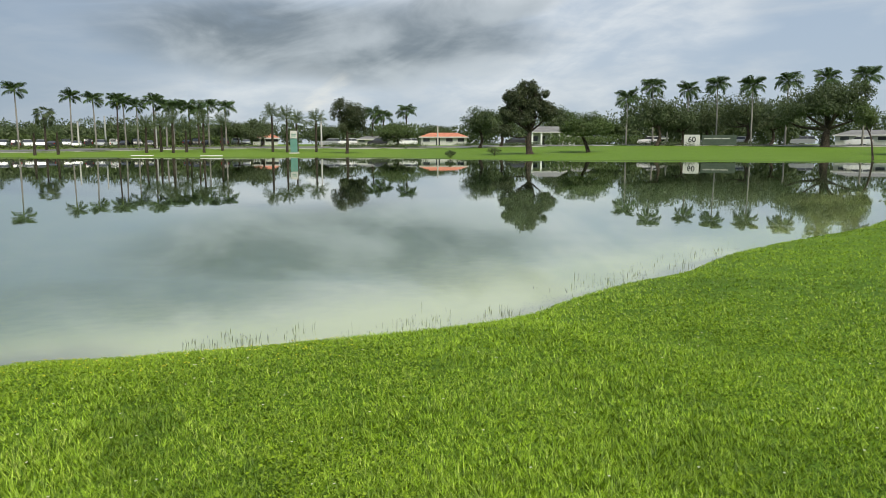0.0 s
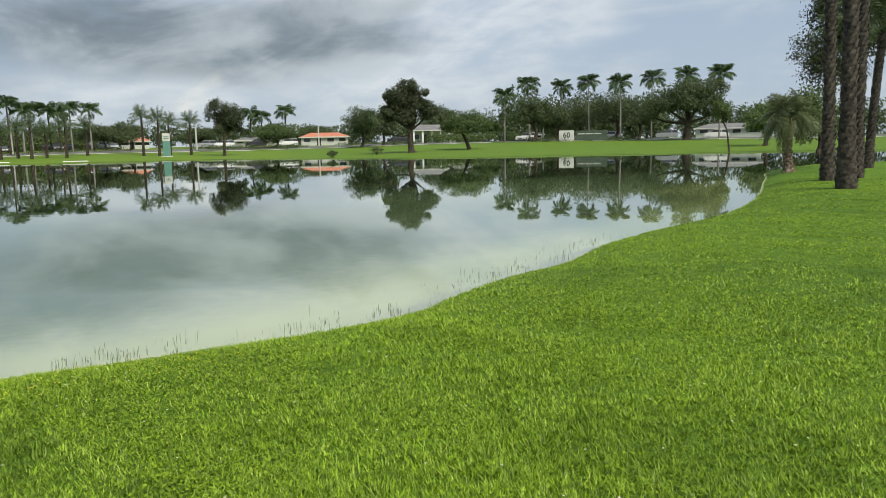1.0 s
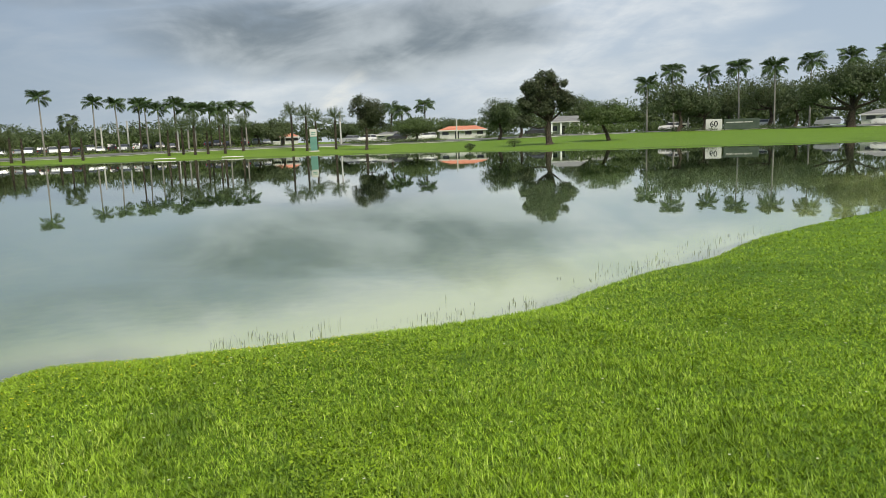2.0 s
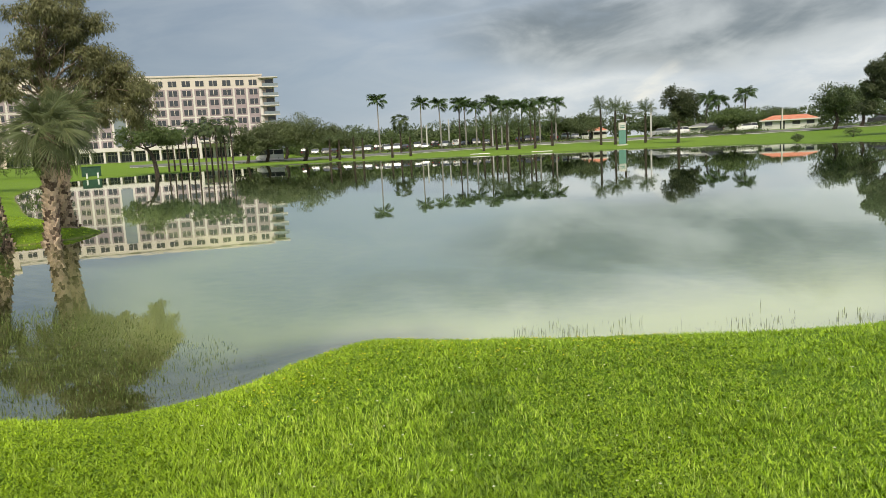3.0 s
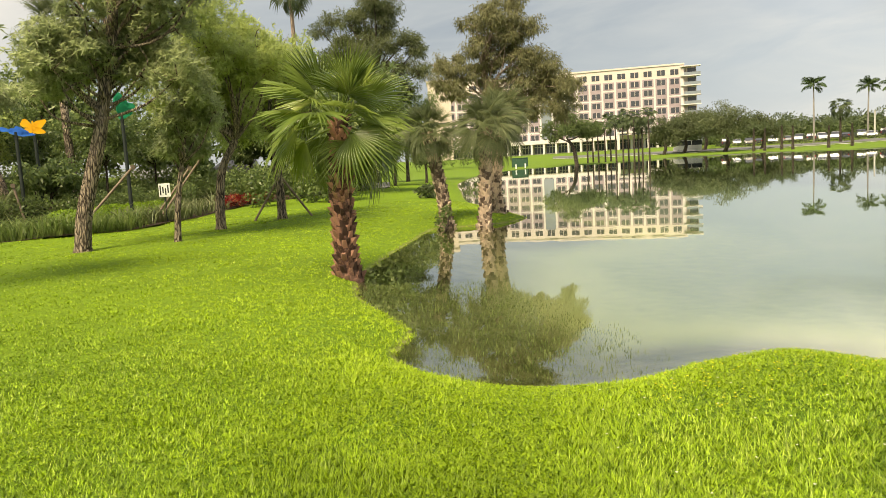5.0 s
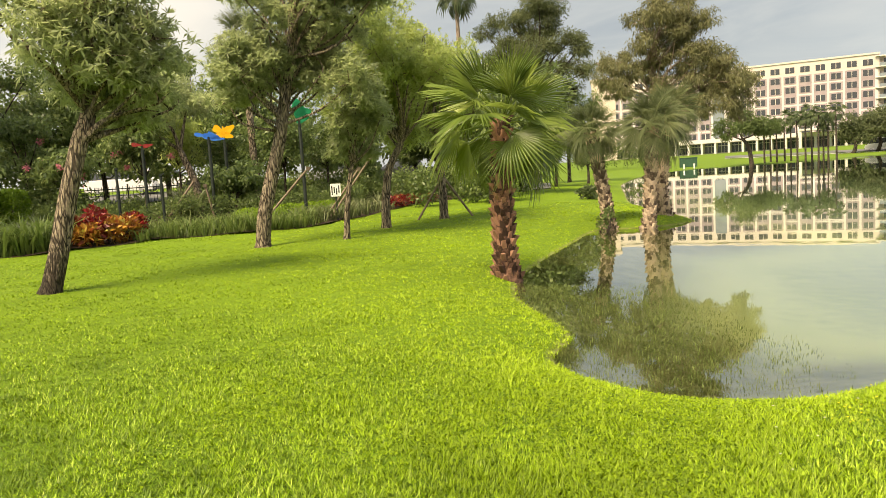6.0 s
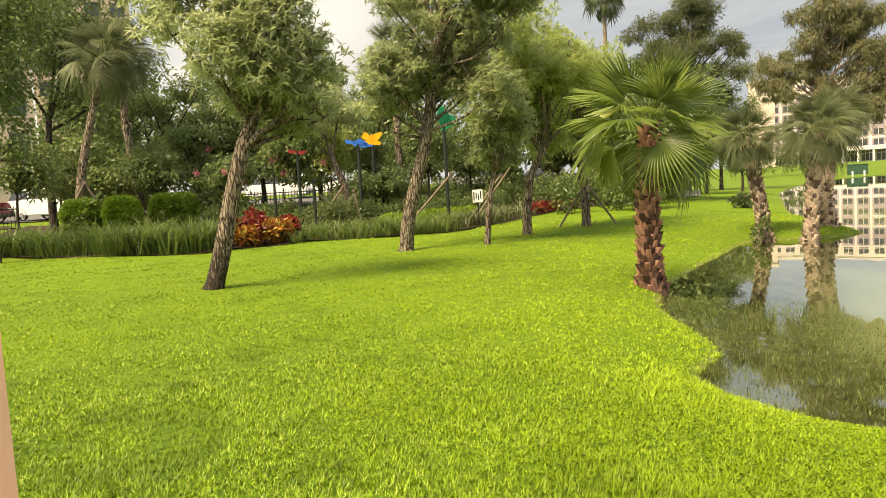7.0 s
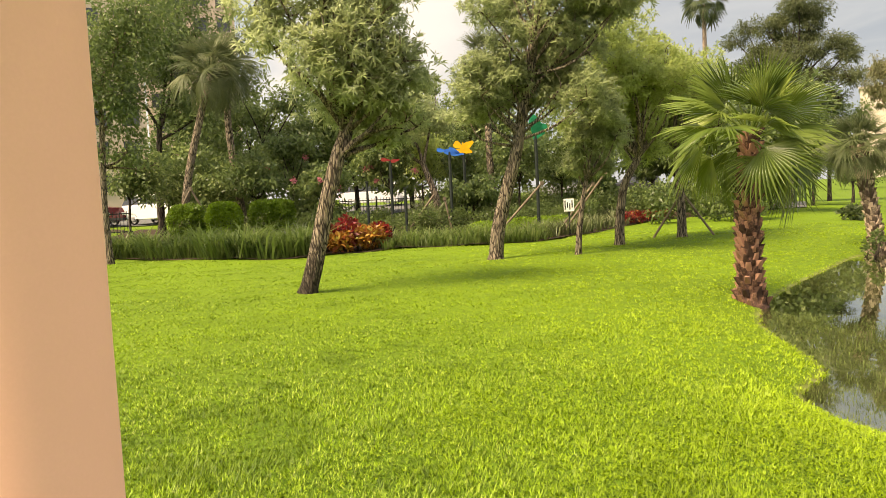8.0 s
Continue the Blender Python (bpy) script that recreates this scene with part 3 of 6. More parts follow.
bmesh.ops.recalc_face_normals(bm, faces=bm.faces)
if sum(f.normal.z for f in bm.faces) < 0:
    bmesh.ops.reverse_faces(bm, faces=bm.faces)
lake = part("water", bm, M_WATER, None)
tagged(lake, "calm murky green lake water mirroring sky and trees", "lake", kind="structure")

# ---- plants ----


def limb(a, b, r0, r1, rng, sag=0.08, n=4, sides=7):
    a, b = np.asarray(a, float), np.asarray(b, float)
    m = (a + b) / 2 + rng.normal(size=3) * np.linalg.norm(b - a) * sag
    pts = curve_points([a, m, b], n)
    return tube(pts, np.linspace(r0, r1, len(pts)), sides)


def leafy_tree(name, x, y, z, label, spine, r_base, lobes, rng, count, size, leafmat, bark, shell=0.55, whorl=1, flare=1.25, twigs=5, group="", sides=9, hang=0.1, fill=True):
    """A broad-leaved tree. spine: the trunk's course, from the base up; lobes: (x, y, z, rx, rz) of the crown's masses, from the base."""
    top = thing(name, x, y, z, label, "tree", group)
    mid = np.array([l[:3] for l in lobes])
    if len(lobes) > 3 and fill:
        span = mid.std(axis=0)
        lobes = list(lobes) + [(*mid.mean(axis=0), max(lobes[0][3], 1.1 * math.hypot(span[0], span[1])), max(lobes[0][4], 1.2 * span[2]))]
    pts = curve_points(spine, 5)
    rr = np.linspace(r_base, r_base * 0.62, len(pts))
    rr[0] *= flare
    bits = [tube(pts, rr, sides)]
    fork = pts[-1]
    for lx, ly, lz, rx, rz in lobes:
        c = np.array([lx, ly, lz])
        inner = c - np.array([0, 0, rz * 0.35])
        low = max(int(len(pts) * 0.5), min(len(pts) - 1, int(np.searchsorted(pts[:, 2], lz * 0.72))))
        k = 0.42 if len(lobes) < 12 else 0.42 * math.sqrt(12 / len(lobes))
        bits.append(limb(pts[low], inner, r_base * k, r_base * k * 0.35, rng))
        for _ in range(twigs):
            tip = c + unit(rng, 1)[0] * np.array([rx, rx, rz]) * 0.8
            bits.append(limb(inner, tip, r_base * 0.14, r_base * 0.03, rng, 0.12, 3, 5))
    part("trunk", mesh_of("trunk", *join(bits), smooth=True), bark, top)
    vol = np.array([rx * rx * rz for *_, rx, rz in lobes])
    VV, FF, n0 = [], [], 0
    for (lx, ly, lz, rx, rz), share in zip(lobes, vol / vol.sum()):
        n = int(count * share / whorl)
        # sub-clumps give the crown its uneven outline and gaps
        k = max(6, int(14 * share * len(lobes)))
        cl = unit(rng, k) * (rng.uniform(shell, 1.0, (k, 1)))
        cl[:, 2] = np.where(cl[:, 2] < -0.5, cl[:, 2] * 0.5, cl[:, 2])
        pick = rng.integers(0, k, n)
        local = cl[pick] + unit(rng, n) * (rng.uniform(0, 1, (n, 1)) ** 0.5) * 0.46
        P = np.array([lx, ly, lz]) + local * np.array([rx, rx, rz])
        outward = local / (np.linalg.norm(local, axis=1, keepdims=True) + 1e-6)
        if whorl > 1:
            axis = outward * 0.7 + unit(rng, n) * 0.6 + np.array([0, 0, 0.3])
            P = np.repeat(P, whorl, axis=0)
            axis = np.repeat(axis, whorl, axis=0)
            D = axis * 0.35 + unit(rng, n * whorl)
            N = axis + np.array([0, 0, 0.6])
        else:
            D = outward * 0.5 + unit(rng, n) + np.array([0, 0, -hang * 4])
            N = outward + unit(rng, n) * 0.7 + np.array([0, 0, 0.5])
        v, f = leaves(P, D, N, size[0], size[1], rng, hang)
        VV.append(v), FF.append(f + n0)
        n0 += len(v)
    part("crown", mesh_of("crown", np.concatenate(VV), np.concatenate(FF)), leafmat, top)
    return top


def fan_frond(rng, stalk, blade, fingers, spread, sag, split=0.45, tilt=48.0, fold=0.0, pleat=0.45, fill=0.92):
    """A fan palm leaf: a stalk along +y and a pleated fan of narrow fingers whose tips hang. fold: how far the fan's sides bend down."""
    n = 6
    ys = np.linspace(0, stalk, n)
    zs = 0.06 * stalk * np.sin(ys / stalk * math.pi)
    pts = np.column_stack([np.zeros(n), ys, zs])
    v, f = tube(pts, np.linspace(0.022, 0.012, n), 5)
    bits = [(v, f)]
    hub = pts[-1]
    ct, st = math.cos(radians(tilt)), math.sin(radians(tilt))
    lift = np.array([0, st, ct])
    for i in range(fingers):
        a = radians(spread) * (i / (fingers - 1) * 2 - 1)
        L = blade * (0.78 + 0.22 * math.cos(a * 0.9)) * rng.uniform(0.9, 1.06)
        slack = rng.uniform(0.4, 2.0)
        d = np.array([math.sin(a), math.cos(a) * ct, -math.cos(a) * st])
        side = np.array([math.cos(a), -math.sin(a) * ct, math.sin(a) * st])
        half = L * math.tan(radians(spread) / (fingers - 1)) * fill
        wave = 0.03 * L * math.sin(i * 0.9 + slack)
        V = []
        for t, wide in ((0.04, 0.04), (split, split), (0.72, split * 0.62), (0.9, split * 0.30), (1.0, 0.02)):
            drop = -sag * slack * L * max(0.0, t - split * 0.8) ** 1.7
            c = hub + d * L * t * (1 - 0.12 * sag * max(0, t - 0.5)) + np.array([0, 0, drop]) + lift * (wave * t * t - fold * L * t * abs(math.sin(a)) ** 1.3)
            w = half * wide
            V += [c - side * w - lift * w * pleat, c + lift * w * pleat, c + side * w - lift * w * pleat]
        V = np.array(V)
        F = []
        for r in range(4):
            q = r * 3
            F += [(q, q + 1, q + 4, q + 3), (q + 1, q + 2, q + 5, q + 4)]
        bits.append((V, np.array(F)))
    return mesh_of("fan_frond", *join(bits))


def feather_frond(rng, L, leaflet, pairs, arch, lift, flat=0.25):
    """A feather palm leaf along +y: an arching midrib with hanging leaflets on both sides."""
    s = np.linspace(0, 1, 10)
    pts = np.column_stack([0 * s, L * s * (1 - 0.18 * arch * s), L * (lift * s - arch * 0.62 * s ** 2)])
    bits = [tube(pts, np.linspace(0.035, 0.008, 10) * max(1.0, L / 3), 4)]
    u = np.linspace(0.14, 0.99, pairs)
    P = np.column_stack([np.interp(u, s, pts[:, k]) for k in range(3)])
    tan = np.gradient(P, axis=0)
    tan /= np.linalg.norm(tan, axis=1, keepdims=True)
    for sd in (-1, 1):
        D = tan * 0.75 + np.array([sd, 0, 0]) * 0.9 + np.array([0, 0, -1]) * (0.25 + rng.uniform(-flat, flat * 1.4, pairs))[:, None]
        N = np.cross(D, tan) * sd + np.array([0, 0, 0.1])
        size = leaflet * np.sin(np.clip(u * 1.02, 0, 1) * math.pi) ** 0.5 + leaflet * 0.15
        v, f = leaves(P, D, N, 1.0, leaflet * 0.09 + 0.02, rng, 0.0, 0.1)
        v = v.reshape(-1, 4, 3)
        v[:, 2] = v[:, 0] + (v[:, 2] - v[:, 0]) * size[:, None]
        v[:, 2, 2] -= 0.30 * size
        for q in (1, 3):
            v[:, q] = v[:, 0] + (v[:, q] - v[:, 0]) * np.maximum(0.5, size)[:, None]
        bits.append((v.reshape(-1, 3), f))
    return mesh_of("feather_frond", *join(bits))


def boots(pts, radii, rng, per, out, tall, wide):
    """Old leaf bases that wrap a palm trunk in a criss-cross."""
    bits, turn = [], 0.0
    seg = np.linalg.norm(np.diff(pts, axis=0), axis=1)
    total = seg.sum()
    cum = np.concatenate([[0], np.cumsum(seg)])
    count = int(total * per)
    for i in range(count):
        s = total * (i + 0.5) / count
        c = np.array([np.interp(s, cum, pts[:, k]) for k in range(3)])
        r = np.interp(s, cum, radii)
        turn += 2.39996
        o = np.array([math.cos(turn), math.sin(turn), 0])
        t = np.array([-o[1], o[0], 0])
        w, h, q = wide * rng.uniform(0.8, 1.2), tall * rng.uniform(0.8, 1.25), out * rng.uniform(0.6, 1.3)
        up = np.array([0, 0, 1.0])
        b = c + o * r * 0.93
        V = np.array([b - t * w, b + t * w, b + t * w * 0.5 + o * (q + 0.07 * r) + up * h, b - t * w * 0.5 + o * (q + 0.07 * r) + up * h,
                      b + t * w * 0.4 + o * q * 0.2 + up * h * 1.02, b - t * w * 0.4 + o * q * 0.2 + up * h * 1.02])
        bits.append((V, np.array([(0, 1, 2, 3), (3, 2, 4, 5)])))
    return join(bits)


def boot_mesh(tall, wide, out):
    """One old leaf base: a split wedge, its foot at the origin and its face along +x."""
    V = [(0, -wide, 0), (0, wide, 0), (out, wide * 0.5, tall), (out, -wide * 0.5, tall), (-0.02, -wide * 0.8, tall * 0.9), (-0.02, wide * 0.8, tall * 0.9), (out * 0.8, 0, tall * 0.72)]
    return mesh_of("leaf_base", V, [(0, 1, 6), (0, 6, 3), (1, 2, 6), (2, 3, 6), (3, 2, 5, 4), (0, 3, 4), (1, 5, 2)])


def boot_parts(top, pts, radii, rng, mat, per, out, tall, wide):
    """Old leaf bases set round a palm trunk, each its own part."""
    kinds = [boot_mesh(tall * k, wide * k, out * q) for k, q in ((1.0, 1.0), (0.85, 0.7), (1.15, 1.3))]
    seg = np.linalg.norm(np.diff(pts, axis=0), axis=1)
    cum = np.concatenate([[0], np.cumsum(seg)])
    count, turn = int(cum[-1] * per), 0.0
    for i in range(count):
        s = cum[-1] * (i + 0.5) / count
        c = [float(np.interp(s, cum, pts[:, k])) for k in range(3)]
        r = float(np.interp(s, cum, radii)) * 0.95
        turn += 137.508
        a = radians(turn)
        part("leaf_base", kinds[i % 3], mat, top, at=pose(c[0] + r * math.cos(a), c[1] + r * math.sin(a), c[2], 0, rng.uniform(-8, 14), turn + rng.uniform(-8, 8)))


def crown_of(top, fronds, n, centre, rng, low, high, size=(0.9, 1.1), name="frond", mat=None, ring=0.06, twist=40):
    """Sets n leaves round the head of a palm, the young ones upright and the old ones hanging."""
    for i in range(n):
        t = (i + 0.5) / n
        a = i * 137.508 + rng.uniform(-12, 12)
        pitch = low + (high - low) * t ** 0.85 + rng.uniform(-9, 9)
        k = rng.uniform(*size) * (1.0 - 0.12 * t)
        o = Vector((ring * -math.sin(radians(a)), ring * math.cos(radians(a)), 0.0)) + Vector(centre) + Vector((0, 0, 0.22 * t - 0.1))
        m = Matrix.Translation(o) @ Euler((0, 0, radians(a))).to_matrix().to_4x4() @ Euler((radians(pitch), radians(rng.uniform(-twist, twist)), 0)).to_matrix().to_4x4() @ Matrix.Scale(k, 4)
        part(name, fronds[int(t * len(fronds))], mat, top, at=m)


def fan_palm(x, y, z, label, spine, r0, r1, fronds, n, low, high, size, rng, mat, bootmat, boot, name="fan_palm", group="", single=False):
    top = thing(name, x, y, z, label, "palm tree", group)
    pts = curve_points(spine, 6)
    rr = np.linspace(r0, r1, len(pts))
    rr[:3] *= np.array([1.45, 1.22, 1.06])
    part("trunk", mesh_of("trunk", *tube(pts, rr, 14), smooth=True), bootmat, top)
    if single:
        boot_parts(top, pts, rr, rng, bootmat, *boot)
    elif boot:
        part("bark_sheath", mesh_of("bark_sheath", *boots(pts, rr, rng, *boot)), bootmat, top, "old woven leaf bases round the trunk")
    crown_of(top, fronds, n, pts[-1], rng, low, high, size, mat=mat)
    return top


def far_palm(kind, az, D, el, label, rng, fronds, n, mat, trunk, r, size, low, high, lean=0.0, base=None, group="", shaft=True, face=0.0):
    x, y = P2(az, D)
    z = gz(x, y) - 0.05 if base is None else base
    h = rise(D, el) - z
    top = thing(kind, x, y, z, label, "palm tree", group)
    side = rng.uniform(-1, 1) * lean
    pts = curve_points([(0, 0, 0), (side * 0.35 * h, 0.0, h * 0.5), (side * h, 0, h)], 4)
    rr = np.linspace(r * 1.25, r * 0.7, len(pts))
    part("trunk", mesh_of("trunk", *tube(pts, rr, 7), smooth=True), trunk, top)
    if shaft:
        e = pts[-1]
        part("crown_shaft", mesh_of("crown_shaft", *tube([e - np.array([0, 0, 0.9]), e - np.array([0, 0, 0.5]), e + np.array([0, 0, 0.5])], [r * 0.85, r * 0.95, r * 0.4], 7), smooth=True), M_FAN, top, "smooth green crown shaft")
    crown_of(top, fronds, n, pts[-1], rng, low, high, size, mat=mat, ring=r * 0.5)
    return top


def tuft_patch(name, label, category, spots, heights, width, rng, mat, per=9, spread=0.16, lean=0.5, kind="stuff"):
    """Clumps of strap-like leaves at the given places, in one object."""
    S = np.repeat(np.asarray(spots, float), per, axis=0)
    n = len(S)
    h = np.repeat(np.asarray(heights, float), per) * rng.uniform(0.6, 1.15, n)
    a = rng.uniform(0, 2 * math.pi, n)
    o = np.column_stack([np.cos(a), np.sin(a), np.zeros(n)])
    base = S + o * (rng.uniform(0, 1, n) * spread)[:, None]
    mid = base + o * (h * lean * 0.25)[:, None] + np.array([0, 0, 1]) * (h * 0.62)[:, None]
    tip = base + o * (h * lean * rng.uniform(0.4, 1.3, n))[:, None] + np.array([0, 0, 1]) * (h * rng.uniform(0.7, 1.0, n))[:, None]
    t = np.column_stack([-o[:, 1], o[:, 0], np.zeros(n)]) * width * 0.5
    V = np.empty((n, 6, 3))
    V[:, 0], V[:, 1], V[:, 2], V[:, 3], V[:, 4], V[:, 5] = base - t, base + t, mid - t, mid + t, tip - t * 0.15, tip + t * 0.15
    q = np.arange(n)[:, None] * 6
    F = np.concatenate([q + np.array([0, 1, 3, 2]), q + np.array([2, 3, 5, 4])])
    return tagged(new(name, mesh_of(name, V.reshape(-1, 3), F, [mat])), label, category, kind=kind)


def shrub(name, x, y, z, label, lobes, rng, count, size, mat, category="shrub", stems=5, group="", shell=0.75, boxy=1.0):
    top = thing(name, x, y, z, label, category, group)
    bits = [limb((rng.uniform(-.1, .1), rng.uniform(-.1, .1), -0.05), np.array(l[:3]) + rng.normal(size=3) * 0.1, 0.03, 0.012, rng, 0.1, 3, 5) for l in lobes for _ in range(max(1, stems // len(lobes)))]
    part("stem", mesh_of("stem", *join(bits)), M_BARK_DARK, top)
    VV, FF, n0 = [], [], 0
    for lx, ly, lz, rx, ry, rz in lobes:
        n = count // len(lobes)
        u = unit(rng, n)
        u[:, 2] = np.abs(u[:, 2]) * np.where(rng.uniform(0, 1, n) < 0.25, -0.8, 1)
        u = np.sign(u) * np.abs(u) ** boxy
        rad = rng.uniform(shell, 1.04, (n, 1)) * (1 + 0.05 * np.sin(u[:, :1] * 7 + 1) * np.sin(u[:, 1:2] * 6) + 0.04 * np.sin(u[:, 2:] * 9))
        P = np.array([lx, ly, lz]) + u * rad * np.array([rx, ry, rz])
        D = u * 0.8 + unit(rng, n) * 0.9 + np.array([0, 0, 0.25])
        v, f = leaves(P, D, u + unit(rng, n) * 0.6, size[0], size[1], rng, 0.1)
        VV.append(v), FF.append(f + n0)
        n0 += len(v)
    part("foliage", mesh_of("foliage", np.concatenate(VV), np.concatenate(FF)), mat, top)
    return top


rng = np.random.default_rng(7)

# fan palm by the water
FAN = [fan_frond(np.random.default_rng(k), c, b, 26, w, g, 0.50, t, o, 0.95, 0.88) for k, g, t, w, o, b, c in ((1, 0.60, 46, 66, 0.04, 0.74, 0.56), (2, 0.50, 30, 76, 0.16, 0.82, 0.60), (6, 0.42, 18, 80, 0.20, 0.84, 0.62), (3, 0.32, 10, 82, 0.18, 0.86, 0.62), (4, 0.22, 4, 80, 0.12, 0.86, 0.60), (5, 0.12, 0, 64, 0.06, 0.82, 0.58))]
x, y = P2(63.7, 12.2)
fan_palm(x, y, gz(x, y) - 0.06, "young fan palm with red-brown fibrous trunk beside the water", [(0, 0, 0), (0.02, -0.03, 0.7), (0.03, -0.02, 1.6), (0.05, 0.02, 2.58)], 0.185, 0.125, FAN, 31, -50, 84, (0.88, 1.1), rng, M_FAN, M_BOOT, (105, 0.055, 0.13, 0.045), single=True)

# cabbage palms on the spit
SAB = [fan_frond(np.random.default_rng(k + 20), 0.60, 0.66, 24, 95, g, 0.34, t, o, 0.7, 0.8) for k, g, t, o in ((1, 0.8, 40, 0.2), (2, 0.5, 25, 0.3), (3, 0.3, 8, 0.2))]
for az, D, spine, n, k in ((55.85, 20.9, [(0, 0, 0), (-0.04, -0.06, 0.9), (-0.22, -0.32, 2.68)], 46, 0.84), (52.95, 20.6, [(0, 0, 0), (0.04, 0.06, 0.9), (0.10, 0.14, 2.86)], 52, 0.96), (51.75, 22.6, [(0, 0, 0), (-0.1, 0.0, 1.0), (0.16, 0.18, 3.0)], 42, 0.86)):
    x, y = P2(az, D)
    fan_palm(x, y, gz(x, y) - 0.1, "cabbage palm with boot-covered trunk at the lake's edge", spine, 0.165, 0.14, SAB, n, -46, 88, (k * 0.85, k * 1.05), rng, M_SABAL, M_BOOT_GREY, (92, 0.05, 0.13, 0.058), "cabbage_palm", "cabbage palms on the spit", True)

# feather palms across the lake
ROYAL = [feather_frond(np.random.default_rng(k + 40), 3.2, 0.85, 44, a, 0.6) for k, a in ((1, 1.1), (2, 0.8), (3, 1.5))]
for az, el in ((29.5, 3.5), (26.3, 3.1), (24.8, 3.0), (23.4, 2.95), (22.9, 2.85), (22.1, 2.6), (21.0, 2.9), (20.2, 2.6), (19.7, 2.55), (18.6, 2.6), (18.0, 2.35), (17.3, 2.7), (16.1, 2.6)):
    far_palm("royal_palm", az, 172 + rng.uniform(-8, 8), el, "tall royal palm with smooth pale grey trunk", rng, ROYAL, 19, M_FEATHER, M_BARK_DARK if int(az * 10) % 3 == 0 else M_ROYAL, 0.17, (0.85, 1.05), -30, 78, 0.03, group="royal palms across the lake")
for az, el in ((-13.7, 3.3), (-15.6, 4.1), (-18.0, 3.8), (-20.0, 4.1), (-22.3, 4.0), (-24.5, 4.25), (-26.9, 4.35), (-29.2, 4.35)):
    far_palm("royal_palm", az, 160 + rng.uniform(-6, 6), el, "tall royal palm with smooth grey trunk and full head", rng, ROYAL, 24, M_FEATHER, M_ROYAL, 0.155, (0.95, 1.15), -42, 78, 0.03, group="royal palms behind the sign")
for az, el in ((5.4, 2.3), (4.5, 2.1), (2.8, 2.45)):
    far_palm("coconut_palm", az, 195, el, "coconut palm standing among garden trees", rng, ROYAL, 20, M_FEATHER, M_BARK_DARK, 0.18, (1.0, 1.25), -40, 60, 0.06, group="coconut palms by the houses", shaft=False)
DATE = [feather_frond(np.random.default_rng(k + 60), 2.6, 0.55, 30, a, 0.75, 0.5) for k, a in ((1, 0.8), (2, 1.1), (3, 0.5))]
for az, el, D in ((12.8, 2.1, 140), (11.75, 1.9, 138), (11.0, 1.6, 142), (9.6, 1.7, 140), (21.6, 1.2, 138), (19.8, 1.5, 138), (18.9, 1.1, 140), (17.7, 1.55, 138), (20.6, 1.35, 142), (16.4, 1.4, 146), (33.3, 0.9, 138), (32.6, 0.85, 140), (31.5, 1.0, 140), (30.8, 0.9, 138), (28.6, 0.8, 136), (27.2, 0.85, 138)):
    far_palm("date_palm", az, D, el, "date palm with dark rough trunk on the far bank", rng, DATE, 30, M_DATE, M_BARK_DARK, 0.21, (0.85, 1.05) if el > 1.05 else (0.45, 0.6), -45, 84, 0.02, group="date palms on the far bank", shaft=False)
SAB_FAR = [fan_frond(np.random.default_rng(k + 80), 0.9, 0.8, 13, 115, 0.8, 0.5) for k in (1, 2)]
for i, az in enumerate((40.4, 40.9, 41.5, 41.9, 42.3, 42.8, 43.2, 43.6, 44.1, 44.5, 44.9, 41.2)):
    far_palm("cabbage_palm", az, 112 + rng.uniform(-5, 5), 1.95 + rng.uniform(-0.5, 0.5), "slim cabbage palm in the grove before the hotel", rng, SAB_FAR, 18, M_LEAF_DARK, M_BARK_DARK, 0.11, (0.85, 1.05), -65, 75, 0.03, group="cabbage palms before the hotel", shaft=False)
far_palm("fan_palm", 66.4, 46, 12.6, "very tall slim fan palm above the trees", rng, SAB_FAR, 30, M_LEAF_DARK, M_BARK_PALE, 0.15, (0.8, 0.95), -60, 70, 0.01, shaft=False)
far_palm("cabbage_palm", 27.9, 165, 1.9, "cabbage palm beyond the parked cars", rng, SAB_FAR, 26, M_LEAF_DARK, M_BARK_DARK, 0.2, (1.4, 1.7), -60, 75, 0.01, shaft=False)

# date palms on the near bank to the south
BIGDATE = [feather_frond(np.random.default_rng(k + 70), 3.4, 0.55, 46, a, 0.7, 0.4) for k, a in ((1, 0.8), (2, 1.1))]
for az, D, h, r, lean in ((-36.25, 28.4, 11.0, 0.17, (-0.5, 0.0)), (-37.4, 24.2, 10.5, 0.205, (-0.42, 0.0)), (-38.6, 38.0, 5.9, 0.165, (0.35, 0.0)), (-37.95, 29.5, 11.0, 0.17, (-0.25, 0.0))):
    x, y = P2(az, D)
    fan_palm(x, y, gz(x, y) - 0.05, "mature date palm with thick scaly trunk on the lawn", [(0, 0, 0), (lean[0] * 0.4, lean[1], h * 0.5), (lean[0], 0, h)], r, r * 0.86, BIGDATE, 34, -30, 84, (0.9, 1.1), rng, M_DATE, M_BOOT_DARK, (46, 0.045, 0.14, 0.09), "date_palm", "date palms on the near lawn")
PINDO = [feather_frond(np.random.default_rng(k + 90), 1.75, 0.42, 40, a, 0.75, 0.4) for k, a in ((1, 1.5), (2, 1.9), (3, 1.2))]
x, y = P2(-33.85, 37.0)
fan_palm(x, y, gz(x, y) - 0.05, "small grey-green palm with drooping head by the water", [(0, 0, 0), (-0.15, 0, 1.0), (-0.1, 0, 2.3)], 0.2, 0.16, PINDO, 46, -52, 84, (0.85, 1.1), rng, M_SABAL, M_BOOT_GREY, (40, 0.05, 0.16, 0.1), "grey_palm")

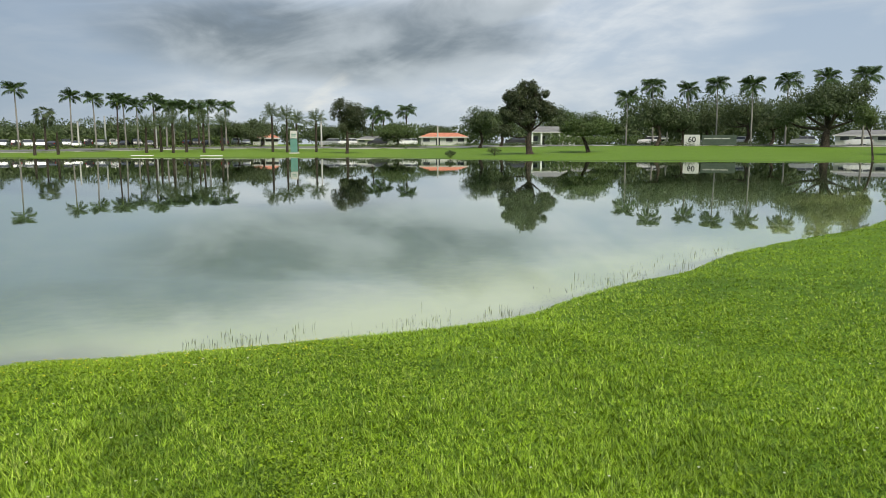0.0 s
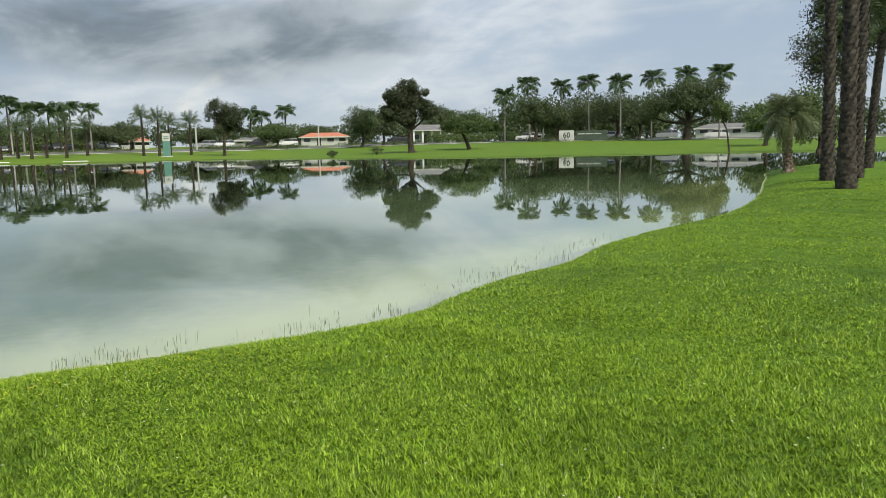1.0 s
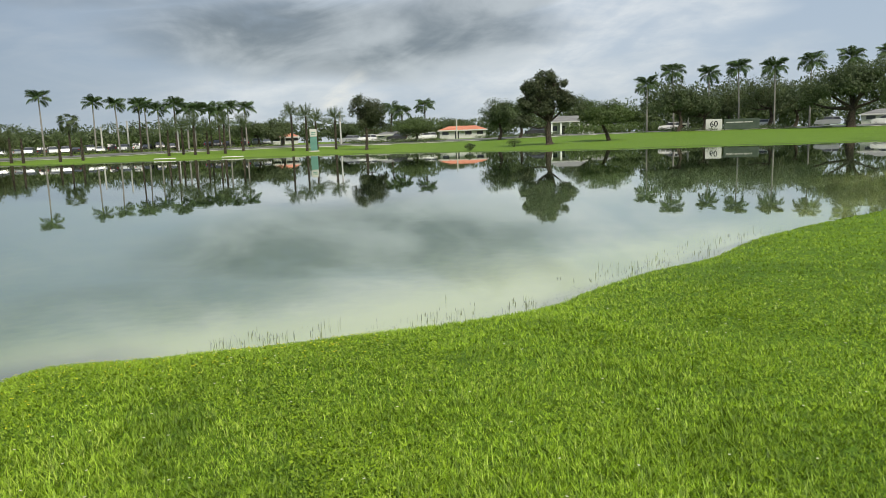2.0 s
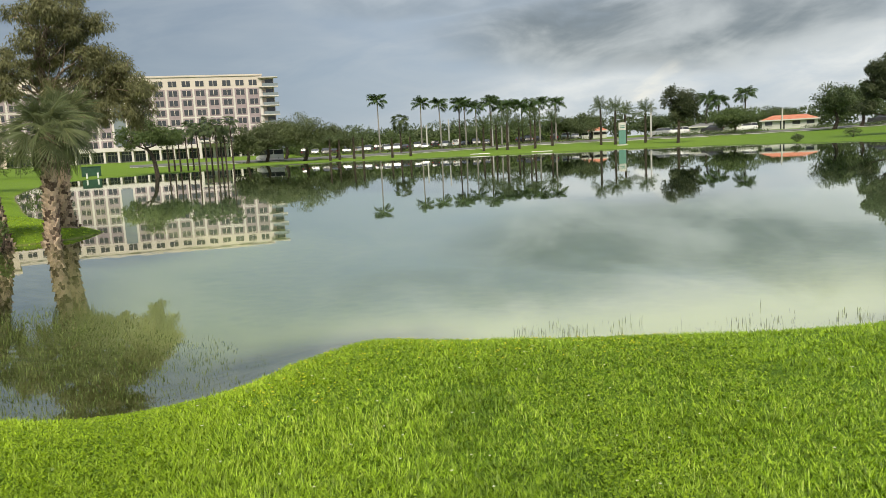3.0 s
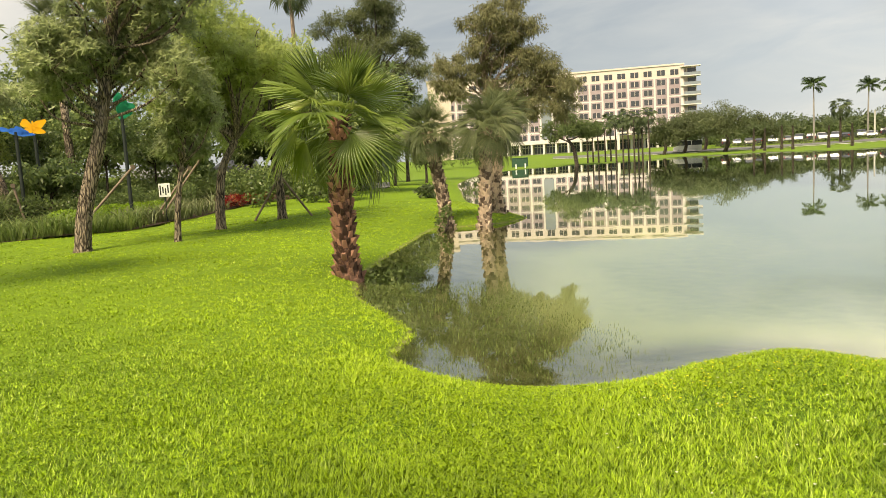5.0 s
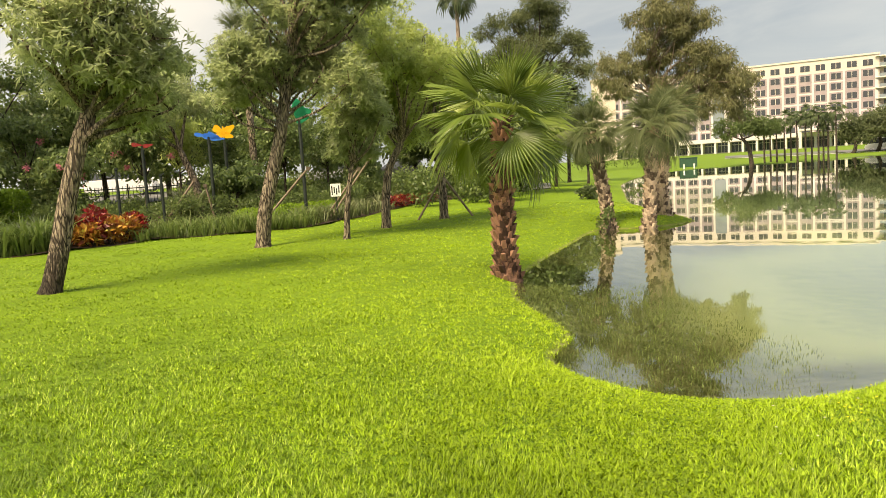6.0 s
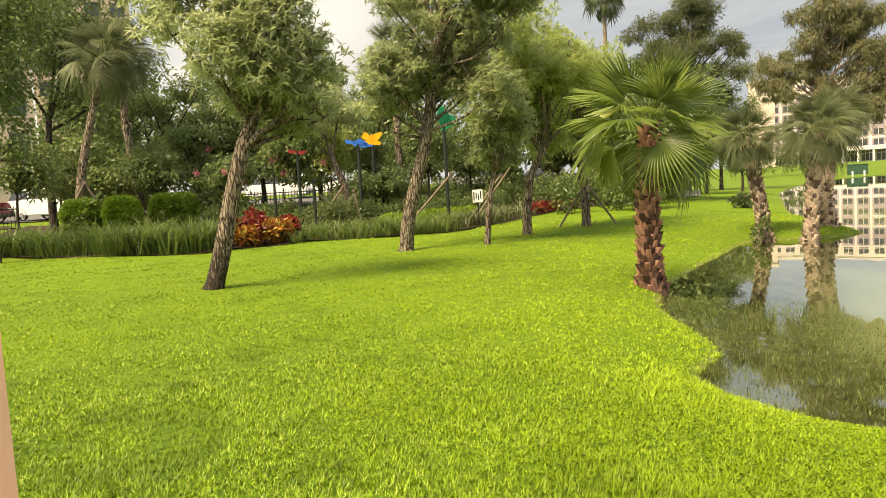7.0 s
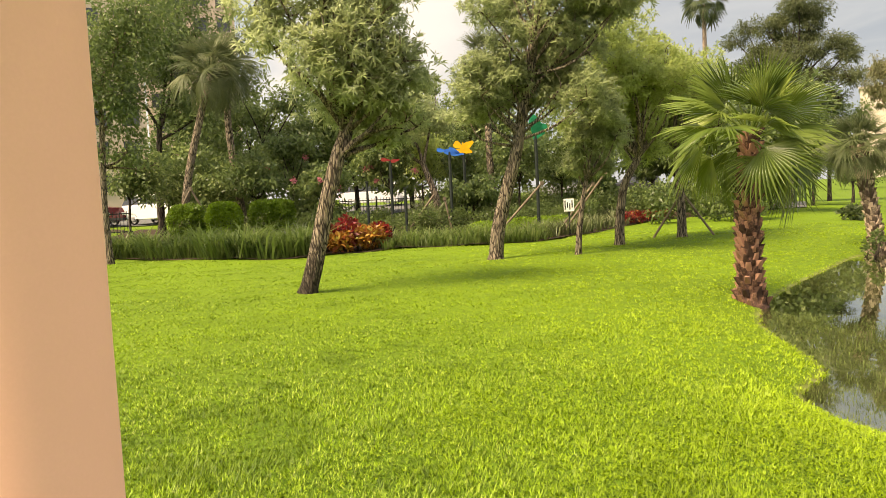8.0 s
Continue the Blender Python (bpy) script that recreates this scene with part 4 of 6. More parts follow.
# ---- trees on the near lawn ----


def lawn_tree(az, D, label, spine, r, lobes, count, size, mat, bark, **more):
    x, y = P2(az, D)
    return leafy_tree("tree", x, y, gz(x, y) - 0.04, label, spine, r, lobes, rng, count, size, mat, bark, **more)


def shift(az0, D, az, el, back=0.0):
    """Offset, from a base at azimuth az0 and distance D, of the place at azimuth az, elevation el."""
    x0, y0 = P2(az0, D)
    x1, y1 = P2(az, D + back)
    return (x1 - x0, y1 - y0, rise(D + back, el) - gz(x0, y0))


def spine_of(az, D, *ways):
    return [(0, 0, 0)] + [shift(az, D, a, e, b) for a, e, b in ways]


def lobes_of(az, D, *spots):
    return [(*shift(az, D, a, e, b), rx * 1.15, rz * 1.3) for a, e, b, rx, rz in spots]


def scattered(az, D, a0, a1, e0, e1, n, size, seed, pinch=0.0, deep=2.0, gap=None):
    """Many small leaf masses spread over a crown, thinning towards its rim."""
    q = np.random.default_rng(seed)
    out = []
    for i in range(n):
        rad, turn = math.sqrt((i + 0.5) / n), i * 2.39996 + q.uniform(-0.5, 0.5)
        v = rad * math.sin(turn)
        u = rad * math.cos(turn) * (1 - pinch * (v + 1) / 2) + q.uniform(-0.08, 0.08)
        k = size * q.uniform(0.7, 1.25)
        a, e = (a0 + a1) / 2 + u * (a1 - a0) / 2, (e0 + e1) / 2 + v * (e1 - e0) / 2
        if gap and math.hypot(a - gap[0], e - gap[1]) < gap[2]:
            continue
        out.append((*shift(az, D, a, e, q.uniform(-deep, deep)), k, k * 0.85))
    return out


lawn_tree(96.75, 13.4, "leaning rough-barked tree with narrow grey-green leaves", spine_of(96.75, 13.4, (95.9, -3.7, 0), (95.1, -0.5, 0), (93.9, 3.6, 0), (93.1, 5.9, 0.1), (93.8, 8.6, 0.1), (94.1, 11.3, 0.1)), 0.165,
          scattered(96.75, 13.4, 87.6, 99.8, 5.8, 19.0, 22, 0.54, 21, 0.0, 0.8, (95.6, 6.0, 2.4)) + scattered(96.75, 13.4, 87.4, 91.6, 3.8, 8.2, 7, 0.42, 31, 0.0, 0.6), 25000, (0.165, 0.034), M_LEAF, M_BARK_WET, whorl=8, shell=0.4, twigs=3)
lawn_tree(82.2, 18.6, "tall rough-barked tree with narrow grey-green leaves on the lawn", spine_of(82.2, 18.6, (81.9, -2.5, 0), (81.3, -0.2, 0), (80.3, 3.2, 0), (79.8, 5.6, 0.1), (79.0, 9.0, 0.2), (78.5, 12.4, 0.2)), 0.19,
          scattered(82.2, 18.6, 74.6, 85.4, 4.7, 10.4, 26, 0.62, 22, 0.1, 0.9, (78.5, 4.6, 3.0)) + scattered(82.2, 18.6, 71.4, 82.4, 9.6, 19.5, 26, 0.72, 26, 0.0, 1.2), 60000, (0.165, 0.034), M_LEAF, M_BARK, whorl=8, shell=0.4, twigs=3, fill=False)
lawn_tree(75.9, 18.9, "slim young tree with pale bark and narrow leaves", spine_of(75.9, 18.9, (75.7, -2.5, 0), (75.4, -0.6, 0), (75.1, 0.9, 0)), 0.085,
          scattered(75.9, 18.9, 72.6, 77.0, 1.8, 6.6, 11, 0.5, 23, 0.1, 0.6, (78.5, 4.6, 3.0)), 12000, (0.16, 0.033), M_LEAF, M_BARK, whorl=8, shell=0.4, twigs=3)
lawn_tree(72.8, 22.1, "forking tree with fresh yellow-green narrow leaves", spine_of(72.8, 22.1, (72.7, -2.0, 0), (72.3, 0.4, 0), (71.2, 2.4, 0)), 0.15,
          scattered(72.8, 22.1, 67.7, 76.6, 2.8, 12.0, 22, 0.80, 24, 0.1, 1.1), 32000, (0.175, 0.036), M_LEAF_YELLOW, M_BARK, whorl=8, shell=0.4, twigs=3)
lawn_tree(68.3, 24.0, "straight tree held by wooden props, narrow leaves", spine_of(68.3, 24.0, (68.3, -1.5, 0), (68.4, 1.5, 0), (68.5, 3.0, 0)), 0.15,
          scattered(68.3, 24.0, 65.2, 71.2, 3.0, 10.0, 13, 0.76, 25, 0.15, 0.9), 19000, (0.175, 0.036), M_LEAF_YELLOW, M_BARK, whorl=8, shell=0.4, twigs=3)
# tall trees beyond the spit

PB_D = 27.0
lawn_tree(52.5, PB_D, "tall paperbark tree with pale trunk and olive leaves", spine_of(52.5, PB_D, (52.3, 1.2, 0), (52.0, 4.2, 0), (52.4, 7.0, 0), (51.6, 9.0, 0)), 0.17,
          scattered(52.5, PB_D, 47.8, 54.0, 5.0, 11.6, 30, 0.46, 3, 0.2, 1.1) + scattered(52.5, PB_D, 53.0, 56.2, 4.8, 8.2, 11, 0.42, 5, 0, 1.0) + scattered(52.5, PB_D, 45.2, 49.6, 2.4, 6.8, 20, 0.44, 8, 0.25, 1.0) + scattered(52.5, PB_D, 49.0, 53.4, 3.2, 5.4, 8, 0.36, 18, 0, 1.0), 48000, (0.125, 0.032), M_LEAF_OLIVE, M_BARK_PALE, shell=0.3, hang=0.22, fill=False, twigs=3)
lawn_tree(61.2, 60.0, "tall dark tree with airy needle-like foliage", spine_of(61.2, 60.0, (61.0, 2.0, 0), (60.8, 4.5, 0), (60.6, 6.5, 0)), 0.42,
          scattered(61.2, 60.0, 56.4, 65.2, 4.2, 12.0, 46, 1.0, 4, 0.2), 42000, (0.32, 0.055), M_NEEDLE, M_BARK_DARK, shell=0.3, fill=False, twigs=3)
lawn_tree(45.7, 105.0, "low oak with dark round crown by the hotel drive", spine_of(45.7, 105.0, (45.9, 0.2, 0), (46.3, 0.9, 0)), 0.3,
          lobes_of(45.7, 105.0, (46.6, 1.9, 0, 2.4, 1.5), (45.2, 1.7, 0, 2.0, 1.3), (47.4, 1.5, 0, 1.6, 1.1)), 6000, (0.36, 0.14), M_LEAF_FAR, M_BARK_DARK)

for az, D, e1, w in ((99.6, 41, 10.0, 3.6), (96.4, 44, 8.0, 3.4), (103.2, 44, 9.0, 3.6), (88.4, 45, 9.0, 3.0), (92.6, 46, 7.0, 3.0), (83.2, 46, 8.5, 3.0), (68.6, 42, 7.5, 3.2), (58.6, 64, 5.4, 2.2), (63.6, 52, 6.0, 3.0)):
    lawn_tree(az, D, "dense green garden tree behind the bed", spine_of(az, D, (az, 1.0, 0), (az + 0.2, 2.4, 0)), 0.16,
              scattered(az, D, az - w, az + w, 1.6, e1, 16, 1.05, int(az * 10)), 7600, (0.25, 0.11), M_LEAF_MID, M_BARK_DARK, shell=0.35, fill=False, twigs=2, group="dense garden trees")

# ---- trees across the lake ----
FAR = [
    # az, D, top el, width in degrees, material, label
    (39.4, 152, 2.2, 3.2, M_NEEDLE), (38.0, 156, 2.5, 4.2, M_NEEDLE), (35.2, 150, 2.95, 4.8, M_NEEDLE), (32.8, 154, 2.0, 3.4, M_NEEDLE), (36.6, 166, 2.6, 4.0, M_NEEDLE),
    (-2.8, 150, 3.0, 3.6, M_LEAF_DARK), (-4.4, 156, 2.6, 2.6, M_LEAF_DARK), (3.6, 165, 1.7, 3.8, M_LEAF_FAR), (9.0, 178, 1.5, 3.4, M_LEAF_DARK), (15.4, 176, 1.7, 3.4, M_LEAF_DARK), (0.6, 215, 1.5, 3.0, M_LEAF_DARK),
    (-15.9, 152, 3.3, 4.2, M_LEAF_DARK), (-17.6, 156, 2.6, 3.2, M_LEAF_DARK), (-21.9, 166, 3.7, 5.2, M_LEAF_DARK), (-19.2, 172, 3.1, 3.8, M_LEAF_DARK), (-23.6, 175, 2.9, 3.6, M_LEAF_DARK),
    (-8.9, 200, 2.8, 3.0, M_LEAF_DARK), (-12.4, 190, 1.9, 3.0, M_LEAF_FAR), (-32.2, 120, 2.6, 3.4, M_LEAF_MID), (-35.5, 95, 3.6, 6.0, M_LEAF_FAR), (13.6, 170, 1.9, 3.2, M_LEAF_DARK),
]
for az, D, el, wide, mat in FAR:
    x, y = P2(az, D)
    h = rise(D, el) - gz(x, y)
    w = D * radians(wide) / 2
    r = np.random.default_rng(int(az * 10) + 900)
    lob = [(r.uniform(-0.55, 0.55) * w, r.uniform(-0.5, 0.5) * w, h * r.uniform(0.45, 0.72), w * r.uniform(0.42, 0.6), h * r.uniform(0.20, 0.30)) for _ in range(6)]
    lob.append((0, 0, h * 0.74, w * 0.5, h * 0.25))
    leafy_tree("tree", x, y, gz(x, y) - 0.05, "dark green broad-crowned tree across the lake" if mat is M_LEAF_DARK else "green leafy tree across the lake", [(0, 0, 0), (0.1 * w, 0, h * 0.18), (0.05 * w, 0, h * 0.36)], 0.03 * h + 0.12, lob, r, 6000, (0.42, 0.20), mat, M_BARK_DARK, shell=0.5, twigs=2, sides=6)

lawn_tree(-6.6, 112, "large dark tree with rust-tinged crown and split trunk", spine_of(-6.6, 112, (-6.5, 0.2, 0), (-6.6, 0.9, 0)), 0.5,
          scattered(-6.6, 112, -8.5, -4.2, 1.5, 4.3, 26, 1.15, 71, 0.25, 1.6) + lobes_of(-6.6, 112, (-6.6, 4.2, 0, 1.0, 0.8), (-4.5, 1.0, -1, 1.2, 0.7)), 22000, (0.34, 0.15), M_LEAF_RUST, M_BARK_DARK, shell=0.4, flare=1.5, fill=False)
lawn_tree(-11.0, 118, "round-headed bright green tree with slanting trunk", spine_of(-11.0, 118, (-10.8, 0.0, 0), (-10.5, 0.6, 0)), 0.33,
          lobes_of(-11.0, 118, (-10.7, 1.6, 0, 2.6, 1.1), (-9.6, 1.2, 0, 1.6, 0.8), (-11.8, 1.3, 0, 1.6, 0.9), (-10.4, 0.9, -1, 1.6, 0.6)), 9000, (0.34, 0.15), M_LEAF_FAR, M_BARK_DARK)
lawn_tree(7.3, 132, "tall narrow two-headed tree on the far bank", spine_of(7.3, 132, (7.25, 0.3, 0), (7.3, 1.2, 0)), 0.28,
          lobes_of(7.3, 132, (7.8, 2.6, 0, 1.3, 1.6), (6.6, 2.3, 0, 1.4, 1.9), (7.3, 1.5, 0, 1.6, 1.2), (6.2, 1.3, 0, 1.0, 1.2)), 9000, (0.36, 0.15), M_LEAF_RUST, M_BARK_DARK, shell=0.4)
lawn_tree(-27.0, 150, "huge spreading oak with several thick limbs", spine_of(-27.0, 150, (-27.0, 0.5, 0), (-27.1, 1.0, 0)), 0.8,
          lobes_of(-27.0, 150, (-27.4, 3.5, 0, 3.6, 2.2), (-25.4, 2.6, 0, 3.2, 1.9), (-29.0, 3.0, 0, 2.6, 2.2), (-24.3, 1.9, 0, 2.2, 1.4), (-28.6, 1.8, 0, 2.4, 1.3), (-26.6, 3.0, 0, 3.0, 1.6)), 15000, (0.48, 0.2), M_LEAF_DARK, M_BARK_DARK, shell=0.45)
lawn_tree(-29.9, 98, "slim leaning sapling on the far lawn", spine_of(-29.9, 98, (-29.7, 0.4, 0), (-29.4, 1.1, 0)), 0.12,
          lobes_of(-29.9, 98, (-29.3, 1.9, 0, 0.9, 0.9), (-29.7, 1.4, 0, 0.6, 0.6)), 1600, (0.3, 0.12), M_LEAF_FAR, M_BARK_DARK)
lawn_tree(-37.2, 62, "tall dark tree behind the date palms", spine_of(-37.2, 62, (-37.2, 2.5, 0), (-37.0, 5.0, 0)), 0.45,
          lobes_of(-37.2, 62, (-35.4, 9.0, 0, 1.5, 1.4), (-37.0, 8.5, 0, 2.4, 2.2), (-34.9, 5.6, 0, 1.3, 1.1), (-36.4, 5.0, 0, 2.4, 1.8), (-38.5, 7.0, 0, 2.5, 2.5), (-37.0, 11.0, 0, 2.0, 1.5)), 24000, (0.24, 0.10), M_LEAF_RUST, M_BARK_DARK, shell=0.4)


def woods(name, label, spans, mat, seed, count, size, levels=(0.62, 0.34), thick=0.38):
    """A far belt of trees: crowns heaped along arcs, in one object."""
    r = np.random.default_rng(seed)
    VV, FF, n0 = [], [], 0
    for a0, a1, D, el, step in spans:
        for az in np.arange(a0, a1, step):
            d = D + r.uniform(-8, 8)
            x, y = P2(az, d)
            z = gz(x, y)
            h = (rise(d, el) - z) * r.uniform(0.72, 1.05)
            w = d * radians(step) * r.uniform(0.7, 1.2)
            n = count
            u = unit(r, n)
            c = np.where(r.uniform(0, 1, (n, 1)) < 0.5, np.array([[x, y, z + h * levels[0]]]), np.array([[x + r.uniform(-w, w), y, z + h * levels[1]]]))
            P = c + u * np.array([w, w, h * thick]) * r.uniform(0.6, 1.05, (n, 1))
            v, f = leaves(P, unit(r, n) + u * 0.4, u + np.array([0, 0, 0.4]), size, size * 0.5, r, 0.1)
            VV.append(v), FF.append(f + n0)
            n0 += len(v)
    tagged(new(name, mesh_of(name, np.concatenate(VV), np.concatenate(FF), [mat])), label, "trees", kind="stuff")


woods("far_woods", "distant belt of dark green trees on the skyline", [(14, 39.5, 235, 1.9, 0.8), (14, 36, 200, 1.35, 0.7), (-2, 14, 235, 1.55, 0.8), (-34, -2, 225, 2.4, 0.8), (-25, -13.5, 190, 3.8, 0.7), (-48, -34, 180, 2.4, 1.4)], M_LEAF_DARK, 5, 620, 0.85)
woods("thicket", "dense green thicket of garden trees behind the bed", [(58, 105, 42, 5.2, 1.6), (60, 94, 44, 8.0, 2.4), (94, 107, 45, 10.5, 1.9)], M_LEAF_MID, 9, 900, 0.29, (0.80, 0.56), 0.2)
woods("drive_trees", "dark low trees along the hotel drive", [(52.6, 58.4, 116, 2.3, 0.9)], M_LEAF_FAR, 21, 520, 0.34, (0.66, 0.4), 0.32)
woods("roadside_trees", "low grey-green trees behind the parked cars", [(16, 36, 190, 0.95, 0.9), (-14, -8, 175, 0.8, 0.9)], M_LEAF_FAR, 6, 420, 0.55)
woods("garden_hedge", "dark clipped shrubs along the road", [(-23, -14.5, 158, 0.22, 0.5), (-7, -1, 168, 0.12, 0.5), (2, 9, 160, 0.15, 0.5)], M_LEAF_DARK, 8, 160, 0.3)
woods("undergrowth", "dense dark undergrowth of shrubs at the back of the bed", [(62, 88, 38, 1.2, 1.3), (94, 105.5, 37, 1.5, 1.3), (112, 121, 38, 1.5, 1.3), (64, 87, 44, 0.1, 1.3), (95, 104, 44, 0.1, 1.3)], M_LEAF_MID, 14, 620, 0.2, (0.62, 0.3), 0.36)
woods("verge_shrubs", "low grey-green shrubs in front of the parked cars", [(24, 36, 168, 0.12, 1.1), (14.5, 23, 167, 0.06, 1.3)], M_NEEDLE, 16, 120, 0.4, (0.5, 0.3), 0.4)

# ---- planting bed under the trees ----


def bed_edge(az):
    """Distance of the bed's front edge."""
    return float(np.interp(az, [62, 66, 71.4, 76.8, 83, 90, 97, 102.6, 110, 122], [44, 40, 33.5, 25.4, 23.6, 24.0, 22.7, 23.4, 28.0, 30.0]))


def build_bed():
    azs = np.arange(62, 122.1, 1.0)
    V, F = [], []
    for az in azs:
        e = bed_edge(az)
        for k in np.linspace(0, 1, 9):
            x, y = P2(az, e + k * 16)
            V.append((x, y, gz(x, y) + 0.035 + 0.03 * math.sin(k * 9 + az)))
    for i in range(len(azs) - 1):
        for k in range(8):
            a = i * 9 + k
            F.append((a, a + 1, a + 10, a + 9))
    tagged(new("planting_bed", mesh_of("planting_bed", V, np.array(F), [M_SOIL], smooth=True)), "dark mulch planting bed with curved edge", "flower bed", kind="structure")


build_bed()


def bed_spots(a0, a1, near, far, n, seed):
    r = np.random.default_rng(seed)
    out = []
    for az in r.uniform(a0, a1, n):
        x, y = P2(az, bed_edge(az) + r.uniform(near, far))
        out.append((x, y, gz(x, y) + 0.02))
    return out


r = np.random.default_rng(31)
s = bed_spots(95.5, 112, 0.15, 2.6, 300, 1)
tuft_patch("strap_leaf_border", "border of long arching green strap leaves", "border plants", s, r.uniform(0.45, 1.15, len(s)), 0.045, r, M_STRAP, 12, 0.25, 0.9)
s = bed_spots(78, 91, 0.1, 2.2, 260, 2)
tuft_patch("border_grass", "low border of dark arching grass clumps", "border plants", s, r.uniform(0.25, 0.75, len(s)), 0.028, r, M_STRAP, 12, 0.25, 1.0)
s = bed_spots(69, 80, 0.4, 3.5, 110, 3)
tuft_patch("silver_palmetto", "spiky grey-green palmetto clumps in mulch", "border plants", s, r.uniform(0.4, 0.8, len(s)), 0.04, r, M_SABAL, 12, 0.15, 1.0)


def bed_shrub(name, az, back, label, lobes, count, size, mat, category="shrub", group="", shell=0.75, boxy=1.0):
    x, y = P2(az, bed_edge(az) + back)
    a = radians(az)
    turned = [(lx * -math.cos(a) - ly * math.sin(a), lx * -math.sin(a) + ly * math.cos(a), lz, max(rx, ry), max(rx, ry), rz) for lx, ly, lz, rx, ry, rz in lobes]
    return shrub(name, x, y, gz(x, y) + 0.02, label, turned, np.random.default_rng(int(az * 7)), count, size, mat, category, group=group, shell=shell, boxy=boxy)


bed_shrub("clipped_shrub", 105.0, 5.0, "rounded clipped shrub with glossy green leaves", [(0, 0, 1.12, 0.70, 0.6, 0.62)], 7500, (0.105, 0.055), M_BOX, group="clipped shrubs", shell=0.78, boxy=0.72)
bed_shrub("clipped_shrub", 102.5, 4.6, "rounded clipped shrub with yellow-green leaves", [(0, 0, 1.14, 0.58, 0.5, 0.66)], 7500, (0.105, 0.055), M_HEDGE, group="clipped shrubs", shell=0.78, boxy=0.75)
bed_shrub("clipped_shrub", 99.0, 5.5, "boxy clipped shrub with green leaves", [(-0.3, 0, 1.2, 0.50, 0.5, 0.56), (0.3, 0, 1.2, 0.50, 0.5, 0.56)], 8500, (0.105, 0.055), M_BOX, group="clipped shrubs", shell=0.78, boxy=0.7)
for az, b, mat, k in ((94.6, 0.9, M_CROTON_RED, 1.0), (93.6, 0.7, M_CROTON_RED, 1.0), (92.6, 0.6, M_CROTON_YELLOW, 0.85), (91.6, 0.7, M_CROTON_YELLOW, 0.9), (93.4, 1.4, M_CROTON_RED, 1.25), (91.0, 1.2, M_CROTON_RED, 0.9), (94.1, 0.4, M_CROTON_YELLOW, 0.7)):
    bed_shrub("croton", az, b, "croton shrub with red and yellow leaves" if mat is M_CROTON_RED else "croton shrub with bright yellow and orange leaves", [(0, 0, 0.42 * k, 0.36, 0.3, 0.42 * k)], 330, (0.22, 0.095), mat, group="crotons", shell=0.45)
for az, b in ((71.6, 0.6), (70.6, 0.5), (69.4, 0.9), (72.4, 1.4)):
    bed_shrub("bromeliad", az, b, "low red-orange leafed bedding plant", [(0, 0, 0.22, 0.4, 0.3, 0.24)], 260, (0.2, 0.05), M_CROTON_RED, group="red bedding plants", shell=0.4)

# understorey: loose shrubs and small trees that close the view
for az, b, h, w, mat, lab in (
        (108.9, 5.0, 4.6, 1.5, M_LEAF_MID, 0), (106.3, 9.0, 4.2, 1.8, M_LEAF_MID, 0), (103.4, 10.0, 3.4, 1.8, M_LEAF_MID, 0),
        (100.2, 9.0, 4.2, 1.7, M_LEAF_MID, 0), (97.4, 11.0, 5.2, 2.0, M_LEAF_MID, 0), (95.0, 7.5, 4.0, 1.4, M_LEAF_MID, 0), (90.0, 9.0, 4.4, 1.5, M_LEAF_MID, 0),
        (87.6, 12.0, 5.0, 1.6, M_LEAF_YELLOW, 0), (83.8, 6.0, 2.6, 1.2, M_LEAF_MID, 0), (84.6, 12.0, 4.8, 1.4, M_LEAF_MID, 0), (80.2, 10.0, 4.6, 1.8, M_LEAF_MID, 0), (77.0, 12.0, 4.2, 1.7, M_LEAF_MID, 0),
        (74.4, 9.0, 3.0, 1.1, M_LEAF_MID, 0), (70.4, 9.0, 3.4, 1.4, M_LEAF_MID, 0), (66.8, 9.0, 3.8, 1.7, M_LEAF_MID, 0)):
    d = bed_edge(az) + b
    x, y = P2(az, d)
    q = np.random.default_rng(int(az * 13))
    lob = [(q.uniform(-0.5, 0.5) * w, q.uniform(-0.4, 0.4) * w, h * q.uniform(0.5, 0.85), w * q.uniform(0.45, 0.7), h * q.uniform(0.10, 0.16)) for _ in range(8)]
    leafy_tree("small_tree", x, y, gz(x, y) - 0.03, "small ornamental tree with layered green leaves in the bed", [(0, 0, 0), (0.1, 0, h * 0.22), (0.05, 0.05, h * 0.45)], 0.07, lob, q, 3200, (0.19, 0.09), mat, M_BARK_DARK, shell=0.3, twigs=4, sides=7, group="small trees in the bed")
    if az in (95.0, 90.0, 97.4):
        top = thing("flower_cluster", x, y, gz(x, y), "pink crape myrtle blooms among green leaves", "flowers")
        for c in np.array([0, 0, h * 0.62]) + unit(q, 5) * np.array([w * 0.9, w * 0.9, 0.45]):
            P = c + unit(q, 70) * 0.16 * q.uniform(0, 1, (70, 1))
            part("bloom", mesh_of("bloom", *leaves(P, unit(q, 70), unit(q, 70), 0.07, 0.06, q)), M_BLOOM, top)
